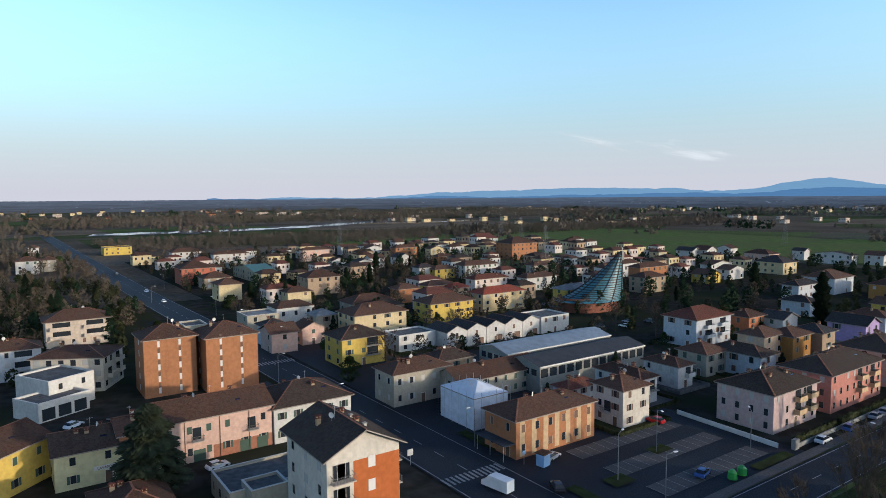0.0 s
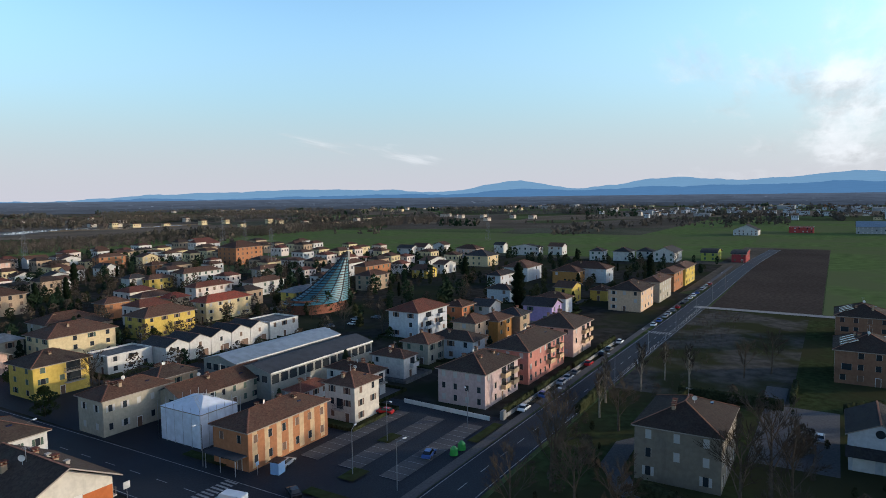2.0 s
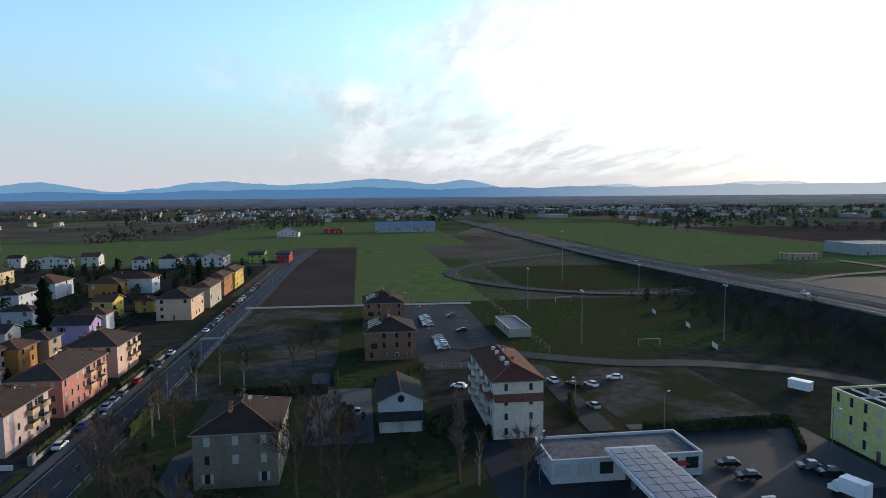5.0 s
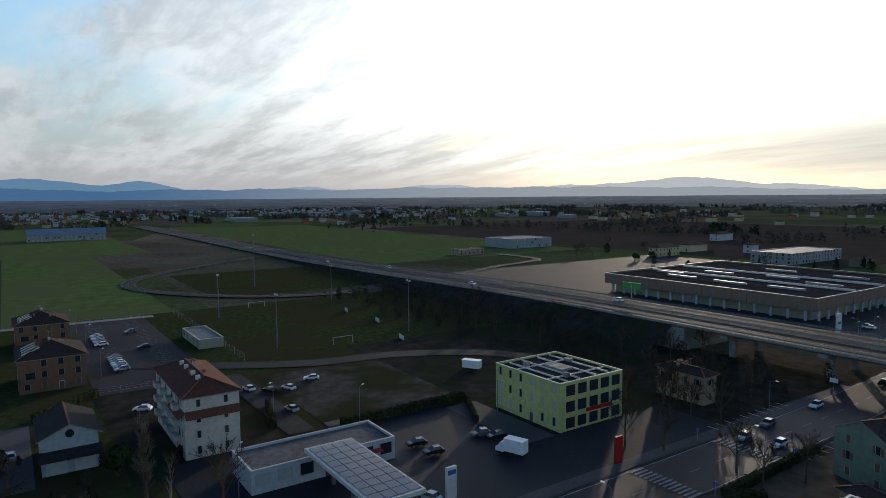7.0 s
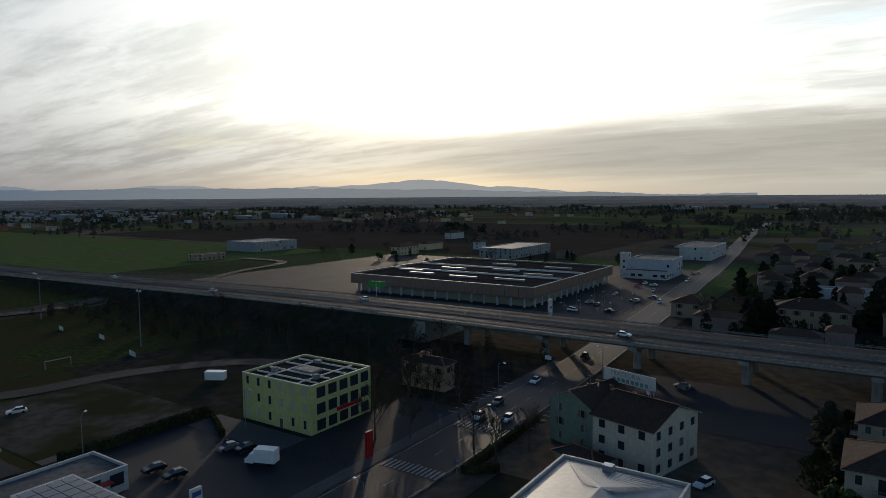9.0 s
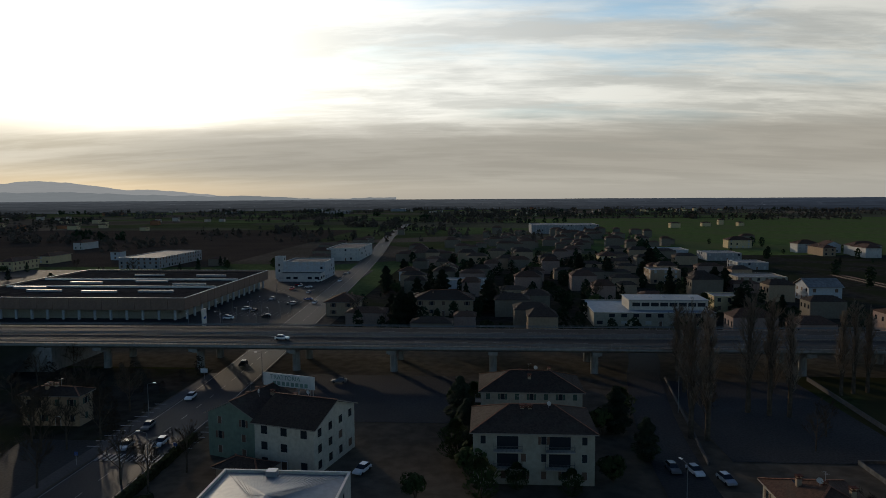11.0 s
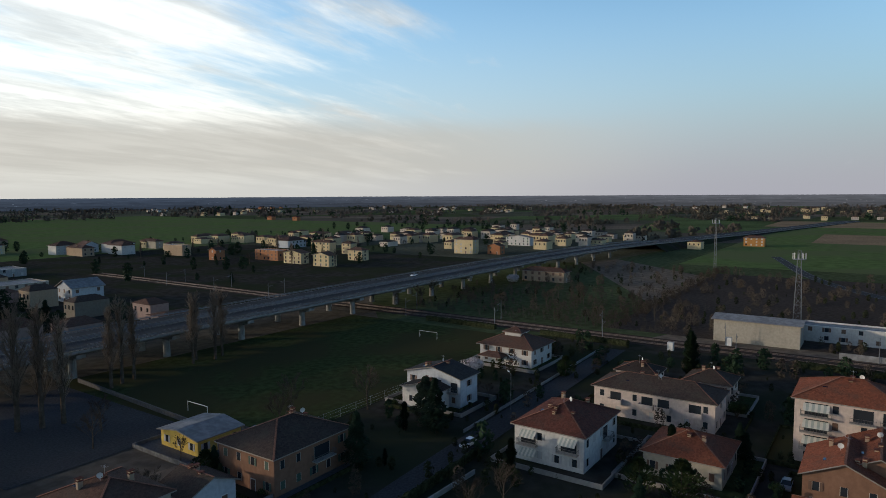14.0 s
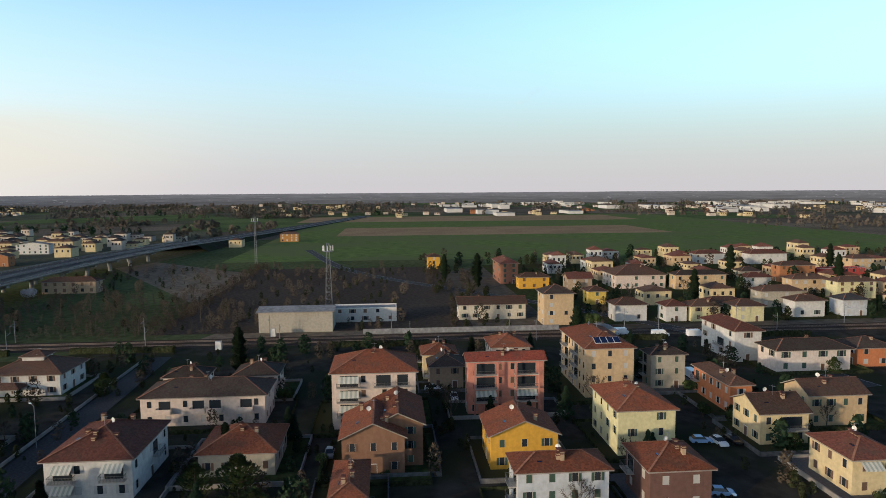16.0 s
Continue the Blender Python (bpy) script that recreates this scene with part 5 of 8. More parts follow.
house("commercial_building", 80.8, 634.7, 22.5, 18, 7, 2, "yellow", "brown", "flat", near=False, sides="s", category="commercial building", chimneys=1, doors=False)
house("apartment_building", 88.4, 387.6, 18.8, 17.2, 9.5, 3, "red_white", "brown", near=False, sides="ws", category="apartment building", chimneys=1)
house("house", 117.2, 542.2, 22.2, 12, 7, 2, "white", "brown", near=False, sides="s", chimneys=1, doors=False)
house("apartment_building", 134.8, 490.6, 26, 8, 8, 3, "white", "brown", near=False, sides="ws", category="apartment building", chimneys=1)
house("commercial_building", 136.9, 460.1, 16.8, 8.5, 4, 1, "cream_grey", "grey", "flat", near=False, sides="ws", category="commercial building", chimneys=1)
house("warehouse", 126.2, 370.5, 12.5, 45, 6, 2, "green_hall", "green", "gable_x", near=False, sides="ws", shutter="shutter_green", category="warehouse", chimneys=1)
house("house", 94.5, 363.1, 14.5, 12.8, 6, 2, "tan", "brown", near=False, sides="ws", shutter="shutter_grey", chimneys=1)
house("house", 89.1, 316.8, 11, 12.2, 8, 3, "cream_yellow", "brown", near=False, sides="ws", chimneys=1)
house("commercial_building", 75.0, 232.2, 12, 12.2, 7, 2, "cream_grey", "grey", "flat", near=False, sides="ws", shutter="shutter_green", category="commercial building", chimneys=1)
house("house", 73.3, 208.8, 8, 8, 7, 2, "white_cool", "dark", near=False, sides="ws", shutter="shutter_green", chimneys=1)
house("house", 106.4, 272.5, 11, 8, 8, 3, "cream_yellow", "brown", near=False, sides="ws", chimneys=1)
house("apartment_building", 130.8, 307.4, 17.8, 14, 9, 3, "tan", "brown", near=False, sides="ws", category="apartment building", chimneys=1)
house("apartment_building", 197.4, 472.3, 22.2, 8, 9, 3, "pink", "brown", near=False, sides="ws", shutter="shutter_grey", category="apartment building", chimneys=1)
house("house", 191.7, 407.8, 10, 8, 6, 2, "white", "brown", "gable_y", near=False, sides="ws", shutter="shutter_grey", chimneys=1)
house("house", 199.0, 385.1, 11.8, 8, 6.5, 2, "white", "dark", "gable_y", near=False, sides="ws", shutter="shutter_green", chimneys=1)
house("house", 217.4, 400.9, 11.5, 8, 7, 2, "white", "brown", "gable_x", near=False, sides="ws", chimneys=1)
house("house", 246.9, 506.6, 15, 8, 7, 2, "white", "brown", "gable_x", near=False, sides="s", shutter="shutter_green", chimneys=1, doors=False)
house("house", 259.4, 482.9, 13.8, 8, 7, 2, "white", "brown", "gable_y", near=False, sides="ws", shutter="shutter_green", chimneys=1)
house("house", 265.3, 446.5, 20.2, 8.2, 9, 3, "orange", "brown", near=False, sides="ws", shutter="shutter_green", chimneys=1)
house("house", 282.2, 421.2, 12, 8, 9, 3, "cream_yellow", "brown", "gable_y", near=False, sides="ws", shutter="shutter_grey", chimneys=1)
house("house", 267.6, 389.8, 12.2, 8, 6, 2, "orange", "brown", near=False, sides="ws", chimneys=1)
house("house", 240.8, 401.3, 10.8, 11.5, 6, 2, "white", "dark", "gable_y", near=False, sides="ws", chimneys=1)
house("house", 211.0, 327.4, 11.2, 8, 7, 2, "white", "dark", near=False, sides="ws", shutter="shutter_grey", chimneys=1)
house("house", 218.5, 321.5, 15.2, 8, 6, 2, "yellow", "brown", near=False, sides="ws", shutter="shutter_green", chimneys=1)
house("apartment_building", 234.1, 312.7, 26, 9.5, 8, 3, "white", "brown", near=False, sides="ws", shutter="shutter_green", category="apartment building", chimneys=1)
house("house", 203.8, 263.5, 21.8, 8, 7, 2, "pink_white", "redbrown", near=False, sides="ws", chimneys=1)
house("house", 229.0, 251.7, 21.5, 8, 7, 2, "white", "brown", near=False, sides="ws", shutter="shutter_green", chimneys=1)
house("house", 280.6, 301.5, 19.5, 8, 6, 2, "cream_grey", "brown", near=False, sides="ws", shutter="shutter_grey", chimneys=1)
house("apartment_building", 331.6, 381.4, 26, 20, 13, 4, "orange", "brown", near=False, sides="ws", category="apartment building", chimneys=1)
house("house", 427.6, 538.1, 20, 34, 5, 2, "white", "redbrown", "gable_x", near=False, sides="s", shutter="shutter_green", chimneys=1, doors=False)
house("apartment_building", 171.7, 216.2, 23.5, 9.5, 8, 3, "cream_yellow", "red", near=False, sides="ws", shutter="shutter_grey", category="apartment building", chimneys=1)
house("house", 180.6, 251.3, 10, 8, 6, 2, "tan", "red", near=False, sides="ws", chimneys=1)
house("apartment_building", 139.3, 208.3, 20.8, 12, 8, 3, "yellow", "brown", near=False, sides="ws", category="apartment building", chimneys=1)
house("house", 171.5, 258.3, 15.5, 8, 7, 2, "yellow", "brown", near=False, sides="ws", chimneys=1)
house("house", 154.2, 257.0, 11, 8, 7, 2, "orange", "brown", near=False, sides="ws", chimneys=1)
house("house", 123.3, 242.8, 20.5, 13, 5, 2, "cream_grey", "brown", near=False, sides="ws", shutter="shutter_grey", chimneys=1)
house("house", 208.8, 204.1, 18, 8, 8, 3, "yellow", "grey", near=False, sides="ws", shutter="shutter_green", chimneys=1)
house("apartment_building", 292.7, 229.6, 24.5, 8.2, 10, 3, "orange", "brown", near=False, sides="ws", shutter="shutter_green", category="apartment building", chimneys=1)
house("house", 271.3, 209.3, 16, 10.5, 8, 3, "tan", "brown", near=False, sides="ws", shutter="shutter_green", chimneys=1)
house("house", 411.4, 306.1, 9.8, 8.5, 7, 2, "cream_yellow", "brown", near=False, sides="ws", shutter="shutter_grey", chimneys=1)
house("house", 445.7, 301.0, 9.8, 14.5, 6.5, 2, "white", "dark", "gable_y", near=False, sides="ws", chimneys=1)
house("house", 454.4, 294.0, 12.8, 12.2, 7, 2, "white", "brown", "gable_y", near=False, sides="ws", shutter="shutter_green", chimneys=1)
house("house", 494.3, 298.6, 10, 11.8, 6, 2, "white", "brown", "gable_x", near=False, sides="w", chimneys=1, doors=False)
house("house", 451.4, 243.3, 12.8, 18.8, 7.5, 2, "pink", "brown", near=False, sides="ws", shutter="shutter_grey", chimneys=1)
house("house", 502.3, 244.1, 8, 9, 7, 2, "white", "dark", "gable_y", near=False, sides="w", shutter="shutter_grey", chimneys=1, doors=False)
house("house", 491.5, 206.5, 8, 25, 7, 2, "white", "dark", "gable_x", near=False, sides="ws", shutter="shutter_green", chimneys=1)
house("house", 504.2, 191.7, 10.5, 12, 7, 2, "white", "brown", "gable_y", near=False, sides="ws", chimneys=1)
house("house", 401.0, 207.1, 16.5, 18, 7.5, 2, "cream_yellow", "dark", near=False, sides="ws", shutter="shutter_green", chimneys=1)
house("house", 369.4, 235.6, 22.5, 8, 6, 2, "white", "brown", "gable_y", near=False, sides="ws", shutter="shutter_grey", chimneys=1)
house("house", 353.0, 213.5, 15, 8, 6, 2, "white", "brown", "gable_y", near=False, sides="ws", shutter="shutter_grey", chimneys=1)
house("house", 328.0, 211.1, 12, 10.5, 5, 2, "yellow", "brown", "gable_y", near=False, sides="ws", shutter="shutter_grey", chimneys=1)
house("house", 310.2, 152.6, 18.8, 8, 7, 2, "white_cool", "dark", near=False, sides="ws", chimneys=1)
house("apartment_building", 341.4, 150.8, 20.5, 15, 8, 3, "white_cool", "brown", near=False, sides="ws", shutter="shutter_grey", category="apartment building", chimneys=1)
house("house", 270.8, 128.5, 8, 11.8, 6, 2, "white_cool", "dark", near=False, sides="ws", chimneys=1)
house("house", 234.4, 93.3, 10.2, 12, 6.5, 2, "purple", "dark", "gable_y", near=False, sides="ws", shutter="shutter_green", chimneys=1)
house("apartment_building", 185.7, 123.2, 19.5, 12.5, 9.5, 3, "white_cool", "redbrown", near=False, sides="ws", category="apartment building", chimneys=1, balconies=[("s", -3, 1, 5, True), ("s", -3, 2, 5, True), ("s", 5, 1, 4.5, True), ("s", 5, 2, 4.5, True)])
house("house", 216.3, 123.0, 9.8, 8, 7, 2, "redorange", "brown", near=False, sides="ws", shutter="shutter_green", chimneys=1)
house("house", 226.7, 116.5, 10, 8, 6, 2, "white", "dark", "gable_y", near=False, sides="ws", shutter="shutter_green", chimneys=1)
house("house", 180.9, 98.1, 10.8, 8.2, 9, 3, "peach", "brown", near=False, sides="ws", shutter="shutter_grey", chimneys=1)
house("house", 189.7, 94.4, 10.5, 8, 8.5, 3, "orange_deep", "brown", near=False, sides="ws", shutter="shutter_green", chimneys=1)
house("house", 202.1, 92.0, 8, 8.8, 8.5, 3, "tan", "dark", near=False, sides="ws", shutter="shutter_green", chimneys=1)
house("house", 167.5, 91.7, 8, 15.2, 6.5, 2, "white_cool", "darkbrown", near=False, sides="ws", chimneys=1)
house("house", 158.3, 101.7, 9.2, 9, 6.5, 2, "cream_grey", "brown", near=False, sides="ws", shutter="shutter_green", chimneys=1)
house("house", 142.6, 99.5, 6.2, 10.8, 6, 2, "white", "brown", sides="ws", shutter="shutter_grey")
house("house", 108.2, 104.6, 10.2, 5, 5, 2, "white_cool", "redbrown", sides="ws")
house("apartment_building", 131.4, 68.8, 18.2, 12.8, 8.4, 3, "pinkgrey", "darkbrown", sides="ws", shutter="shutter_grey", category="apartment building", balconies=[("s", 0.875, 1, 3.2, True), ("s", 0.875, 2, 3.2, True), ("s", 5.6000000000000005, 1, 3.2, True), ("s", 5.6000000000000005, 2, 3.2, True)], panes=True, chimneys=4, style="plain", label="three-storey greyish pink apartment house with brown balconies")
house("apartment_building", 154.5, 68.0, 26, 12, 8.9, 3, "redpink", "darkbrown", sides="ws", shutter="shutter_grey", category="apartment building", balconies=[("s", 1.25, 1, 3.2, True), ("s", 1.25, 2, 3.2, True), ("s", 8.0, 1, 3.2, True), ("s", 8.0, 2, 3.2, True)], panes=True, chimneys=4, style="plain", label="three-storey brick red apartment house with brown balconies")
house("apartment_building", 187.8, 67.8, 16.8, 14, 9, 3, "pink", "darkbrown", near=False, sides="ws", shutter="shutter_grey", category="apartment building", chimneys=4, balconies=[("s", 0.8250000000000001, 1, 3.2, True), ("s", 0.8250000000000001, 2, 3.2, True), ("s", 5.28, 1, 3.2, True), ("s", 5.28, 2, 3.2, True)], style="plain", label="three-storey pink apartment house with brown balconies")
house("apartment_building", 273.4, 69.2, 21.2, 13.8, 9, 3, "peach", "darkbrown", near=False, sides="ws", shutter="shutter_grey", category="apartment building", chimneys=1)
house("apartment_building", 301.8, 68.0, 23.8, 8, 9.5, 3, "cream_grey", "brown", near=False, sides="ws", shutter="shutter_grey", category="apartment building", chimneys=1)
house("apartment_building", 338.0, 69.2, 21.8, 8, 9.5, 3, "orange", "brown", near=False, sides="ws", shutter="shutter_green", category="apartment building", chimneys=1)
house("apartment_building", 363.2, 68.4, 26, 8, 9.5, 3, "yellow", "brown", near=False, sides="ws", shutter="shutter_green", category="apartment building", chimneys=1)
house("apartment_building", 354.5, 109.0, 13.5, 26, 8, 3, "white_cool", "brown", near=False, sides="ws", shutter="shutter_grey", category="apartment building", chimneys=1)
house("house", 343.1, 121.4, 12.5, 14.8, 7, 2, "orange_deep", "brown", near=False, sides="ws", shutter="shutter_grey", chimneys=1)
house("house", 252.8, 94.6, 8, 12.2, 7, 2, "white_cool", "brown", near=False, sides="ws", shutter="shutter_grey", chimneys=1)
house("house", 279.8, 101.9, 12.5, 8, 7.5, 2, "yellow", "brown", "gable_y", near=False, sides="ws", chimneys=1)
house("house", 294.8, 90.2, 9, 8, 5, 2, "yellow", "brown", near=False, sides="ws", chimneys=1)
house("house", 475.0, 148.9, 11.2, 10, 7, 2, "white", "dark", near=False, sides="ws", shutter="shutter_green", chimneys=1)
house("house", 477.6, 129.4, 14.5, 12.2, 7, 2, "white", "dark", near=False, sides="ws", shutter="shutter_grey", chimneys=1)
house("house", 496.8, 118.4, 12.8, 11.2, 6, 2, "white", "dark", near=False, sides="ws", shutter="shutter_green", chimneys=1)
house("house", 481.7, 98.5, 26, 14.8, 7, 2, "white", "dark", "gable_x", near=False, sides="ws", shutter="shutter_green", chimneys=1)
house("house", 502.7, 73.4, 20.8, 10.8, 6, 2, "lime", "dark", "barrel", near=False, sides="ws", shutter="shutter_green", chimneys=1)
house("house", 500.7, 54.1, 26, 9.2, 6, 2, "crimson", "dark", "barrel", near=False, sides="ws", chimneys=1)
house("house", 816.4, 76.2, 26, 26, 6, 2, "white", "dark", "gable_x", near=False, sides="w", chimneys=1, doors=False)
house("warehouse", 882.7, 22.9, 20, 26, 7, 2, "red_shed", "grey", "flat", near=False, sides="w", shutter="shutter_grey", category="warehouse", chimneys=1, doors=False)
house("warehouse", 885.6, -101.8, 26, 82, 8, 3, "grey_shed", "grey_blue", "gable_y", near=False, sides="w", shutter="shutter_grey", category="warehouse", chimneys=1, doors=False)
twin = house("apartment_building", 195.2, -16.1, 18, 15.4, 8.8, 3, "brown_brick", "darkbrown", sides="wn", bays=3.4, shutter="shutter_brown", category="apartment building", style="plain", ww=1.2, wh=1.5, balconies=[("w", -5.0, 1, 3.0, True)], label="three-storey brick apartment house with rows of roof windows")
for k in range(4):
    roof_window(twin, -5.5 + k * 3.0, 4.6, 8.8 + 3.2 * 0.44, 22)
twin = house("apartment_building", 248.7, -16.1, 18, 15.4, 8.8, 3, "brown_brick", "darkbrown", sides="wn", bays=3.4, shutter="shutter_brown", category="apartment building", style="plain", ww=1.2, wh=1.5, balconies=[("w", -5.0, 1, 3.0, True)], label="three-storey brick apartment house with rows of roof windows")
for k in range(4):
    roof_window(twin, -5.5 + k * 3.0, 4.6, 8.8 + 3.2 * 0.44, 22)
house("apartment_building", 111.8, 14.9, 18, 14.2, 9.8, 3, "stone", "darkbrown", sides="ws", shutter="shutter_grey", category="apartment building", panes=True, bays=4.0, wh=1.7, label="old stone villa with dark hipped tile roof", over=0.5)
house("commercial_building", 219.9, -59.0, 24, 8, 3.2, 1, "cream_grey", "grey", "flat", near=False, sides="n", shutter="shutter_green", category="commercial building", chimneys=1)
house("house", 89.7, -139.0, 13.2, 5, 7, 2, "tan", "darkbrown", sides="wn", shutter="shutter_green")
house("warehouse", 462.5, -439.0, 40, 50, 9, 3, "grey_shed", "grey", "flat", near=False, sides="w", shutter="shutter_grey", category="warehouse", chimneys=1, doors=False)
house("commercial_building", 438.0, -337.6, 12, 26, 5, 2, "tan", "brown", "flat", near=False, sides="wn", category="commercial building", chimneys=1)
house("house", 330.0, -455.3, 10, 26, 7, 2, "cream_yellow", "brown", near=False, sides="wn", chimneys=1)
house("house", 339.9, -507.8, 10, 26, 6, 2, "cream_yellow", "brown", near=False, sides="n", shutter="shutter_grey", chimneys=1, doors=False)
house("house", 301.2, -521.4, 8, 9.2, 7, 2, "white_cool", "brown", near=False, sides="n", chimneys=1, doors=False)
house("house", 402.1, -645.6, 10, 26, 7, 2, "white", "brown", near=False, sides="n", shutter="shutter_green", chimneys=1, doors=False)
house("warehouse", 234.9, -518.5, 30, 70, 8, 3, "grey_shed", "grey", "flat", near=False, sides="wn", category="warehouse", chimneys=1)
house("commercial_building", 99.6, -416.1, 26, 25, 11, 4, "white_cool", "flat", "flat", near=False, sides="wn", shutter="shutter_grey", category="commercial building", chimneys=1)
house("commercial_building", 101.8, -568.6, 26, 60, 10, 3, "white", "flat", "flat", near=False, sides="wn", shutter="shutter_grey", category="commercial building", chimneys=1)
house("apartment_building", -18.5, -123.3, 21, 13, 9.3, 3, "cream_grey", "darkbrown", sides="nwe", category="apartment building", balconies=[("n", -4.5, 2, 5, False), ("n", 4.5, 2, 5, False), ("n", -4.5, 1, 5, False), ("n", 4.5, 1, 5, False)], panes=True)
house("apartment_building", -20.4, -151.4, 21.8, 13, 8, 3, "cream_grey", "darkbrown", sides="en", shutter="shutter_green", category="apartment building")
house("house", 41.8, -394.3, 11, 10, 6, 2, "white_cool", "brown", near=False, sides="wn", shutter="shutter_grey", chimneys=1)
house("house", 18.9, -413.2, 11, 12, 6, 2, "cream_grey", "brown", "gable_y", near=False, sides="wn", shutter="shutter_green", chimneys=1)
house("house", 6.1, -284.6, 24.8, 14, 7, 2, "tan", "darkbrown", near=False, sides="wn", chimneys=1)
house("commercial_building", 0.6, -361.7, 26, 10, 5, 2, "white_cool", "grey", "flat", near=False, sides="wn", shutter="shutter_grey", category="commercial building", chimneys=1)
house("house", 55.4, -282.8, 13, 14, 6, 2, "tan", "brown", near=False, sides="wn", chimneys=1)
works = house("commercial_building", -86.9, -282.7, 46, 32, 5.5, 2, "cream_grey", "grey_blue", "flat", near=False, sides="nw", shutter="shutter_grey", category="commercial building", chimneys=1, bays=3.2, style="plain", ww=2.2)
part("upper_wall", Shape().box(-22.5, -6.0, 5.0, 8.0, 8.0, 9.0).done("upper_wall", ["plaster_white_warm"]), works)
part("upper_roof", Shape().box(-22.8, -6.3, 9.0, 8.3, 8.3, 9.25).done("upper_roof", ["roof_metal"]), works)
for k in range(8):
    part("upper_window", window_mesh(3.0, 1.5, "plain", "shutter_grey"), works, -20.0 + k * 3.6, 8.0, 6.6, 180)
for k in range(5):
    roof_window(works, -18.0 + k * 5.5, 1.0, 9.28, 0, 1.2, 3.0, "roof_grey_blue")
house("commercial_building", -110.3, -295.5, 13.2, 12, 7, 2, "cream_yellow", "grey", "flat", near=False, sides="en", category="commercial building", chimneys=1)
house("commercial_building", -109.7, -390.7, 17, 16, 8, 3, "tan", "grey", "flat", near=False, sides="en", shutter="shutter_grey", category="commercial building", chimneys=1)
house("house", -93.1, -490.3, 11.8, 14, 7, 2, "cream_yellow", "brown", near=False, sides="en", shutter="shutter_grey", chimneys=1)
house("warehouse", -149.9, -946.9, 90, 60, 12, 4, "grey_shed", "grey", "flat", near=False, sides="n", shutter="shutter_grey", category="warehouse", chimneys=1, doors=False)
house("commercial_building", -164.6, -568.7, 26, 25, 6, 2, "white_cool", "grey", "flat", near=False, sides="n", shutter="shutter_grey", category="commercial building", chimneys=1, doors=False)
house("warehouse", -194.7, -535.5, 26, 25, 6, 2, "grey_shed", "grey", "flat", near=False, sides="en", shutter="shutter_grey", category="warehouse", chimneys=1)
house("warehouse", -188.6, -468.1, 20, 20, 5, 2, "grey_shed", "grey", "flat", near=False, sides="en", shutter="shutter_grey", category="warehouse", chimneys=1)
house("commercial_building", -161.6, -379.6, 26, 20, 6, 2, "cream_grey", "grey", "flat", near=False, sides="en", category="commercial building", chimneys=1)
house("house", -165.2, -326.4, 15, 14, 7, 2, "white_cool", "grey", "gable_x", near=False, sides="en", chimneys=1)
house("apartment_building", -249.8, -645.9, 21.5, 14, 8, 3, "cream_yellow", "brown", near=False, sides="n", shutter="shutter_grey", category="apartment building", chimneys=1, doors=False)
house("apartment_building", -287.1, -595.6, 18.5, 14, 8, 3, "white", "brown", near=False, sides="n", shutter="shutter_grey", category="apartment building", chimneys=1, doors=False)
house("house", -304.8, -595.6, 12.5, 14, 7, 2, "white_cool", "brown", "gable_y", near=False, sides="n", shutter="shutter_green", chimneys=1, doors=False)
house("apartment_building", -325.8, -573.6, 22.8, 14, 8, 3, "white", "brown", near=False, sides="n", shutter="shutter_green", category="apartment building", chimneys=1, doors=False)
house("house", -53.2, -98.4, 11.5, 13.5, 7, 2, "cream_grey", "brown")
house("house", -87.2, -95.4, 17.8, 14.2, 7, 2, "brown_brick", "darkbrown", sides="en", shutter="shutter_green", balconies=[("n", 2, 1, 5.0, False)], panes=True)
house("house", -82.7, -118.4, 10, 12, 3.6, 1, "yellow", "grey", "gable_x", sides="en", shutter="shutter_grey", rise=0.9, chimneys=0, balconies=())
house("house", -65.2, -93.5, 8.8, 7.8, 4, 1, "white_cool", "darkbrown", "gable_y")
house("commercial_building", -346.3, -406.8, 11.5, 26, 8, 3, "orange", "grey", "flat", near=False, sides="en", category="commercial building", chimneys=1)
house("house", -335.8, -366.5, 8, 18.2, 8, 3, "cream_yellow", "brown", "gable_x", near=False, sides="en", chimneys=1)
house("house", -333.0, -333.2, 8, 15.2, 8, 3, "cream_yellow", "brown", "gable_x", near=False, sides="en", shutter="shutter_green", chimneys=1)
house("apartment_building", -413.0, -416.9, 8, 22, 9, 3, "cream_yellow", "brown", near=False, sides="e", shutter="shutter_green", category="apartment building", chimneys=1, doors=False)
house("house", -414.3, -382.1, 8, 10.2, 9, 3, "cream_yellow", "brown", near=False, sides="en", chimneys=1)
house("house", -376.4, -340.1, 8, 14, 8, 3, "cream_yellow", "brown", near=False, sides="en", shutter="shutter_green", chimneys=1)
house("house", -476.7, -301.0, 8, 12.5, 12, 4, "cream_yellow", "brown", "gable_x", near=False, sides="en", shutter="shutter_grey", chimneys=1)
house("house", -319.9, -433.1, 8, 8.8, 8, 3, "orange", "brown", "gable_x", near=False, sides="en", shutter="shutter_grey", chimneys=1)
house("commercial_building", -328.2, -505.7, 8, 26, 9, 3, "tan", "grey", "flat", near=False, sides="n", shutter="shutter_green", category="commercial building", chimneys=1, doors=False)
house("apartment_building", -311.1, -555.7, 12, 21.8, 8, 3, "white", "brown", near=False, sides="n", shutter="shutter_grey", category="apartment building", chimneys=1, doors=False)
house("house", -283.6, -574.4, 10, 26, 7, 2, "tan", "brown", near=False, sides="n", chimneys=1, doors=False)
house("house", -360.3, -595.4, 8, 26, 7, 2, "cream_grey", "brown", near=False, sides="n", shutter="shutter_grey", chimneys=1, doors=False)
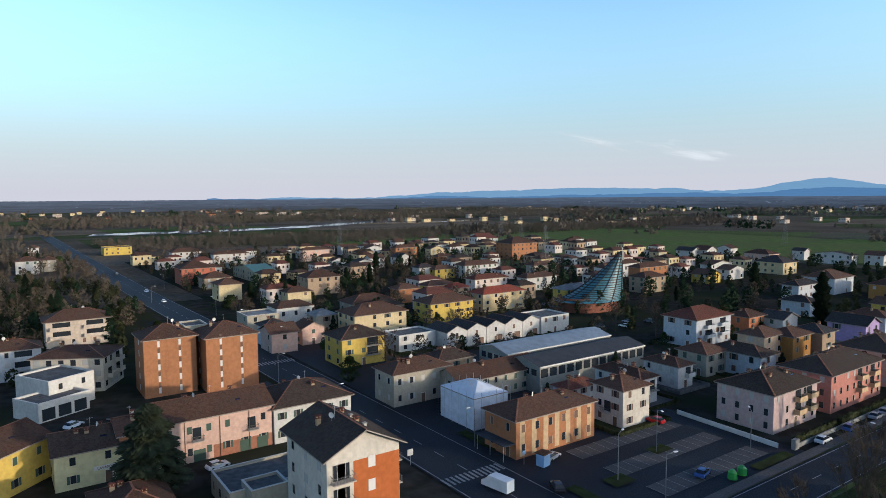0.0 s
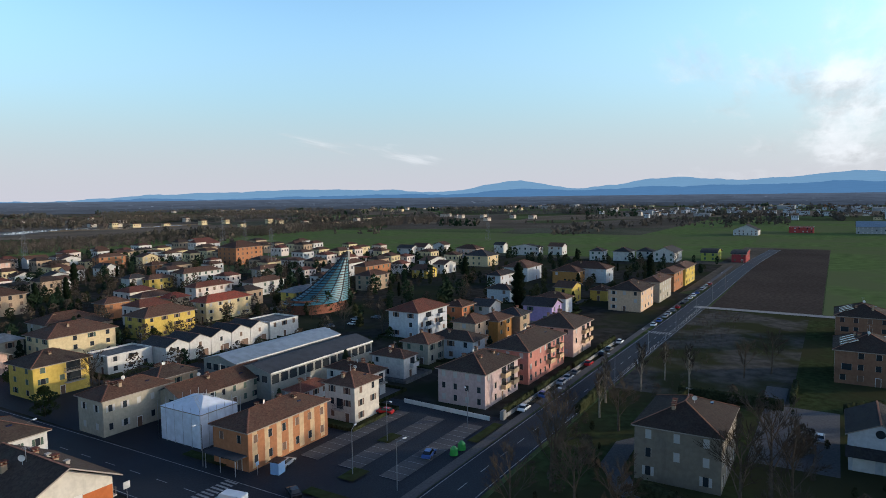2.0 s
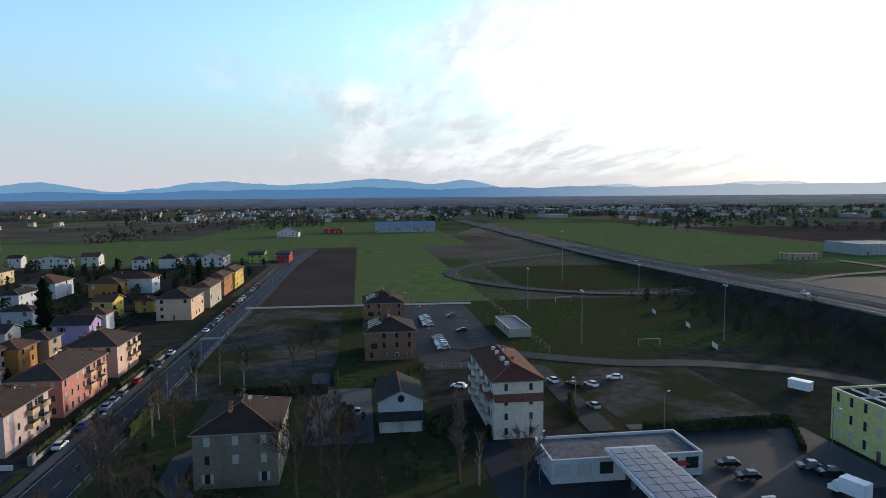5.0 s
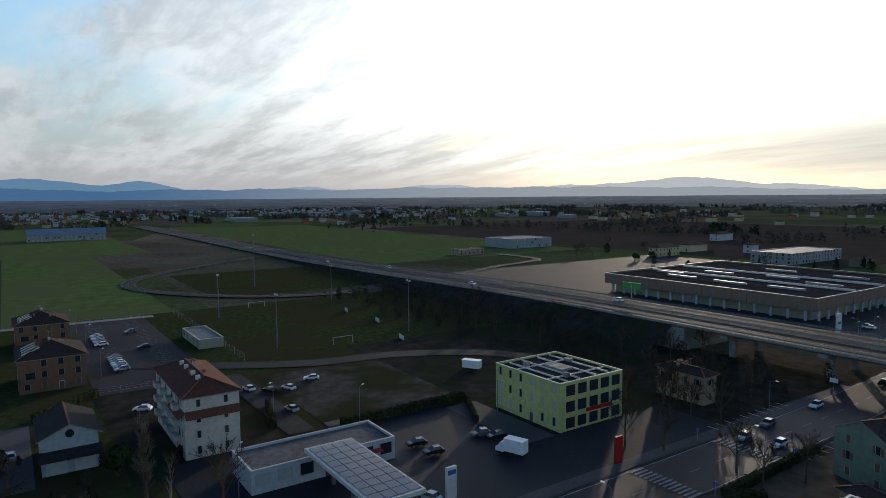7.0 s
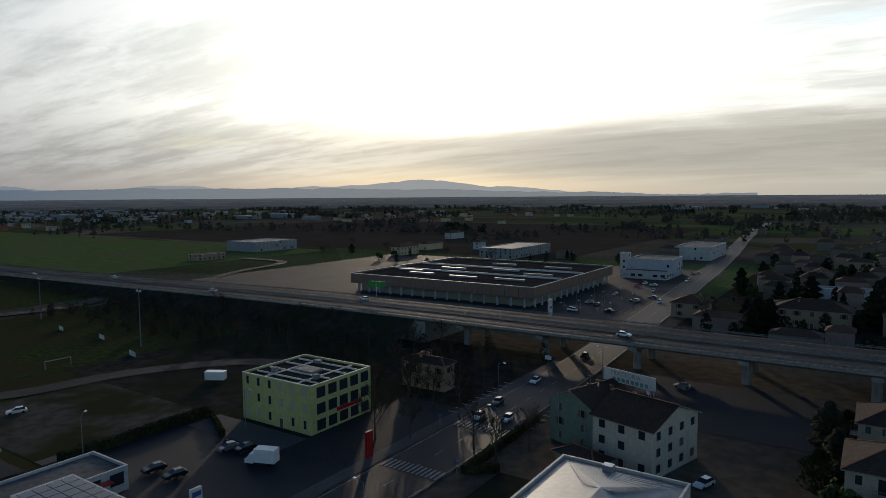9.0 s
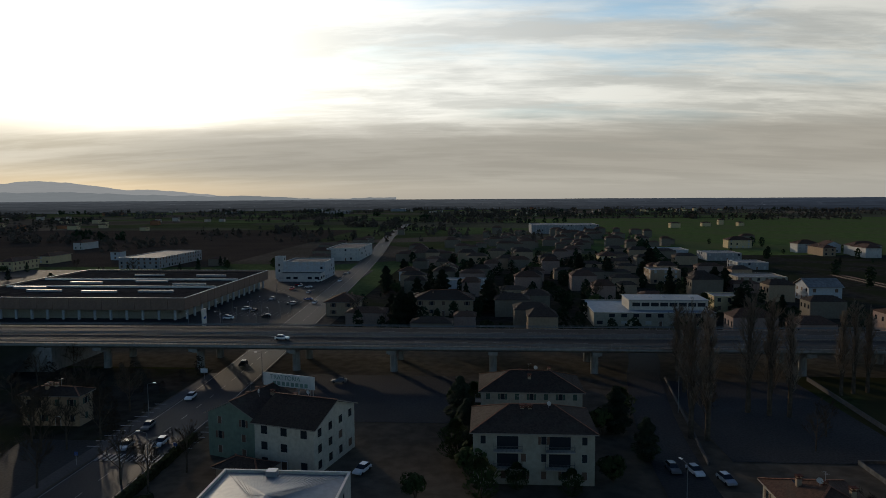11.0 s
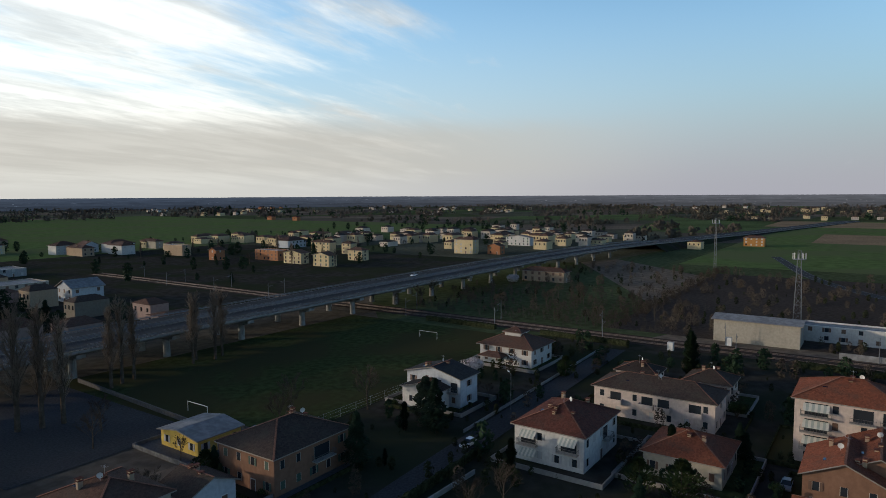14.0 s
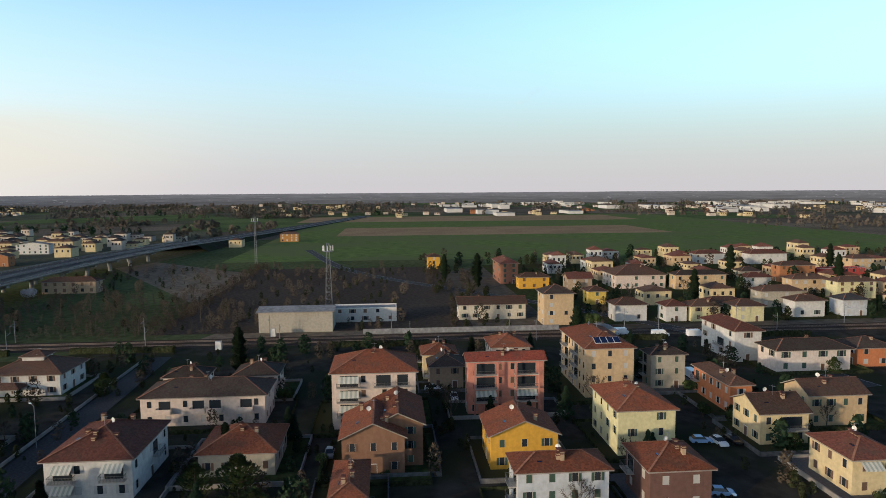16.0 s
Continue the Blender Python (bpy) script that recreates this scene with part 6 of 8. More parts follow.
house("house", -444.5, -479.4, 23, 15, 7, 2, "white_cool", "brown", near=False, sides="n", shutter="shutter_green", chimneys=1, doors=False)
white_house = house("house", -123.1, -56.3, 17, 13.8, 7, 2, "white", "redbrown", sides="en", shutter="shutter_grey", balconies=[("e", -4, 1, 4.0, False), ("e", 4, 1, 4.0, False), ("n", 2, 1, 3, False)], panes=True)
for v, z in ((-4.0, 6.6), (4.0, 6.6), (-4.0, 3.1)):
    awning(white_house, 8.55, v, z - 0.4, 90, 3.4)
for u, v in ((-3.0, 1.5), (3.4, 2.6), (4.6, -0.6), (1.2, -3.0)):
    part("chimney", chimney_mesh(0.7), white_house, u, v, 8.3)
house("house", -150.1, -53.4, 11, 26, 6.6, 2, "cream_pink", "darkbrown", sides="en", shutter="shutter_grey", balconies=[("e", -8, 1, 3.2, True), ("e", -1, 1, 3.2, True), ("e", 2.5, 1, 3.2, True), ("e", 9, 1, 3.2, True)], style="plain", bays=3.4)
house("house", -164.1, -54.5, 7.5, 9.8, 6, 2, "cream_pink", "darkbrown", sides="en", shutter="shutter_grey")
house("house", -166.1, -38.0, 9.5, 10.2, 6, 2, "cream_pink", "darkbrown", sides="en")
house("house", -125.7, -34.0, 13, 13.2, 4.5, 1, "cream_grey", "redorange", sides="en")
house("house", -467.6, -302.5, 8, 18.8, 12, 4, "cream_yellow", "brown", near=False, sides="en", shutter="shutter_grey", chimneys=1)
house("house", -475.7, -274.5, 8, 12, 7, 2, "orange", "brown", "gable_x", near=False, sides="en", shutter="shutter_green", chimneys=1)
house("apartment_building", -568.1, -307.8, 8, 26, 8, 3, "white", "grey", "gable_x", near=False, sides="e", shutter="shutter_green", category="apartment building", chimneys=1, doors=False)
house("warehouse", -243.8, -47.0, 12, 26, 7.5, 2, "concrete", "grey", "gable_y", near=False, sides="", shutter="shutter_grey", category="warehouse", chimneys=0, doors=False, rise=1.0, over=0.3)
house("commercial_building", -256.3, -22.0, 9, 24, 5.5, 2, "white", "grey", "flat", near=False, sides="en", category="commercial building", chimneys=1)
house("house", -343.5, -173.4, 8, 26, 6, 2, "tan", "brown", near=False, sides="en", chimneys=1)
house("house", -667.1, -109.6, 8, 17.8, 8, 3, "orange_deep", "brown", near=False, sides="e", shutter="shutter_grey", chimneys=1, doors=False)
house("house", -421.8, 23.6, 10, 8, 8, 3, "yellow_deep", "brown", near=False, sides="es", shutter="shutter_grey", chimneys=1)
peach_block = house("apartment_building", -147.7, -12.6, 14, 17.5, 12.3, 4, "cream_pink", "redorange", sides="en", category="apartment building", balconies=[("e", -5.2, 3, 5.0, False), ("e", -5.2, 2, 5.0, False), ("e", -5.2, 1, 5.0, False), ("e", 2.0, 3, 4.0, False), ("e", 6.0, 3, 3.0, False)], panes=True, bays=3.4, style="plain")
for z in (12.0, 8.9, 5.8):
    awning(peach_block, 7.05, -5.2, z - 0.5, 90, 4.2)
house("house", -123.9, -9.0, 13, 11, 7, 2, "brown_brick", "redorange", "gable_x")
house("house", -129.3, -3.6, 15, 9, 8, 3, "brown_brick", "redorange", "gable_x", sides="es", shutter="shutter_green")
salmon_block = house("house", -145.1, 16.7, 5, 17.2, 12.3, 4, "salmon", "red", "gable_y", sides="es", balconies=[("e", -4.6, 1, 5.6, False), ("e", -4.6, 2, 5.6, False), ("e", -4.6, 3, 5.6, False), ("e", 4.6, 1, 5.6, False), ("e", 4.6, 2, 5.6, False), ("e", 4.6, 3, 5.6, False)], panes=True, style="plain", bays=2.6)
for v in (-4.6, 4.6):
    for u in (-2.6, 2.6):
        part("balcony_pillar", unit("balcony_pillar", lambda: Shape().box(-0.16, -0.16, 0, 0.16, 0.16, 12.2).done("balcony_pillar", ["plaster_redpink"])), salmon_block, 3.85, v + u, 0)
    awning(salmon_block, 2.55, v, 5.6, 90, 4.6)
house("house", -121.8, 17.3, 10.8, 12.2, 6.5, 2, "yellow_deep", "redorange", "gable_x", sides="es", shutter="shutter_green", panes=True)
house("house", -105.9, -9.3, 13, 5, 5, 2, "tan", "redorange", shutter="shutter_grey")
house("house", -99.3, 18.5, 6.8, 14, 8, 3, "white_cool", "redorange", shutter="shutter_green")
tan_block = house("apartment_building", -170.8, 46.1, 22, 11.8, 12.3, 4, "tan_warm", "redorange", sides="es", shutter="shutter_grey", category="apartment building", balconies=[("s", -6, 1, 4.2, False), ("s", -6, 2, 4.2, False), ("s", -6, 3, 4.2, False), ("s", 3, 1, 4.2, False), ("s", 3, 2, 4.2, False), ("s", 3, 3, 4.2, False)], panes=True, style="plain")
for k in range(4):
    ob = roof_window(tan_block, 8.6, -2.4 + k * 1.6, 13.6, 0, 2.4, 1.4)
    ob.rotation_euler = (0, radians(22), 0)
house("apartment_building", -130.2, 41.9, 15.5, 11, 9, 3, "pale_yellow", "redorange", sides="es", shutter="shutter_green", category="apartment building", panes=True, bays=3.6, ww=0.8)
house("house", -103.8, 39.3, 10.5, 9.8, 7, 2, "dark_brick", "redorange", shutter="shutter_grey", bays=3.8, style="closed")
house("house", -151.7, 74.4, 17.2, 5, 6.8, 2, "redorange", "brown", sides="es", shutter="shutter_grey")
house("house", -159.6, 64.4, 5.5, 8.8, 8.9, 3, "cream_grey", "darkbrown", sides="es", shutter="shutter_green")
house("house", -196.9, 98.7, 20, 8, 9.1, 3, "white", "redbrown", near=False, sides="es", chimneys=1, balconies=[("s", 2, 1, 5, False)])
house("house", -127.3, 71.1, 10.2, 9.8, 6.5, 2, "cream_yellow", "brown", "gable_y", sides="es", shutter="shutter_green", balconies=[("e", 1.5, 1, 5.5, False)])
house("house", -134.4, 86.8, 8.8, 12.8, 6.9, 2, "tan_warm", "brown", "gable_y", sides="es", shutter="shutter_green", balconies=[("n", 0, 1, 4, True)])
pale_house = house("house", -106.4, 73.9, 10.8, 8.8, 6.4, 2, "cream_yellow", "redbrown", sides="es", panes=True)
awning(pale_house, 5.5, -1.5, 5.9, 90, 3.4)
house("house", -174.1, 104.1, 9, 21.2, 6.2, 2, "pink_white", "darkbrown", near=False, sides="es", shutter="shutter_green", chimneys=1)
house("house", -177.1, 129.6, 9, 10.5, 5.5, 2, "redorange", "darkbrown", near=False, sides="es", shutter="shutter_grey", chimneys=1)
house("house", -176.9, 8.2, 9, 8.8, 7, 2, "cream_yellow", "redorange", sides="es", shutter="shutter_grey")
house("house", -173.8, 9.4, 14, 8.5, 6, 2, "tan", "darkbrown", sides="es")
house("house", -188.9, 27.9, 12.2, 10.8, 6.3, 2, "cream_pink", "redorange", sides="es", shutter="shutter_green")
house("house", -255.8, 26.2, 9, 26, 6, 2, "white_cream", "brown", "gable_y", near=False, sides="es", shutter="shutter_green", chimneys=1)
house("house", -243.5, 56.2, 10.8, 11, 12, 4, "tan_warm", "darkbrown", near=False, sides="es", shutter="shutter_grey", chimneys=1)
house("house", -330.2, 64.8, 8, 15.5, 6, 2, "yellow_deep", "brown", near=False, sides="es", chimneys=1)
house("house", -323.8, 87.9, 10.2, 12, 6, 2, "tan", "redbrown", "gable_y", near=False, sides="es", shutter="shutter_grey", chimneys=1)
house("house", -336.1, 112.7, 20, 26, 7, 2, "cream_pink", "brown", near=False, sides="es", shutter="shutter_green", chimneys=1)
house("apartment_building", -367.2, 58.5, 26, 9.5, 11, 4, "brick_red", "redbrown", near=False, sides="es", shutter="shutter_green", category="apartment building", chimneys=1)
house("house", -245.5, 84.6, 8.8, 12.2, 6.5, 2, "white", "brown", near=False, sides="es", shutter="shutter_grey", chimneys=1)
house("house", -242.5, 103.5, 8, 8, 6, 2, "white", "redbrown", near=False, sides="es", shutter="shutter_green", chimneys=1)
house("house", -241.4, 112.8, 8, 11.2, 6, 2, "pale_yellow", "brown", near=False, sides="es", chimneys=1)
house("house", -249.1, 122.8, 8, 15.8, 5.6, 2, "white", "brown", near=False, sides="es", shutter="shutter_green", chimneys=1)
house("house", -318.5, 141.6, 8, 26, 7.4, 2, "tan_warm", "darkbrown", near=False, sides="es", shutter="shutter_green", chimneys=1)
house("house", -424.1, 201.9, 8.8, 20, 7, 2, "white", "redbrown", near=False, sides="es", chimneys=1)
house("house", -420.4, 237.1, 10.2, 26, 7, 2, "white", "redbrown", near=False, sides="es", shutter="shutter_grey", chimneys=1)
house("house", -338.8, 186.8, 8, 10.8, 6, 2, "cream_grey", "darkbrown", near=False, sides="es", shutter="shutter_green", chimneys=1)
house("house", -315.8, 176.9, 8, 12.8, 6, 2, "white", "redbrown", near=False, sides="es", shutter="shutter_green", chimneys=1)
house("house", -336.2, 206.8, 8, 19.8, 9, 3, "orange", "brown", near=False, sides="es", chimneys=1)
house("house", -363.6, 267.8, 8, 13.2, 9, 3, "tan_warm", "brown", near=False, sides="es", shutter="shutter_grey", chimneys=1)
house("house", -266.2, 154.9, 8, 18.2, 7, 2, "cream_grey", "brown", near=False, sides="es", shutter="shutter_grey", chimneys=1)
house("house", -245.1, 156.2, 8, 12.2, 6.5, 2, "white", "brown", near=False, sides="es", shutter="shutter_green", chimneys=1)
house("house", -245.1, 175.9, 8, 10, 6.5, 2, "white_cool", "dark", near=False, sides="es", shutter="shutter_grey", chimneys=1)
house("house", -239.5, 129.1, 8, 11.2, 6, 2, "pale_yellow", "brown", near=False, sides="es", shutter="shutter_grey", chimneys=1)
house("house", -282.2, 200.3, 8, 18.5, 8, 3, "pale_yellow", "brown", near=False, sides="es", chimneys=1)
house("warehouse", -343.6, 234.8, 8, 26, 6, 2, "red_shed", "redbrown", "flat", near=False, sides="es", category="warehouse", chimneys=1)
house("house", -299.7, 190.2, 8, 18, 7, 2, "tan_warm", "brown", near=False, sides="es", shutter="shutter_grey", chimneys=1)
house("house", -280.7, 66.8, 11.8, 8, 6, 2, "tan", "brown", near=False, sides="es", chimneys=1)
house("house", -207.8, 63.8, 7, 8, 5, 2, "cream_yellow", "grey", near=False, sides="es", shutter="shutter_grey", chimneys=1)
house("house", -281.5, 85.5, 8, 8, 6, 2, "yellow", "brown", near=False, sides="es", shutter="shutter_green", chimneys=1)

# ---- trees ----
def bare_tree_mesh(seed, h, spread, upright=0.5, limbs=8, mats=("bark", "twig")):
    """A leafless tree: tapered trunk, limbs, branches and fine twigs."""
    rng = random.Random(seed)
    wood, fine = Shape(), Shape()
    top = Vector((rng.uniform(-0.3, 0.3), rng.uniform(-0.3, 0.3), h * 0.8))
    wood.tube((0, 0, 0), top * 0.5, h * 0.022, h * 0.015, 6, caps=False)
    wood.tube(top * 0.5, top, h * 0.015, h * 0.004, 5, caps=False)

    def grow(p, d, length, r, level):
        q = p + d * length
        (wood if level < 2 else fine).tube(p, q, r, r * 0.5, 4 if level < 2 else 3, caps=False)
        if level == 3:
            return
        for _ in range((5, 6, 5)[level]):
            t = rng.uniform(0.3, 1.0)
            e = (d + Vector((rng.uniform(-1, 1), rng.uniform(-1, 1), rng.uniform(-0.5, 0.9))) * (0.75 - 0.35 * upright)).normalized()
            grow(p + d * length * t, e, length * rng.uniform(0.42, 0.66), max(r * 0.45, 0.02), level + 1)

    for i in range(limbs):
        a = 2.4 * i + rng.uniform(-0.4, 0.4)
        t = (0.08 if upright > 0.8 else 0.3) + (0.88 if upright > 0.8 else 0.65) * i / limbs
        lean = (1 - upright) * rng.uniform(0.8, 1.2)
        d = Vector((math.cos(a) * lean, math.sin(a) * lean, 0.35 + upright)).normalized()
        grow(top * t, d, spread * (1.15 - 0.55 * t), h * 0.007, 0)
    return wood.done("trunk", [mats[0]]), fine.done("crown", [mats[1]])


def needle_tree_mesh(seed, h, r, columnar=False, mat="needle", full=1.0):
    """An evergreen: trunk and a crown of many drooping sprays."""
    rng = random.Random(seed)
    crown = Shape()
    n = int((900 + h * 40) * full)
    for _ in range(n):
        t = rng.random() ** 0.8
        z = h * (0.06 + 0.94 * t)
        prof = (math.sin(math.pi * min(1, 0.12 + 0.88 * t)) ** 0.6 if columnar else (1 - t) ** (0.85 if full == 1.0 else 0.55) * min(1.0, 0.45 + 3.0 * t) + 0.03)
        rr = r * prof * (0.55 + 0.45 * rng.random() ** 0.4) * (0.85 + 0.25 * math.sin(z * 2.1 + seed))
        a = rng.uniform(0, 2 * math.pi)
        c = Vector((rr * math.cos(a), rr * math.sin(a), z))
        out = Vector((math.cos(a), math.sin(a), 0.9 if columnar else -0.25)).normalized()
        side = Vector((-math.sin(a), math.cos(a), rng.uniform(-0.5, 0.5))).normalized()
        L, W = h * rng.uniform(0.03, 0.06), h * rng.uniform(0.018, 0.035)
        crown.face([c - out * L + side * W * 0.3, c - side * W, c + out * L, c + side * W])
    return Shape().tube((0, 0, 0), (0, 0, h * 0.9), h * 0.018, h * 0.004, 6).done("trunk", ["bark"]), crown.done("crown", [mat])


def bush_mesh(seed, h, r, mat):
    rng = random.Random(seed)
    crown = Shape()
    lobes = [(Vector((rng.uniform(-0.5, 0.5) * r, rng.uniform(-0.5, 0.5) * r, h * rng.uniform(0.4, 0.7))), rng.uniform(0.4, 0.65)) for _ in range(6)]
    for _ in range(700):
        c, k = rng.choice(lobes)
        d = Vector((rng.gauss(0, 1), rng.gauss(0, 1), rng.gauss(0, 1))).normalized()
        p = c + Vector((d.x * r * k, d.y * r * k, d.z * h * 0.5 * k)) * rng.uniform(0.7, 1.05)
        p.z = max(0.1, p.z)
        u = d.orthogonal().normalized() * h * 0.05
        w = d.cross(u)
        crown.face([p - u, p + w * rng.uniform(0.6, 1.2), p + u, p - w])
    stem = Shape()
    for i in range(4):
        stem.tube((0, 0, 0), (math.cos(i * 1.7) * r * 0.4, math.sin(i * 1.7) * r * 0.4, h * 0.6), h * 0.03, h * 0.01, 4)
    return stem.done("trunk", ["bark"]), crown.done("crown", [mat])


KINDS = dict(
    bare=[bare_tree_mesh(s, 11, 4.2, 0.45) for s in (1, 2, 3, 4)],
    poplar=[bare_tree_mesh(s, 22, 5.2, 0.86, 15, ("bark", "twig_pale")) for s in (11, 12, 13)],
    birch=[bare_tree_mesh(s, 12, 3.0, 0.7, 10, ("bark_pale", "twig")) for s in (21, 22)],
    cedar=[needle_tree_mesh(31, 16.5, 6.4, mat="cedar_needle", full=3.2), needle_tree_mesh(32, 12, 4.2, mat="cedar_needle", full=2.2)],
    fir=[needle_tree_mesh(33, 12, 3.4), needle_tree_mesh(34, 9, 2.6)],
    cypress=[needle_tree_mesh(35, 19, 2.7, True), needle_tree_mesh(36, 8, 1.2, True)],
    leafy=[needle_tree_mesh(41, 8, 3.6, True, "leaf"), bush_mesh(42, 7, 3.8, "leaf")],
    bush=[bush_mesh(51, 2.4, 2.0, "hedge"), bush_mesh(52, 3.2, 2.6, "leaf")],
    blossom=[bush_mesh(61, 6.5, 4.2, "blossom")])
TREEWORDS = dict(bare=("bare_tree", "leafless brown deciduous tree in winter"), poplar=("poplar_tree", "tall leafless poplar tree in winter"), birch=("birch_tree", "leafless birch tree with pale trunk"), cedar=("cedar_tree", "broad dark green cedar tree"), fir=("fir_tree", "dark green fir tree in a garden"), cypress=("cypress_tree", "slender dark green cypress tree"), leafy=("evergreen_tree", "olive green evergreen garden tree"), bush=("shrub", "dense dark green garden shrub"), blossom=("blossom_tree", "pale pink blossoming fruit tree"))
GROUPS = dict(poplar="row of poplars", birch="birches beside the street", cedar="cedars", blossom="blossoming trees")
tree_no = [0]


def tree(kind, x, y, size=1.0, which=None):
    tree_no[0] += 1
    choices = KINDS[kind]
    trunk, crown = choices[(tree_no[0] if which is None else which) % len(choices)]
    name, label = TREEWORDS[kind]
    root = empty(name, x, y, 0.0, (tree_no[0] * 77) % 360)
    root.scale = (size, size, size)
    tagged(root, label, "shrub" if kind == "bush" else "tree", GROUPS.get(kind, ""))
    part("trunk", trunk, root)
    part("crown", crown, root)
    return root


tree("cedar", 19.5, 112.3, 1.0, 0)
tree("cypress", 250, 114.5, 1.1, 0)
tree("leafy", 77.5, 155.5, 0.9, 0)
for x, y, s in ((172, 31, 1.0), (176, 38, 0.9), (163, 41, 1.1), (150, 46, 1.0), (139, 44, 0.9)):
    tree("birch", x, y, s)
for x, y, s in ((114.9, 7.8, 1.25), (104, 11.2, 1.15), (109, 4.5, 1.05), (100, 40, 1.0), (112, 44, 1.0), (95, 34, 0.9), (196, 14, 0.9), (188, 20, 0.8), (101, -26, 0.9), (94, 4, 0.9), (90, 26, 0.9), (124, 47, 0.8), (86, 41, 0.9), (133, 38, 0.9)):
    tree("bare", x, y, s * 1.2)
tree("poplar", 108.5, -16.3, 0.76)
tree("birch", 106.8, -19.5, 0.9)
tree("leafy", 126.5, -14.5, 0.95, 1)
for x, y, s in ((-42, -134, 1.3), (-45, -133, 1.25), (-52, -157, 1.1), (-60, -151, 1.35), (-64, -149, 1.3), (-68, -148, 1.15), (-50, -166, 1.0), (-88, -165, 1.05), (-92, -167, 1.1), (-96, -168, 1.0), (-115, -169, 1.0), (-118, -172, 1.0), (-122, -168, 1.05), (-126, -170, 1.0), (-51, -176, 1.0)):
    tree("poplar", x, y, s)
for x, y, s in ((-70, -136, 0.7), (-64, -128, 0.7), (-98, -108, 0.9), (-90, -103, 0.8), (-112, -98, 0.9), (-47, -140, 0.9)):
    tree("bare", x, y, s)
tree("cedar", -113, -82, 0.85, 1)
tree("fir", -108, -76, 1.0, 0)
tree("blossom", -150, -92, 0.9)
tree("blossom", -318, -200 + 30, 1.0)
tree("cypress", -118, -30.5, 1.0, 1)
for x, y in ((-86, -78), (-84, -84)):
    tree("fir", x, y, 0.9)
for x, y, s in ((-103, -25, 1.0), (-104, -32, 0.8), (-96, -21, 0.7)):
    tree("leafy", x, y, s, 0)
for x, y, s in ((2, -112, 1.1), (6, -120, 1.0), (4, -132, 1.1), (3, -145, 1.0), (-24, -135, 1.0), (-30, -145, 0.9), (-22, -112, 0.8), (1, -104, 0.9), (7, -150, 0.9), (-5, -108, 0.6), (12, -104, 0.7), (-14, -106, 0.6)):
    tree("leafy", x, y, s)
for x, y, s in ((64, -106, 0.9), (58, -104, 0.8), (80, -126, 1.0), (84, -121, 0.9), (88, -119, 1.0), (92, -122, 1.1), (96, -128, 1.0), (100, -119, 0.9), (78, -104, 0.9), (84, -100, 1.0), (55, -112, 0.8), (92, -140, 0.9), (84, -144, 1.0)):
    tree("bare", x, y, s)
for i in range(34):
    rr = random.Random(900 + i)
    tree("bare", rr.uniform(92, 235), rr.uniform(-180, -141), rr.uniform(0.5, 0.85))
for i in range(26):
    rr = random.Random(1200 + i)
    tree("bare", rr.uniform(-300, -230), rr.uniform(-180, -40), rr.uniform(0.5, 0.9))
for i in range(60):
    rr = random.Random(1500 + i)
    tree(rr.choice(("bare", "bare", "fir", "leafy", "bush")), rr.uniform(-20, 48), rr.uniform(205, 620), rr.uniform(0.7, 1.1))


def plot(x, y, w, d, seed):
    """The ground of one house: lawn or paving inside a low wall."""
    rng = random.Random(seed)
    x0, y0, x1, y1 = x - rng.uniform(2.5, 5), y - rng.uniform(2.5, 5), x + w + rng.uniform(2.5, 5), y + d + rng.uniform(2.5, 5)
    rect("garden", x0, y0, x1, y1, 0.0, rng.choice(("grass", "grass", "earth", "paving")), "small garden plot of a house", "garden")
    v = []
    for e, z in ((0.0, 0.0), (0.0, 0.9), (0.25, 0.9), (0.25, 0.0)):
        v += [(x0 + e, y0 + e, z), (x1 - e, y0 + e, z), (x1 - e, y1 - e, z), (x0 + e, y1 - e, z)]
    f = [(4 * k + i, 4 * k + (i + 1) % 4, 4 * k + 4 + (i + 1) % 4, 4 * k + 4 + i) for k in range(3) for i in range(4)]
    tagged(new("garden_wall", mesh("garden_wall", v, f, [rng.choice(("roof_flat", "hedge", "hedge", "plaster_socle"))])), "low enclosure of a garden plot", "garden wall")
    for k in range(2):
        tree(rng.choice(("bush", "bush", "fir", "bare", "leafy")), rng.choice((x0 + 1.2, x1 - 1.2)), rng.uniform(y0 + 1, y1 - 1), rng.uniform(0.35, 0.7))


for i, (px_, py_, pw_, pd_) in enumerate(list(PLOTS)):
    far = math.hypot(px_, py_)
    if pw_ * pd_ < 330 and ((px_ < -40 and far < 215) or (px_ > 100 and py_ > 70 and far < 300)):
        plot(px_, py_, pw_, pd_, i)


def clear(x, y, margin=3.0):
    return all(not (bx - margin < x < bx + bw + margin and by - margin < y < by + bd + margin) for bx, by, bw, bd in PLOTS)


def garden_trees(seed, count, x0, y0, x1, y1, kinds, low=0.5, high=1.0):
    rng = random.Random(seed)
    done = 0
    while done < count:
        x, y = rng.uniform(x0, x1), rng.uniform(y0, y1)
        if clear(x, y) and abs(x - 66) > 10 and not (47 < y < 61 and x > 60):
            tree(rng.choice(kinds), x, y, rng.uniform(low, high))
        done += 1


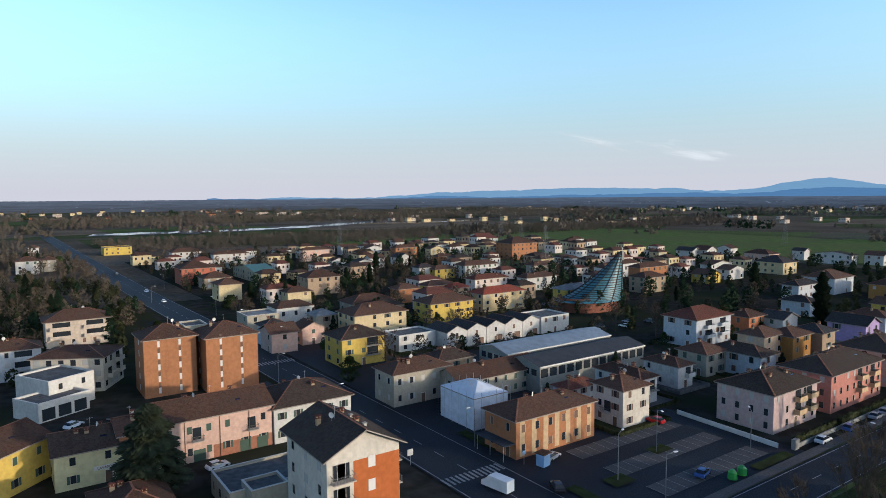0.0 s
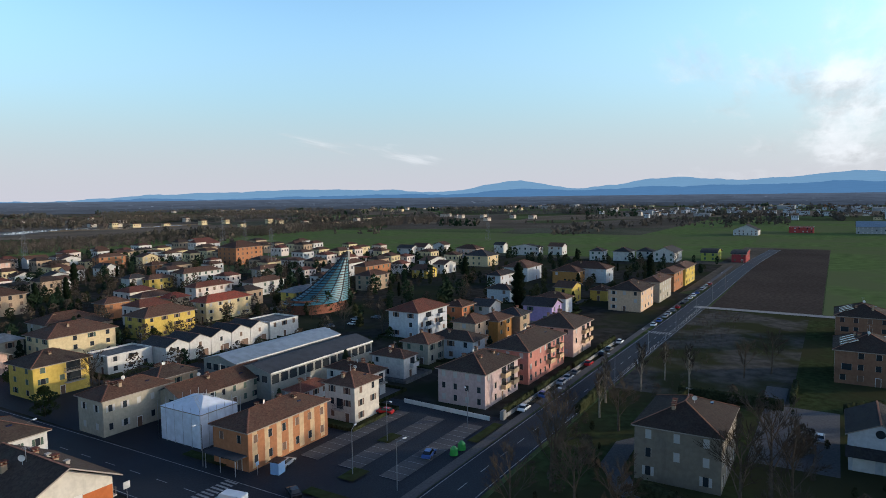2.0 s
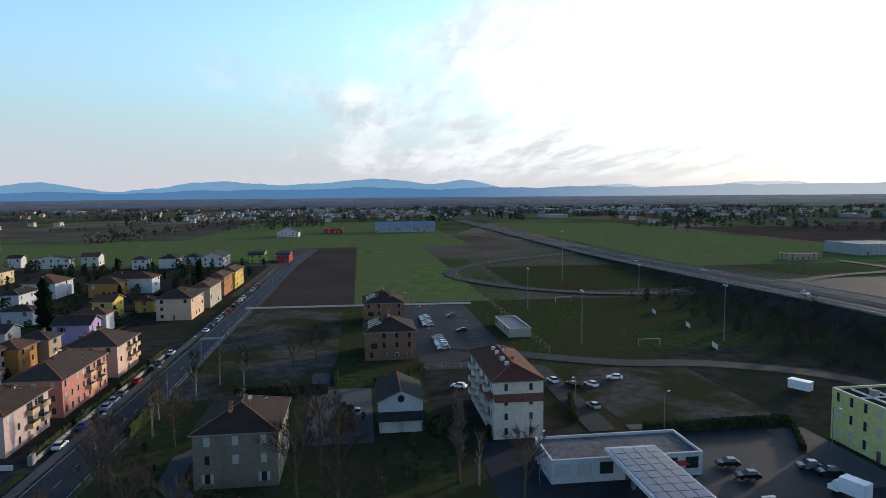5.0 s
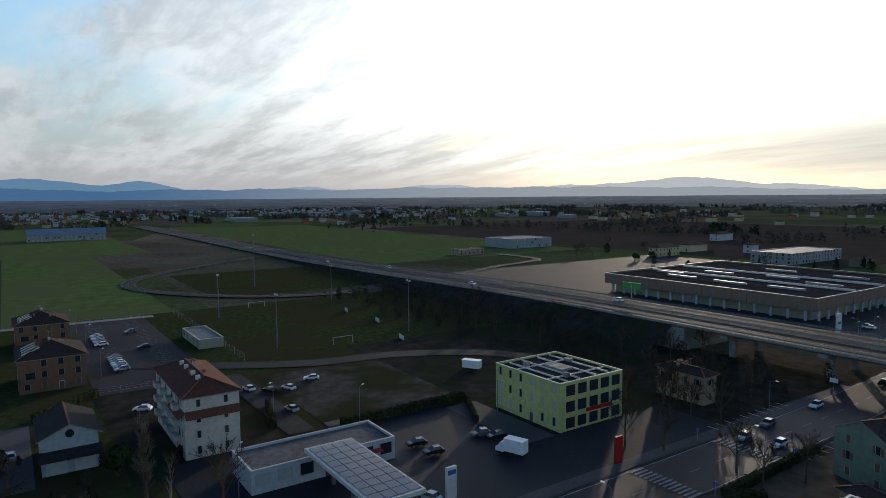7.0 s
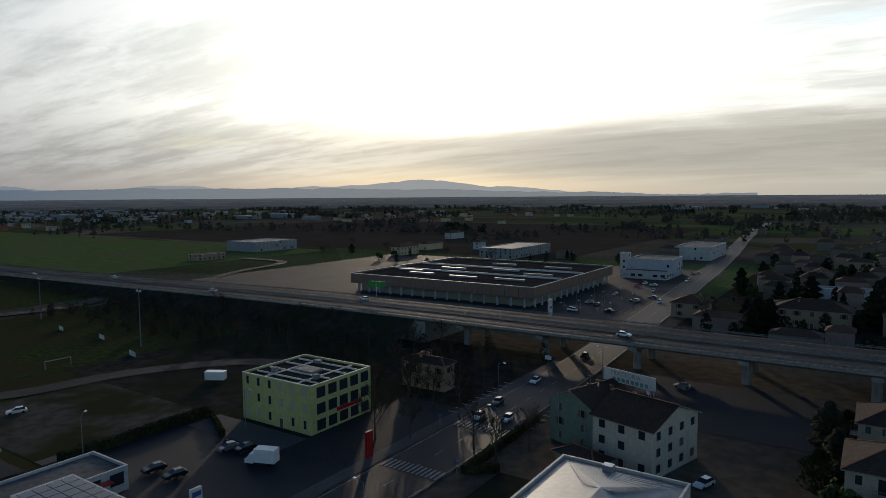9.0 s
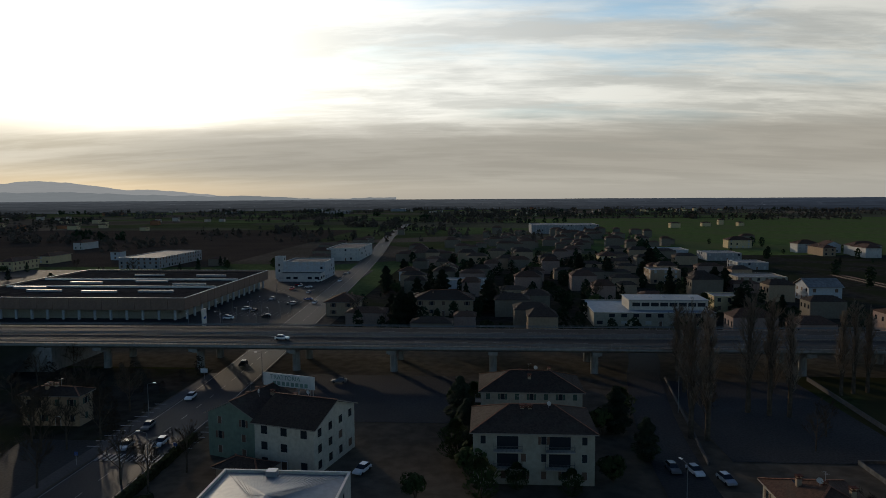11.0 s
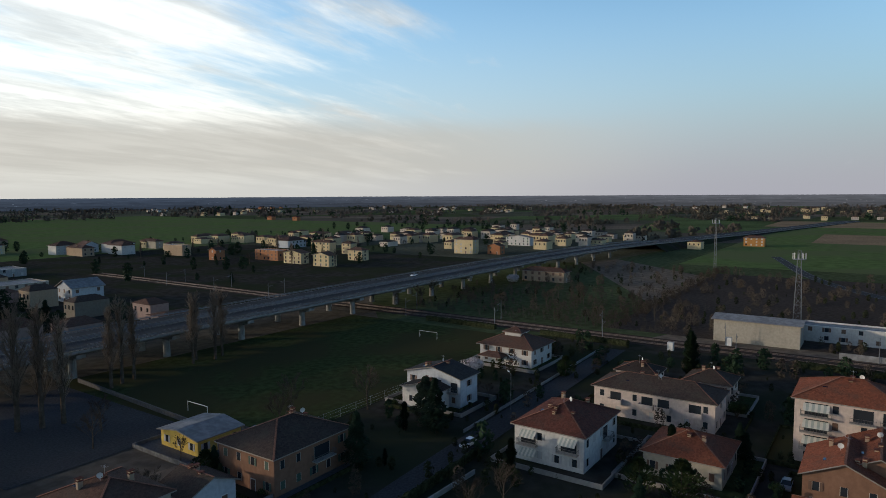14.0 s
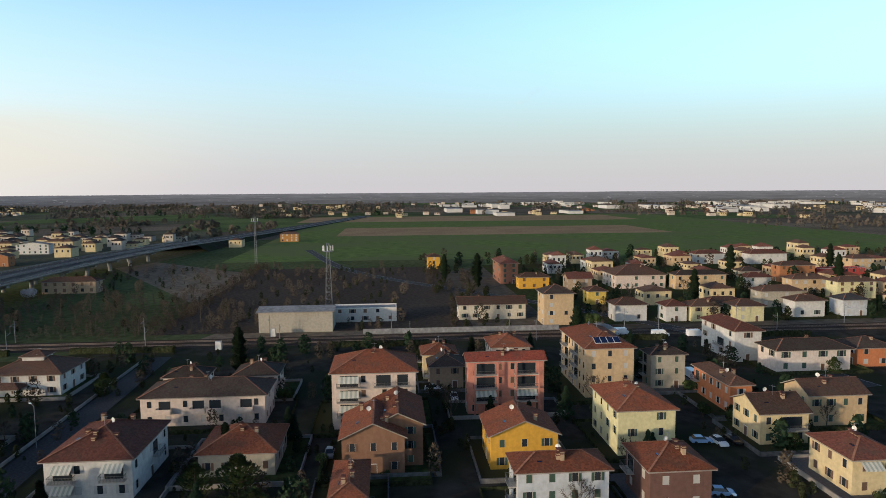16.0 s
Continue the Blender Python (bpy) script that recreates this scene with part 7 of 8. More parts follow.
MIX = ("bare", "bare", "fir", "leafy", "bush", "bush", "cypress")
garden_trees(1, 90, 80, 95, 330, 330, MIX)
garden_trees(2, 60, 120, 320, 330, 520, MIX)
garden_trees(3, 60, -200, -95, -60, 100, MIX, 0.4, 0.8)
garden_trees(4, 55, -420, 20, -225, 290, MIX)
garden_trees(5, 60, -110, -470, 60, -215, ("bare", "fir", "leafy", "cedar"), 0.7, 1.2)
garden_trees(6, 30, 330, 70, 500, 320, MIX)
garden_trees(7, 30, -480, -500, -200, -260, ("bare", "poplar", "fir"), 0.5, 0.9)
for x, y, size in ((4, -128, 0.8), (6, -140, 0.9), (3, -116, 0.7), (-27, -136, 0.85), (-30, -122, 0.7), (34, -238, 1.0), (30, -250, 1.1), (39, -262, 0.9), (28, -300, 0.9), (36, -330, 0.8), (10, -392, 1.1), (-20, -300, 0.8), (-118, -345, 1.1), (-126, -352, 1.0)):
    tree("cedar", x, y, size, 1)
garden_trees(8, 30, 130, -470, 420, -370, ("bare", "fir", "leafy"), 0.6, 1.1)


def wood_stuff(name, label, mat, seed, count, spot, h0, h1, blades=16, tuft=(0.14, 0.32)):
    """A far wood: many small trees of uneven height, each a stem and loose tufts."""
    rng = np.random.default_rng(seed)
    v, f = [], []
    pts = spot(rng, count)
    for x, y in pts:
        h = rng.uniform(h0, h1)
        r = h * rng.uniform(0.25, 0.42)
        n = len(v)
        for k in range(blades):
            a, zz = rng.uniform(0, 6.283), rng.uniform(0.05, 1.0)
            rr = r * math.sqrt(max(0.05, 1 - (2 * zz - 1) ** 2)) * rng.uniform(0.4, 1.0)
            cx, cy, cz = x + rr * math.cos(a), y + rr * math.sin(a), h * zz
            s = h * rng.uniform(*tuft)
            b = a + rng.uniform(-0.9, 0.9) + 1.57
            m = len(v)
            v += [(cx - s * math.cos(b), cy - s * math.sin(b), max(0, cz - s * rng.uniform(0.2, 0.8))), (cx + s * math.cos(b), cy + s * math.sin(b), max(0, cz - s * rng.uniform(0.0, 0.7))), (cx + rng.uniform(-0.4, 0.4) * s, cy + rng.uniform(-0.4, 0.4) * s, cz + s * rng.uniform(0.5, 1.1))]
            f.append((m, m + 1, m + 2))
    ob = new(name, mesh(name, v, f, [mat]))
    return tagged(ob, label, "woods", kind="stuff")


def area(x0, y0, x1, y1):
    return lambda rng, n: [(rng.uniform(x0, x1), rng.uniform(y0, y1)) for _ in range(n)]


def ring_lines(r0, r1, a0=0.0, a1=360.0, per=28):
    """Short hedgerows scattered over a ring, in compass degrees from +y to +x."""
    def make(rng, n):
        out = []
        while len(out) < n:
            a, r = radians(rng.uniform(a0, a1)), r0 + (r1 - r0) * rng.random() ** 0.8
            x, y = r * math.sin(a), r * math.cos(a)
            d = rng.choice([0.0, 1.5708]) + rng.uniform(-0.25, 0.25)
            L = rng.uniform(60, 380)
            for _ in range(per):
                t = rng.uniform(-L / 2, L / 2)
                px_, py_ = x + t * math.cos(d) + rng.normal(0, 3), y + t * math.sin(d) + rng.normal(0, 3)
                if not (-1350 < px_ < -450 and -150 < py_ < 480) and not (400 < px_ < 1250 and -420 < py_ < 60) and not (-880 < px_ < -160 and -1350 < py_ < -600):
                    out.append((px_, py_))
        return out[:n]
    return make


wood_stuff("river_woods", "bare brown riverside woods", "woods", 71, 3800, area(90, 640, 1150, 800), 3.5, 8, 40, (0.05, 0.13))
wood_stuff("river_woods", "bare brown riverside woods", "woods", 69, 3800, area(60, 1200, 1500, 1650), 6, 12, 22, (0.06, 0.16))
wood_stuff("river_woods", "bare brown riverside woods", "woods_hazed", 70, 3600, ring_lines(1400, 2630, -20, 75, 120), 6, 13, 12, (0.09, 0.2))
wood_stuff("river_woods", "bare brown riverside woods", "woods", 72, 2600, area(-500, 520, 30, 1800), 5, 11, 26, (0.06, 0.14))
wood_stuff("hedgerow", "distant bare hedgerows between fields", "woods", 73, 5600, ring_lines(700, 2630), 5, 12, 10)
wood_stuff("hedgerow", "distant bare hedgerows between fields", "woods", 91, 4200, ring_lines(800, 2630, 80, 260, 40), 5, 12, 10)
wood_stuff("hedgerow", "distant bare hedgerows between fields", "woods", 92, 2600, ring_lines(560, 2600, 240, 330, 40), 4, 10, 10)
wood_stuff("hedgerow", "distant dark evergreen tree groups", "needle", 74, 1000, ring_lines(520, 2630, per=14), 6, 13, 14)
wood_stuff("far_woods", "far haze-paled woods along the plain", "woods_hazed", 75, 5600, ring_lines(1500, 2630, per=60), 6, 13, 12, (0.09, 0.2))
wood_stuff("scrub", "brown scrub along the railway", "twig", 76, 500, area(-300, -175, -226, -60), 1.0, 3.2, 110, (0.022, 0.065))
wood_stuff("scrub", "brown scrub on the road bank", "twig", 77, 700, area(140, -183, 420, -166), 1.0, 3.5, 110, (0.022, 0.065))
wood_stuff("scrub", "brown weeds on the waste ground", "twig", 78, 300, area(165, 30, 290, 47), 0.5, 1.6, 110, (0.022, 0.065))
wood_stuff("scrub", "brown bushes along the railway field", "twig", 79, 260, area(-440, -90, -240, -80), 1.0, 4.0, 110, (0.022, 0.065))

def between(x0, y0, x1, y1):
    def make(rng, n):
        out = []
        for _ in range(n * 6):
            x, y = rng.uniform(x0, x1), rng.uniform(y0, y1)
            if len(out) < n and clear(x, y, 1.5) and abs(x - 66) > 9 and not (46 < y < 62):
                out.append((x, y))
        return out
    return make


# ---- far houses and works ----
def far_houses(name, label, seed, count, spot, wall, roof, big=False):
    rng = np.random.default_rng(seed)
    s = Shape()
    for x, y in spot(rng, count):
        w, d, h = (rng.uniform(25, 90), rng.uniform(18, 50), rng.uniform(6, 11)) if big else (rng.uniform(8, 16), rng.uniform(8, 13), rng.uniform(4.5, 8.5))
        z = h * (1.03 if big else 1.3)
        s.box(x - w / 2, y - d / 2, 0, x + w / 2, y + d / 2, h, 0)
        a, b, c, e = (x - w / 2 - 0.4, y - d / 2 - 0.4, h), (x + w / 2 + 0.4, y - d / 2 - 0.4, h), (x + w / 2 + 0.4, y + d / 2 + 0.4, h), (x - w / 2 - 0.4, y + d / 2 + 0.4, h)
        m0, m1 = (x - w / 4, y, z), (x + w / 4, y, z)
        for q in ((a, b, m1, m0), (c, e, m0, m1), (b, c, m1), (e, a, m0)):
            s.face(q, 1)
        if not big:
            for i in range(3):
                u = x - w / 2 + w * (i + 0.5) / 3
                s.box(u - 0.6, y - d / 2 - 0.05, h * 0.55, u + 0.6, y - d / 2 + 0.1, h * 0.8, 2)
                v_ = y - d / 2 + d * (i + 0.5) / 3
                s.box(x - w / 2 - 0.05, v_ - 0.6, h * 0.55, x - w / 2 + 0.1, v_ + 0.6, h * 0.8, 2)
                s.box(x + w / 2 - 0.1, v_ - 0.6, h * 0.55, x + w / 2 + 0.05, v_ + 0.6, h * 0.8, 2)
    ob = new(name, s.done(name, ["plaster_" + wall, "roof_" + roof, "glass"]))
    return tagged(ob, label, "houses", kind="stuff")


def sector(r0, r1, a0, a1, clump=5, spread=60):
    def make(rng, n):
        out = []
        while len(out) < n:
            a, r = radians(rng.uniform(a0, a1)), rng.uniform(r0, r1)
            for _ in range(clump):
                x, y = r * math.sin(a) + rng.normal(0, spread), r * math.cos(a) + rng.normal(0, spread)
                if abs(x - 90) > 25 or abs(y) > 900:
                    out.append((x, y))
        return out[:n]
    return make


far_houses("far_houses", "scattered far white farmhouses on the plain", 81, 300, sector(1250, 2630, 0, 360, 4), "white_brown", "brown")
far_houses("far_houses", "scattered far cream farmhouses on the plain", 82, 200, sector(1150, 2630, 0, 360, 4), "cream_yellow", "brown")
far_houses("far_houses", "scattered far orange farmhouses on the plain", 83, 70, sector(1250, 2600, 0, 360, 3), "orange", "redbrown")
far_houses("far_town", "far pale town at the foot of the hills", 84, 260, sector(1500, 2550, 78, 128, 9, 110), "white_cool", "brown")
far_houses("far_works", "far white works halls on the plain", 85, 64, sector(1450, 2550, 277, 303, 4, 110), "white", "grey", True)
far_houses("far_works", "far grey works halls on the plain", 86, 24, sector(1300, 2600, 60, 180, 3, 120), "grey_shed", "grey", True)
def town(x0, y0, x1, y1, margin=5.0):
    """Spots between the houses that already stand."""
    def make(rng, n):
        out = []
        for _ in range(n * 12):
            x, y = rng.uniform(x0, x1), rng.uniform(y0, y1)
            if len(out) < n and clear(x, y, 10.0) and abs(x - 65) > 16 and not (42 < y < 74) and all(abs(x - a) > 17 or abs(y - b) > 15 for a, b in out):
                out.append((x, y))
        return out
    return make


for k, (wall, roof) in enumerate((("white", "brown"), ("cream_yellow", "brown"), ("pink_white", "redbrown"), ("tan", "darkbrown"))):
    spots = town(90, 225, 470, 560)(np.random.default_rng(190 + k), 26)
    PLOTS.extend((x - 6, y - 6, 12, 12) for x, y in spots)
    far_houses("town_houses", "closely set two-storey houses of the town", 190 + k, 26, lambda rng, n, s=spots: s, wall, roof)
for k, (wall, roof) in enumerate((("white", "redbrown"), ("cream_yellow", "brown"), ("tan_warm", "redbrown"))):
    spots = town(-480, 80, -225, 420)(np.random.default_rng(290 + k), 22)
    PLOTS.extend((x - 6, y - 6, 12, 12) for x, y in spots)
    far_houses("town_houses", "closely set two-storey houses beyond the railway", 290 + k, 22, lambda rng, n, s=spots: s, wall, roof)
for k, (wall, roof) in enumerate((("stone", "darkbrown"), ("brickgrey", "brown"), ("tan", "darkbrown"))):
    spots = town(-150, -560, 60, -225)(np.random.default_rng(390 + k), 24)
    PLOTS.extend((x - 6, y - 6, 12, 12) for x, y in spots)
    far_houses("suburb_houses", "closely set low houses beyond the viaduct", 390 + k, 24, lambda rng, n, s=spots: s, wall, roof)
far_houses("far_suburb", "far low suburb beyond the viaduct", 87, 90, sector(480, 900, 172, 192, 8, 60), "stone", "brown")
far_houses("far_suburb", "far low suburb beyond the viaduct", 88, 70, sector(620, 820, 214, 252, 8, 45), "cream_yellow", "brown")
far_houses("far_suburb", "far low suburb beyond the viaduct", 89, 50, sector(620, 860, 222, 256, 8, 45), "white_brown", "darkbrown")

for k, (mat, count, box, hmin, hmax) in enumerate((("twig", 330, (85, 150, 340, 560), 4, 9), ("needle", 120, (85, 150, 340, 560), 4, 10), ("twig", 170, (-45, 255, 54, 640), 4, 11), ("needle", 60, (-45, 255, 54, 640), 3, 8), ("twig", 200, (-425, -185, -230, 10), 1.5, 6), ("hedge", 160, (-425, -185, -230, 10), 1.0, 3.5), ("needle", 60, (340, 70, 490, 330), 4, 9), ("hedge", 340, (85, 95, 340, 560), 1.5, 6), ("hedge", 140, (340, 70, 480, 330), 1.5, 6), ("hedge", 380, (-205, -95, -60, 105), 0.8, 3.2), ("needle", 70, (-205, -95, -60, 105), 2.5, 7.0), ("twig", 90, (-205, -95, -60, 105), 2, 6), ("hedge", 420, (-480, 20, -228, 400), 1.5, 6), ("needle", 90, (-480, 20, -228, 400), 3, 9), ("twig", 160, (-480, 20, -228, 400), 3, 8), ("needle", 240, (-130, -540, 60, -215), 2, 9), ("hedge", 200, (-20, 205, 52, 430), 2, 7), ("twig", 160, (80, -182, 300, -130), 2, 6), ("needle", 160, (-900, -700, -200, -300), 3, 10), ("hedge", 40, (84, -14, 165, 46), 0.8, 2.0), ("twig", 40, (84, -14, 165, 46), 2.0, 6.0))):
    wood_stuff("garden_shrubs", "mixed shrubs and small trees between houses", mat, 600 + k, count, between(*box), hmin, hmax, 150 if mat != "twig" else 190, (0.05, 0.11) if mat != "twig" else (0.025, 0.07))

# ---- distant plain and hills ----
def haze_glow(name, cool, sunward, west, specks=0.0, vary=0.2):
    """Far land with haze painted as glow: cool away from sun, pale towards it."""
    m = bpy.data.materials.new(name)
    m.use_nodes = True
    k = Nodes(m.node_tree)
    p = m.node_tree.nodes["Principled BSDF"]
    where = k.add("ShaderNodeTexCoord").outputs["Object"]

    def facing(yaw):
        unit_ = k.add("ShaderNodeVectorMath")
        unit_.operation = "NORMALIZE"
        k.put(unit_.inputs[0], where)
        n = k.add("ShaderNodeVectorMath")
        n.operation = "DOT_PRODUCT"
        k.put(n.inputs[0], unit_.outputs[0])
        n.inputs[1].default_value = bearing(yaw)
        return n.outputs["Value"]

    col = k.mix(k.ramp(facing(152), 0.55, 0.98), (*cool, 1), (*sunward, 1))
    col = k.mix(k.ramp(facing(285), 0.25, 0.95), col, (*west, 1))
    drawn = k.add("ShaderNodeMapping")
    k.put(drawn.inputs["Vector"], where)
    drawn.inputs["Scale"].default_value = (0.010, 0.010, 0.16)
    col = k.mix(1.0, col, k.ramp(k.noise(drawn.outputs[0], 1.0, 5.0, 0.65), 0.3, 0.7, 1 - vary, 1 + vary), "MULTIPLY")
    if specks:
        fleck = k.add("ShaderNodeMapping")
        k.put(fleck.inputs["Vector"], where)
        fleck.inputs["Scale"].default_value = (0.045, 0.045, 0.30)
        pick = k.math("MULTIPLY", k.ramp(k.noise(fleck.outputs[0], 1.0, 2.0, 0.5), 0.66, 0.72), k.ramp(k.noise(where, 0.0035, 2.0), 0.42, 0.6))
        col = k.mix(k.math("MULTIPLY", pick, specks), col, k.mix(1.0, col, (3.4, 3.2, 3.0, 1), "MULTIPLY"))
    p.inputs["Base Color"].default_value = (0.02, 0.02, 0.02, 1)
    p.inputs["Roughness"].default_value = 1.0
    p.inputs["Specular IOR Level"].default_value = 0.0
    # emission, not real air, carries the haze colour
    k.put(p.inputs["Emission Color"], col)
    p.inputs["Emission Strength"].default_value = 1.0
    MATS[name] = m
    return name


def far_ridge(name, r, tops, mat, seed, a0, a1, label, rough=6.0, fine=0.0):
    """A far skyline, too far to shift; its haze is painted in the material."""
    n = int((a1 - a0) * 8)
    v, f = [], []
    for i in range(n + 1):
        a = a0 + (a1 - a0) * i / n
        q = radians(a)
        h = tops(a) + rough * (noise.noise(Vector((a * 0.16, seed, 0))) + 0.5 * noise.noise(Vector((a * 0.45, seed, 3))) + 0.25 * noise.noise(Vector((a * 1.5, seed, 6))))
        h += fine * noise.noise(Vector((a * 6.0, seed, 9)))
        v += [(r * math.sin(q), r * math.cos(q), -5.0), (r * math.sin(q), r * math.cos(q), max(1.0, h))]
    for i in range(n):
        f.append((2 * i, 2 * i + 2, 2 * i + 3, 2 * i + 1))
    return tagged(new(name, mesh(name, v, f, [mat])), label, "backdrop", kind="structure")


def bell(a, c, w):
    return math.exp(-((a - c) / w) ** 2)


PEAKS = [(40, 9, 60), (52, 8, 62), (65, 5, 120), (78, 6, 150), (91, 6.5, 165), (99.5, 3.5, 120), (111, 5, 100), (124, 7, 105), (137, 6, 90), (145, 5, 125), (153, 7, 60)]


def high_ridge(a):
    return 40 + sum(0.8 * h * bell(a, c, w) for c, w, h in PEAKS)


def low_ridge(a):
    return 38 + 62 * bell(a, 88, 34) + 58 * bell(a, 135, 26)


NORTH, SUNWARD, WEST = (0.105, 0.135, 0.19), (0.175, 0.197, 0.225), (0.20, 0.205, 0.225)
# distance haze set by hand: nearer rings get a darker glow
for step, (r_, top, haze_level, specks) in enumerate(((2660, 15, 0.55, 0.7), (3300, 21, 0.72, 0.9), (4050, 28, 0.86, 0.6), (4750, 36, 1.0, 0.0))):
    haze_mat = haze_glow("far_plain", *[tuple(c * haze_level for c in rgb) for rgb in (NORTH, SUNWARD, WEST)], specks)
    far_ridge("backdrop_plain", r_, lambda a, t=top: t, haze_mat, 5 + step, 0, 360, "hazy far woods and roofs of the plain", 2.0, 3.5 - step * 0.6)
far_ridge("backdrop_hills", 4800, low_ridge, haze_glow("far_hills", (0.115, 0.26, 0.48), (0.60, 0.65, 0.68), (0.3, 0.3, 0.3), vary=0.04), 9, 15, 172, "hazy blue hills", 18, 2)
far_ridge("backdrop_mountains", 4830, high_ridge, haze_glow("far_mountains", (0.23, 0.42, 0.63), (0.92, 0.94, 0.94), (0.3, 0.3, 0.3), vary=0.03), 14, 18, 172, "hazy pale blue mountains", 20, 2)

# ---- vehicles ----
def car_meshes():
    side = [(-2.1, 0.32), (-2.12, 0.72), (-1.95, 0.92), (-1.55, 0.98), (0.75, 0.95), (1.75, 0.82), (2.08, 0.62), (2.1, 0.32)]
    n = len(side)
    v = [(x, y * (0.86 if 0.4 < z else 0.84), z) for y in (-1, 1) for x, z in side]
    f = [tuple(range(n - 1, -1, -1)), tuple(range(n, 2 * n))] + [(i, (i + 1) % n, n + (i + 1) % n, n + i) for i in range(n)]
    cab = [(-1.75, 0.96, 0.80), (-1.35, 1.42, 0.62), (0.15, 1.45, 0.62), (0.95, 0.94, 0.80)]
    cv = [(x, y * w, z) for y in (-1, 1) for x, z, w in cab]
    cf = [(3, 2, 1, 0), (4, 5, 6, 7), (0, 1, 5, 4), (1, 2, 6, 5), (2, 3, 7, 6)]
    top = Shape().box(-1.33, -0.60, 1.41, 0.14, 0.60, 1.475)
    wheel = Shape().tube((0, -0.11, 0), (0, 0.11, 0), 0.31, sides=12)
    rim = Shape().tube((0, -0.12, 0), (0, 0.12, 0), 0.19, sides=8)
    return (v, f), (cv, cf), top, wheel.done("wheel", ["rubber"]), rim.done("rim", ["steel"])


CAR = car_meshes()


def car(x, y, rot, colour, z=0.16, size=1.0):
    word = dict(skyblue="light blue").get(colour, colour)
    root = empty("car", x, y, z, rot)
    root.scale = (size, 1.0, 1.0 if size < 1.1 else 1.12)
    tagged(root, f"parked {word} hatchback car on asphalt", "car", "parked cars")
    part("body", unit(("car", colour), lambda: mesh("body", *CAR[0], ["paint_" + colour])), root)
    part("cabin_glass", unit("cabin", lambda: mesh("cabin_glass", *CAR[1], ["glass"])), root)
    part("car_roof", unit(("car_roof", colour), lambda: CAR[2].done("car_roof", ["paint_" + colour])), root)
    for wx in (-1.3, 1.3):
        for wy in (-0.78, 0.78):
            part("wheel", CAR[3], root, wx, wy, 0.31)
    return root


def van(x, y, rot, z=0.16, box=False):
    root = empty("van", x, y, z, rot)
    tagged(root, "white box truck on asphalt" if box else "white delivery van on asphalt", "van", "parked vans")
    if box:
        part("box_body", Shape().box(-3.0, -1.1, 0.7, 1.2, 1.1, 3.2).done("box_body", ["paint_white"]), root)
    n = [(-2.8, 0.4), (-2.8, 2.4), (1.3, 2.45), (2.1, 1.5), (2.9, 1.2), (3.0, 0.4)] if not box else [(1.3, 0.4), (1.3, 2.3), (2.0, 2.3), (2.6, 1.4), (3.1, 1.2), (3.1, 0.4)]
    k = len(n)
    v = [(a, s * 0.98, b) for s in (-1, 1) for a, b in n]
    f = [tuple(range(k - 1, -1, -1)), tuple(range(k, 2 * k))] + [(i, (i + 1) % k, k + (i + 1) % k, k + i) for i in range(k)]
    part("body", mesh("body", v, f, ["paint_white"]), root)
    part("windscreen", Shape().face([(1.42 if not box else 2.06, -0.85, 2.32 if not box else 2.2), (2.1 if not box else 2.62, -0.9, 1.55 if not box else 1.45), (2.1 if not box else 2.62, 0.9, 1.55 if not box else 1.45), (1.42 if not box else 2.06, 0.85, 2.32 if not box else 2.2)]).done("windscreen", ["glass"]), root, 0.03, 0, 0.03)
    for wx in (-1.8, 2.0):
        for wy in (-0.85, 0.85):
            part("wheel", CAR[3], root, wx, wy, 0.31)
    return root


van(68.6, 82.5, 100)
van(93.7, -78.8, 20, box=True)
van(-211.3, 79.9 - 2, 90, 0.1, True)
van(-214.4 + 4, 90.8, 90, 0.1)
van(-209.5, 102.7, 90, 0.1)
for x, y, rot, colour in ((12.8, 159.9, 40, "white"), (18.3, 151.7, 40, "grey"), (32.3, 119.6, 10, "white"), (117.5, 87.6, 100, "red"), (85.2, 86.5, 15, "silver"), (101.8, 65.5, 15, "blue"), (76.8, 76.6, 60, "black"),
                          (147.1, 1.5, 0, "silver"), (163.3, -24.5, 60, "white"), (164.8, -50.1, 10, "white"), (160.3, -53.9, 20, "black"), (159.7, -58.9, 20, "white"), (164.6, -67.2, 70, "white"), (143.0, -53.3, 10, "silver"),
                          (108.0, -66.0, 80, "black"), (102.5, -66.5, 80, "black"), (87.0, -55.5, 20, "silver"), (104.9, -79.8, 80, "grey"), (101.9, -81.5, 80, "black"), (73.8, -133.4, 95, "grey"), (74.0, -154.3, 95, "white"),
                          (22.8, -113.6, 70, "white"), (-37.3, -116.1, 100, "white"), (-41.6, -112.8, 100, "silver"), (-33.6, -117.1, 95, "grey"), (72.4, -122.2, 95, "silver"), (66.3, -124.4, 92, "white"), (72.9, -186.6, 95, "black"),
                          (-106.2, -66.7, 0, "white"), (-159.1, 10.1, 80, "white"), (-151.7, 14.7, 0, "white"), (-120.1, -12.0, 0, "grey"), (-119.6, 60.5, 85, "skyblue"), (-118.5, 63.6, 5, "white"), (-119.0, 66.8, 5, "black"), (-98.0, 53.3, 80, "skyblue"),
                          (-156.7, 71.4, 70, "white"), (-128, -52, 0, "grey"), (140, -121, 30, "silver"), (40, -170, 0, "grey")):
    car(x, y, rot, colour)
PAINTS = ("white", "silver", "grey", "black", "white", "blue", "silver", "red", "grey")
for i, x in enumerate((135.3, 147, 159.5, 164.3, 170, 181, 194, 201, 213, 247, 256, 266, 272, 281, 290, 301, 309, 318, 327, 336, 349, 355, 362, 371)):
    car(x, 60.6 if x < 230 else 57.6, 2, PAINTS[(i * 5) % 9])
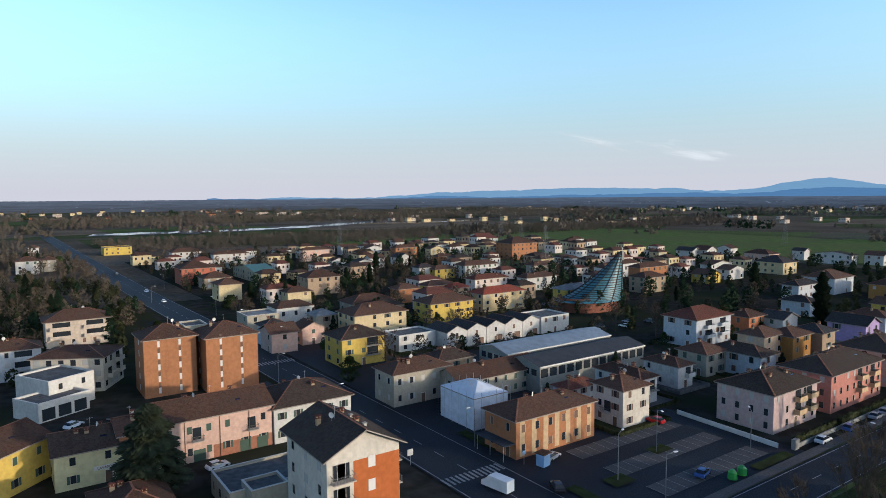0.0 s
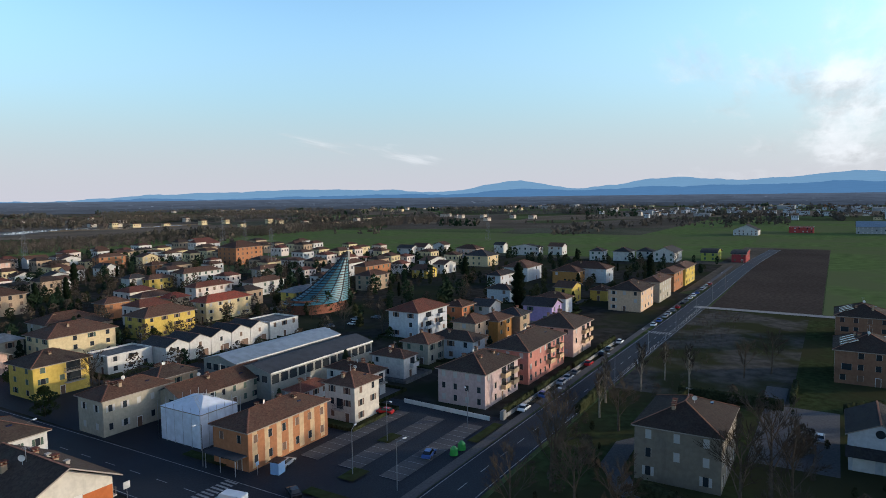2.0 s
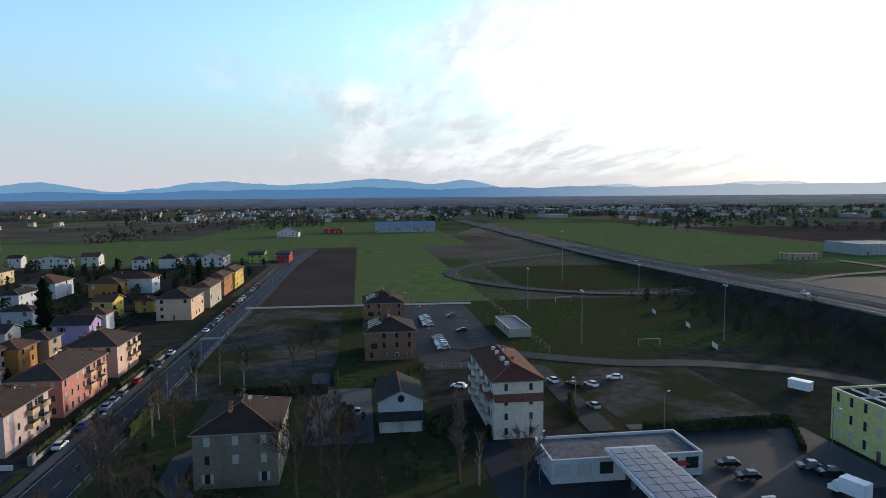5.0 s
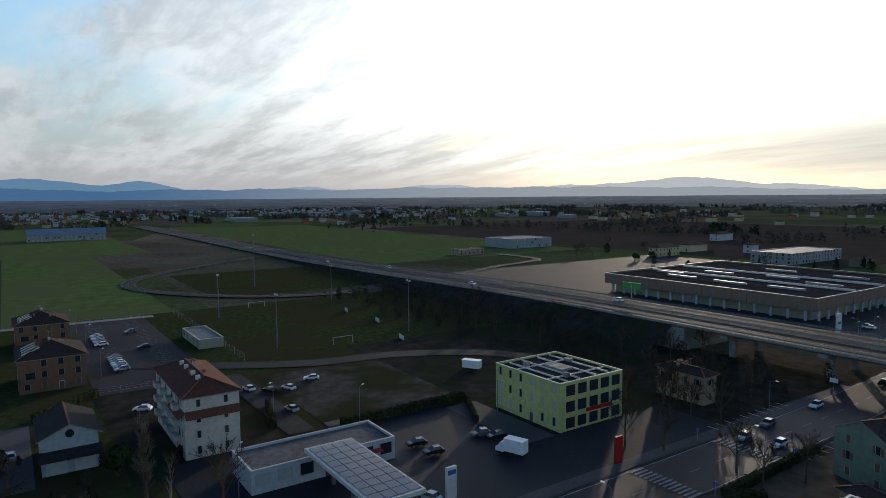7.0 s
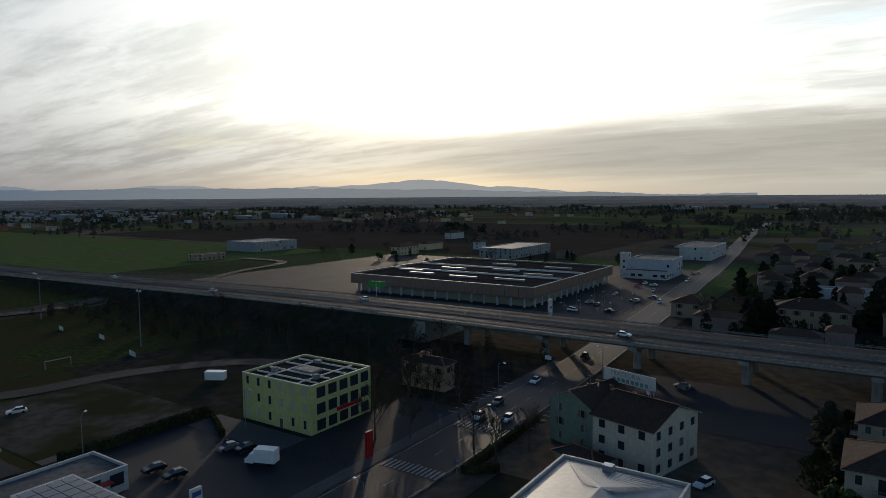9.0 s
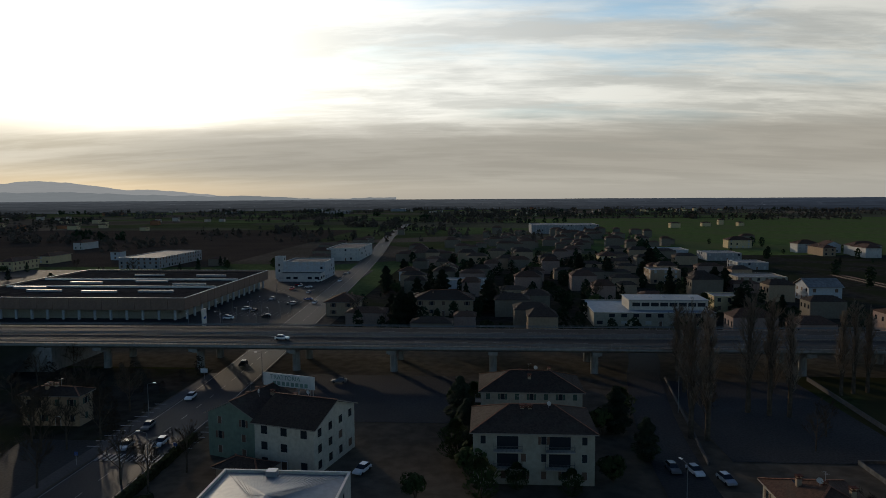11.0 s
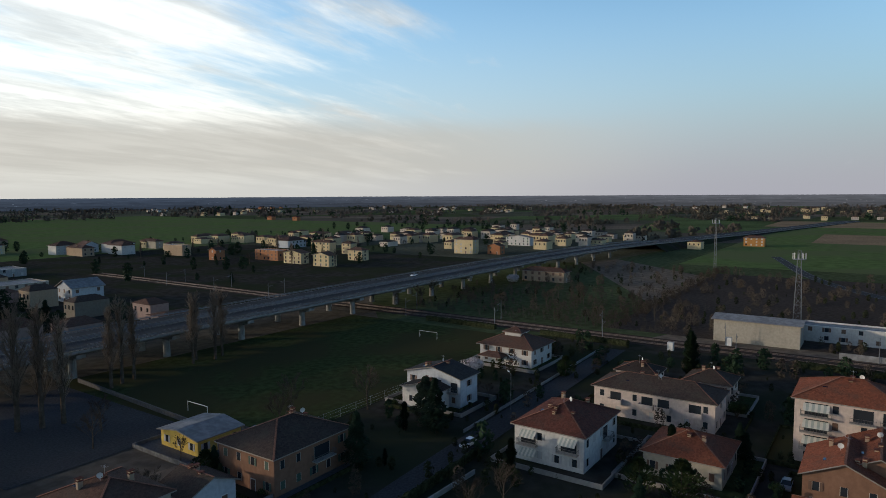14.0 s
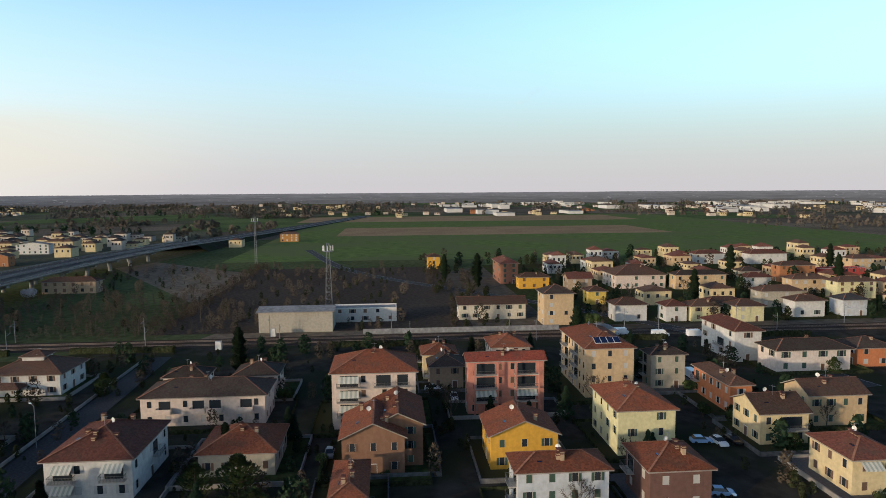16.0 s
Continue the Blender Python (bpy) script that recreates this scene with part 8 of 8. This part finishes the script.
for i in range(7):
    car(205.5 + i * 2.7, -26.0, 95, PAINTS[(i * 4 + 1) % 9])
    car(244.5 + i * 2.7, -25.0, 95, PAINTS[(i * 7) % 9])
for i, (x, y) in enumerate(((232, -36), (262, -36.5), (196, -38))):
    car(x, y, 95, ("black", "grey", "black")[i])
for i in range(18):
    rr = random.Random(3000 + i)
    car(rr.uniform(84, 118), rr.uniform(-420, -225), rr.choice((0, 90)), PAINTS[i % 9], 0.12)
for i, x in enumerate((180, 187, 195, 203, 210)):
    car(x, 160 + (i % 2) * 5, 90, PAINTS[(i * 2) % 9])
for x, y, rot in ((250, -185.5, 180), (170, -197, 0), (430, -190, 180), (-262, -197, 5), (60, -184, 180), (360, -201, 0)):
    p = min(via_line, key=lambda q: abs(q.x - x))
    car(x, y, rot, "white", p.z + 0.03)
for y, c in ((250, "silver"), (330, "white"), (372, "white"), (470, "grey"), (-300, "white"), (-380, "white"), (-420, "silver")):
    car(66.5 if y > 0 else 84 + (-y - 330) * 0.08, y, 90, c, 0.24)

# ---- walls, hedges, fences ----
def wall_line(name, a, b, h, t, mat, label, category="wall", z=0.0):
    a, b = Vector(a), Vector(b)
    d = b - a
    root = Shape().box(0, -t / 2, 0, d.length, t / 2, h)
    ob = new(name, root.done(name, [mat]))
    ob.location, ob.rotation_euler = (a.x, a.y, z), (0, 0, math.atan2(d.y, d.x))
    return tagged(ob, label, category)


def hedge(a, b, h, t, seed=0):
    """A clipped hedge with an uneven leafy skin."""
    rng = random.Random(seed + int(a[0] * 13 + b[1] * 7))
    a, b = Vector(a), Vector(b)
    d = b - a
    n = max(3, int(d.length / 0.8))
    s = Shape()
    prof = [(-t / 2, 0), (-t / 2, h * 0.9), (-t / 4, h), (t / 4, h), (t / 2, h * 0.9), (t / 2, 0)]
    k = len(prof)
    for i in range(n + 1):
        for y, z in prof:
            s.v.append((d.length * i / n, y + rng.uniform(-0.16, 0.16), z + (rng.uniform(-0.2, 0.2) if z > 0 else 0)))
    for i in range(n):
        for j in range(k - 1):
            s.f.append((i * k + j, i * k + j + 1, (i + 1) * k + j + 1, (i + 1) * k + j))
            s.m.append(0)
    s.f += [tuple(range(k)), tuple(n * k + k - 1 - j for j in range(k))]
    s.m += [0, 0]
    for _ in range(int(d.length * 9)):
        x, y, z = rng.uniform(0, d.length), rng.choice((-1, 1)) * t / 2 + rng.uniform(-0.1, 0.1), rng.uniform(0.2, h + 0.15)
        q = rng.uniform(0.12, 0.28)
        s.face([(x - q, y, z), (x, y + rng.uniform(-q, q), z + q), (x + q, y + rng.uniform(-q, q), z - 0.05)])
    ob = new("hedge", s.done("hedge", ["hedge"]))
    ob.location, ob.rotation_euler = (a.x, a.y, 0), (0, 0, math.atan2(d.y, d.x))
    return tagged(ob, "dark green clipped garden hedge", "hedge")


def fence(a, b, h, step=5.0, label="thin grey wire fence on posts"):
    a, b = Vector((*a, 0)), Vector((*b, 0))
    d = b - a
    root = empty("fence", a.x, a.y, 0, math.degrees(math.atan2(d.y, d.x)))
    tagged(root, label, "fence")
    post = unit(("fpost", h), lambda: Shape().tube((0, 0, 0), (0, 0, h), 0.04, sides=5).done("post", ["steel"]))
    n = max(1, int(d.length / step))
    for i in range(n + 1):
        part("post", post, root, d.length * i / n)
    for z in (h * 0.35, h * 0.7, h - 0.05):
        part("wire", unit(("wire", round(d.length, 1), round(z, 2)), lambda: Shape().box(0, -0.012, z - 0.012, d.length, 0.012, z + 0.012).done("wire", ["steel"])), root)
    return root


wall_line("garden_wall", (128.5, 62.3), (214, 62.0), 0.9, 0.25, "concrete", "low pale garden wall along the street")
hedge((129, 63.2), (146, 63.2), 1.8, 0.9)
hedge((148, 63.2), (172, 63.2), 1.8, 0.9)
hedge((175, 63.2), (196, 63.2), 1.8, 0.9)
hedge((198, 63.0), (214, 63.0), 2.2, 1.2)
wall_line("garden_wall", (125.3, 64.5), (126.8, 88.5), 1.0, 0.25, "trim", "low white wall beside the parking lot")
wall_line("gate_pillar", (126.8, 62.3), (128.4, 62.3), 2.0, 0.8, "concrete", "grey concrete gate pillar", "gate pillar")
hedge((139, 49.0), (160, 49.5), 2.4, 1.2)
hedge((164, 9.0), (164, 32), 2.6, 1.4)
hedge((138, 32), (163, 30), 2.6, 1.4)
hedge((101, 16), (106, 27), 2.6, 2.4)
hedge((95, 18), (100, 27), 2.2, 2.2)
hedge((168, -3), (182, -17), 2.2, 1.2)
hedge((170, 7.5), (186, 7.5), 2.0, 1.2)
hedge((127, -24), (160, -44), 2.0, 1.2)
hedge((126, -58), (126.5, -91), 2.2, 1.4)
hedge((134, -46), (150, -50), 2.0, 1.2)
hedge((112, -84), (125, -91), 1.6, 1.0)
hedge((60, -96), (61, -128), 1.6, 1.4)
hedge((55, -100), (60, -96), 1.6, 1.2)
hedge((-46, -30), (-60, -60), 1.8, 1.0)
hedge((-66, -62), (-104, -63), 1.6, 0.8)
hedge((-70, -98), (-100, -97), 1.6, 0.8)
wall_line("garden_wall", (-112, -71.5), (-200, -74), 0.7, 0.25, "concrete", "low concrete wall along a side street")
wall_line("garden_wall", (-83, -122), (-86, -178), 1.2, 0.3, "paving", "low concrete wall beside the pitch")
wall_line("garden_wall", (-41, -120), (-48.5, -178), 0.8, 0.3, "paving", "low concrete wall along the street")
wall_line("garden_wall", (-68, -60), (-96, -59), 0.9, 0.25, "concrete", "low concrete garden wall")
wall_line("garden_wall", (-226, -10), (-226, 60), 1.8, 0.2, "roof_grey", "grey metal fence beside the railway", "fence")
fence((196, -58.5), (296, -58.5), 2.4)
fence((183, -17), (183, -45), 1.8)
fence((292, -16), (292, -46), 1.8)
fence((163, 48.5), (292, 48.5), 1.6)
fence((-84, -100), (-198, -99), 2.2)
for y in (-150, -100, -20, 60, 110):
    hedge((-208, y), (-207, y + 32), 1.8, 1.6, 3)

# ---- posts and masts ----
def street_lamp(x, y, rot, h=8.0):
    root = empty("street_lamp", x, y, 0, rot)
    tagged(root, "slim grey street lamp with one arm", "street lamp", "street lamps")
    part("pole", unit(("lamp", h), lambda: Shape().tube((0, 0, 0), (0, 0, h), 0.09, 0.06, 8).done("pole", ["pylon_steel"])), root)
    part("arm", unit(("arm", h), lambda: Shape().tube((0, 0, h), (1.4, 0, h + 0.35), 0.05, 0.04, 6).done("arm", ["pylon_steel"])), root)
    part("head", unit(("head", h), lambda: Shape().box(1.3, -0.15, h + 0.28, 2.0, 0.15, h + 0.42).done("head", ["paint_white"])), root)


for y in (-170, -140, -110, -70, -40, 10, 40, 100, 130, 165, 200, 240, 280, 330, 380):
    street_lamp(61.2 if y % 20 else 77.2, y, 0 if y % 20 else 180)
for x in (130, 165, 200, 240, 280, 320, 360):
    street_lamp(x, 48.2, 90)
for x, y in ((88, 73), (104, 77), (87, 62.5), (118, 66), (106, -30), (125, -62), (112, -90), (200, -20), (240, -20), (275, -20), (-31, -100), (-44, -150), (-60, -62), (-130, -70), (140, -48), (98, -230), (105, -280), (110, -330)):
    street_lamp(x, y, (x * 37) % 360, 8.5)


for x in (86, 99, 112):
    for y in (-234, -248, -262, -276):
        street_lamp(x, y, 90, 7.0)


def flood_mast(x, y, h):
    root = empty("floodlight_mast", x, y)
    tagged(root, "tall grey floodlight mast beside a pitch", "mast", "floodlight masts")
    part("pole", unit(("flood", h), lambda: Shape().tube((0, 0, 0), (0, 0, h), 0.21, 0.11, 8).done("pole", ["pylon_steel"])), root)
    for k in (-0.9, 0.9):
        part("floodlight", unit("flood_head", lambda: Shape().box(-0.4, -0.2, 0, 0.4, 0.2, 0.6).done("floodlight", ["trim"])), root, k, 0, h - 0.3)
    part("crossbar", unit("flood_bar", lambda: Shape().box(-1.4, -0.06, 0, 1.4, 0.06, 0.12).done("crossbar", ["pylon_steel"])), root, 0, 0, h - 0.35)


for x, y, h in ((273.6, -71.8, 18), (206.2, -72.6, 18), (285.9, -128, 17), (203.5, -121.7, 19), (357.4, -113.9, 29)):
    flood_mast(x, y, h)


def lattice_mast(name, label, x, y, h, base, top, arms=0, panels=0, mat="pylon_steel", bar=0.08):
    root = empty(name, x, y)
    tagged(root, label, "mast")
    s = Shape()
    n = max(5, int(h / 3))
    for i in range(n):
        z0, z1 = h * i / n, h * (i + 1) / n
        w0, w1 = base + (top - base) * i / n, base + (top - base) * (i + 1) / n
        c0 = [(w0 * a, w0 * b, z0) for a, b in ((-1, -1), (1, -1), (1, 1), (-1, 1))]
        c1 = [(w1 * a, w1 * b, z1) for a, b in ((-1, -1), (1, -1), (1, 1), (-1, 1))]
        for k in range(4):
            s.tube(c0[k], c1[k], bar, sides=4, caps=False)
            s.tube(c0[k], c1[(k + 1) % 4], bar * 0.55, sides=3, caps=False)
            s.tube(c1[k], c1[(k + 1) % 4], bar * 0.55, sides=3, caps=False)
    part("lattice", s.done("lattice", [mat]), root)
    for k in range(arms):
        z = h * (0.72 + 0.11 * k)
        part("cross_arm", Shape().tube((-4.5 + k, 0, z), (0, 0, z + 0.8), 0.1, sides=4).tube((4.5 - k, 0, z), (0, 0, z + 0.8), 0.1, sides=4).done("cross_arm", [mat]), root)
    for k in range(panels):
        a = 2 * math.pi * k / panels
        part("antenna", unit("antenna", lambda: Shape().box(-0.2, -0.12, 0, 0.2, 0.12, 2.2).done("antenna", ["trim"])), root, math.cos(a) * 2.3, math.sin(a) * 2.3, h - 3.2)
    if panels:
        part("platform", Shape().tube((0, 0, h - 3.5), (0, 0, h - 3.3), 2.3, sides=12).done("platform", ["pylon_steel"]), root)


lattice_mast("phone_mast", "grey lattice phone mast with white antennas", -285.1, -27.2, 27.5, 1.4, 0.6, panels=9)
lattice_mast("phone_mast", "slim grey phone mast beside a hut", -458.9, -93.4, 33, 0.7, 0.4, panels=5)
for x, y in ((306, 318), (252, 520), (420, 470), (640, 330), (470, 560)):
    lattice_mast("power_pylon", "grey lattice power pylon in a field", x, y, 30, 2.2, 0.4, 3, mat="pylon_steel", bar=0.07)


def rail_post(x, y, side):
    root = empty("railway_post", x, y)
    tagged(root, "grey railway wire post with arm", "post", "railway wire posts")
    part("pole", unit("rpole", lambda: Shape().tube((0, 0, 0), (0, 0, 7.5), 0.12, 0.09, 6).done("pole", ["pylon_steel"])), root)
    part("arm", unit(("rarm", side), lambda: Shape().tube((0, 0, 6.6), (3.0 * side, 0, 6.2), 0.05, sides=4).tube((0, 0, 5.6), (2.6 * side, 0, 6.2), 0.05, sides=4).done("arm", ["pylon_steel"])), root)


for i in range(-9, 13):
    rail_post(-225.5, i * 42.0, 1)
    rail_post(-209.8, i * 42.0 + 6, -1)
for x, y in ((-213 + 4, -56), (-226.5, -42)):
    cab = wall_line("trackside_cabinet", (x, y), (x, y + 1.8), 2.6, 1.6, "trim", "white trackside cabinet beside the railway", "cabinet")


def goal(x, y, rot):
    root = empty("goal", x, y, 0, rot)
    tagged(root, "white football goal frame on grass", "goal", "football goals")
    for k in (-3.66, 3.66):
        part("goal_post", unit("gpost", lambda: Shape().tube((0, 0, 0), (0, 0, 2.44), 0.07, sides=6).done("goal_post", ["trim"])), root, k)
    part("crossbar", unit("gbar", lambda: Shape().tube((-3.66, 0, 2.44), (3.66, 0, 2.44), 0.07, sides=6).done("crossbar", ["trim"])), root)


goal(-88.2, -128.7, 90)
goal(-181, -130, 90)
goal(200, -93.5, 90)
goal(290, -93, 90)

# ---- road paint, islands and lot markings ----
def strip_marks(name, label, boxes, z):
    s = Shape()
    for x0, y0, x1, y1 in boxes:
        s.face([(x0, y0, 0), (x1, y0, 0), (x1, y1, 0), (x0, y1, 0)])
    ob = new(name, s.done(name, ["road_paint"]))
    ob.location.z = z
    return tagged(ob, label, "road marking", kind="structure")


def zebra(x0, y0, x1, y1, along_x, z=0.29):
    n = int((x1 - x0) / 1.0) if along_x else int((y1 - y0) / 1.0)
    strip_marks("crosswalk", "white striped pedestrian crossing", [(x0 + i, y0, x0 + i + 0.5, y1) if along_x else (x0, y0 + i, x1, y0 + i + 0.5) for i in range(n)], z)


zebra(62.5, -119, 76, -115.5, True)
zebra(62.5, -94, 76, -90.5, True)
zebra(63, 186, 75, 189.5, True)
zebra(62.5, 88, 75.5, 91, True)
zebra(233, 49.0, 236.5, 57.0, False)
zebra(201, -47, 204, -36, False, 0.2)
strip_marks("road_marking", "white hatched parking bays beside the road", [(78.0, y, 81.0, y + 0.4) for y in range(-150, -120, 3)] + [(59.0, y, 61.5, y + 0.4) for y in range(-150, -122, 3)], 0.16)
for y0 in (64.0, 73.5, 83.0):
    rect("parking_bay", 90, y0, 121, y0 + 4.6, 0.155, "paving", "paler paved parking bays", "parking bay")
    strip_marks("road_marking", "white lines between parking bays", [(90 + i * 2.6, y0, 90.1 + i * 2.6, y0 + 4.6) for i in range(12)], 0.17)
strip_marks("road_marking", "white lines between parking bays", [(204 + i * 2.7, -28.6, 204.1 + i * 2.7, -23.6) for i in range(32)] + [(204 + i * 2.7, -42, 204.1 + i * 2.7, -37) for i in range(32)], 0.17)
for i in range(5):
    strip_marks("road_marking", "white lines between shopping hall bays", [(84 + k * 2.6, -240 - i * 36, 84.12 + k * 2.6, -230 - i * 36) for k in range(13)], 0.17)
for x, y, w, d in ((85.5, 71, 5, 3.5), (103, 76, 5, 3.0), (78, 66, 2.5, 10), (112, 60.6, 12, 2.2), (64.5, 118, 2.5, 9), (78.5, 96, 2.5, 12)):
    rect("traffic_island", x, y, x + w, y + d, 0.30, "grass", "grassy kerbed island in the asphalt", "traffic island")
for k in range(2):
    b = empty("waste_container", 104.6 + k * 3.0, 61.6, 0.15)
    tagged(b, "green bell-shaped waste container on the kerb", "container", "waste containers")
    part("body", unit("bell", lambda: Shape().tube((0, 0, 0.1), (0, 0, 1.3), 0.85, 0.75, 10).tube((0, 0, 1.3), (0, 0, 1.8), 0.75, 0.3, 10).done("body", ["paint_green"])), b)
kiosk = empty("kiosk", 82.0, 85.5, 0.1, 10)
tagged(kiosk, "small light blue kiosk with brown roof", "kiosk")
box_part("wall", kiosk, "paint_skyblue", -1.0, -0.9, 0, 1.0, 0.9, 2.3)
box_part("roof", kiosk, "roof_brown", -1.2, -1.1, 2.3, 1.2, 1.1, 2.5)
for x, y, c, w in ((62.0, 100.0, "trim", 1.2), (79.5, 88.0, "paint_skyblue", 0.7), (60.8, 70.0, "paint_red", 2.2), (61.0, -95.0, "paint_blue", 0.7), (77.4, -114.0, "paint_blue", 0.7), (60.8, -119.5, "paint_blue", 0.7), (78.4, -172.0, "paint_white", 2.0), (86.0, 104.0, "paint_white", 2.6), (79.0, 140.0, "paint_red", 2.4)):
    sgn = empty("road_sign", x, y)
    tagged(sgn, "small road sign on a grey post", "sign")
    part("post", unit("spost", lambda: Shape().tube((0, 0, 0), (0, 0, 2.6), 0.05, sides=6).done("post", ["steel"])), sgn)
    box_part("panel", sgn, c, -w / 2, -0.04, 1.9, w / 2, 0.04, 1.9 + min(w, 1.2))
gantry = empty("motorway_sign", 170, -204.6, 8.0)
tagged(gantry, "green motorway direction sign on a steel post", "sign")
box_part("post", gantry, "steel", -0.15, -0.15, 0, 0.15, 0.15, 6.0)
box_part("panel", gantry, "paint_green", -4.5, -0.1, 4.6, 4.5, 0.1, 7.0)


# ---- boards and a site trailer on the meadow ----
for x, y in ((255, -120.5), (227, -120.7), (194, -112.5)):
    wall_line("advert_board", (x - 2.5, y), (x + 2.5, y - 1.0), 1.6, 0.12, "trim", "white advertising board beside a pitch", "board")
trailer = empty("site_trailer", 148.0, -109.5, 0.0, 30)
tagged(trailer, "white site trailer standing on a gravel yard", "trailer")
part("trailer_body", Shape().box(-2.6, -1.15, 0.55, 2.6, 1.15, 2.7).box(-2.7, -1.2, 2.7, 2.7, 1.2, 2.8).done("trailer_body", ["paint_white"]), trailer)
for x in (-1.2, 1.2):
    part("trailer_window", Shape().box(-0.5, -1.19, 1.4, 0.5, -1.14, 2.1).done("trailer_window", ["glass"]), trailer, x)
for y in (-1.0, 1.0):
    part("wheel", CAR[3], trailer, 0, y, 0.31)
for x, y, rot in ((-209.0, 112.0, 90), (-208.0, 119.0, 85), (-162.0, 79.0, 0)):
    van(x, y, rot, 0.1)
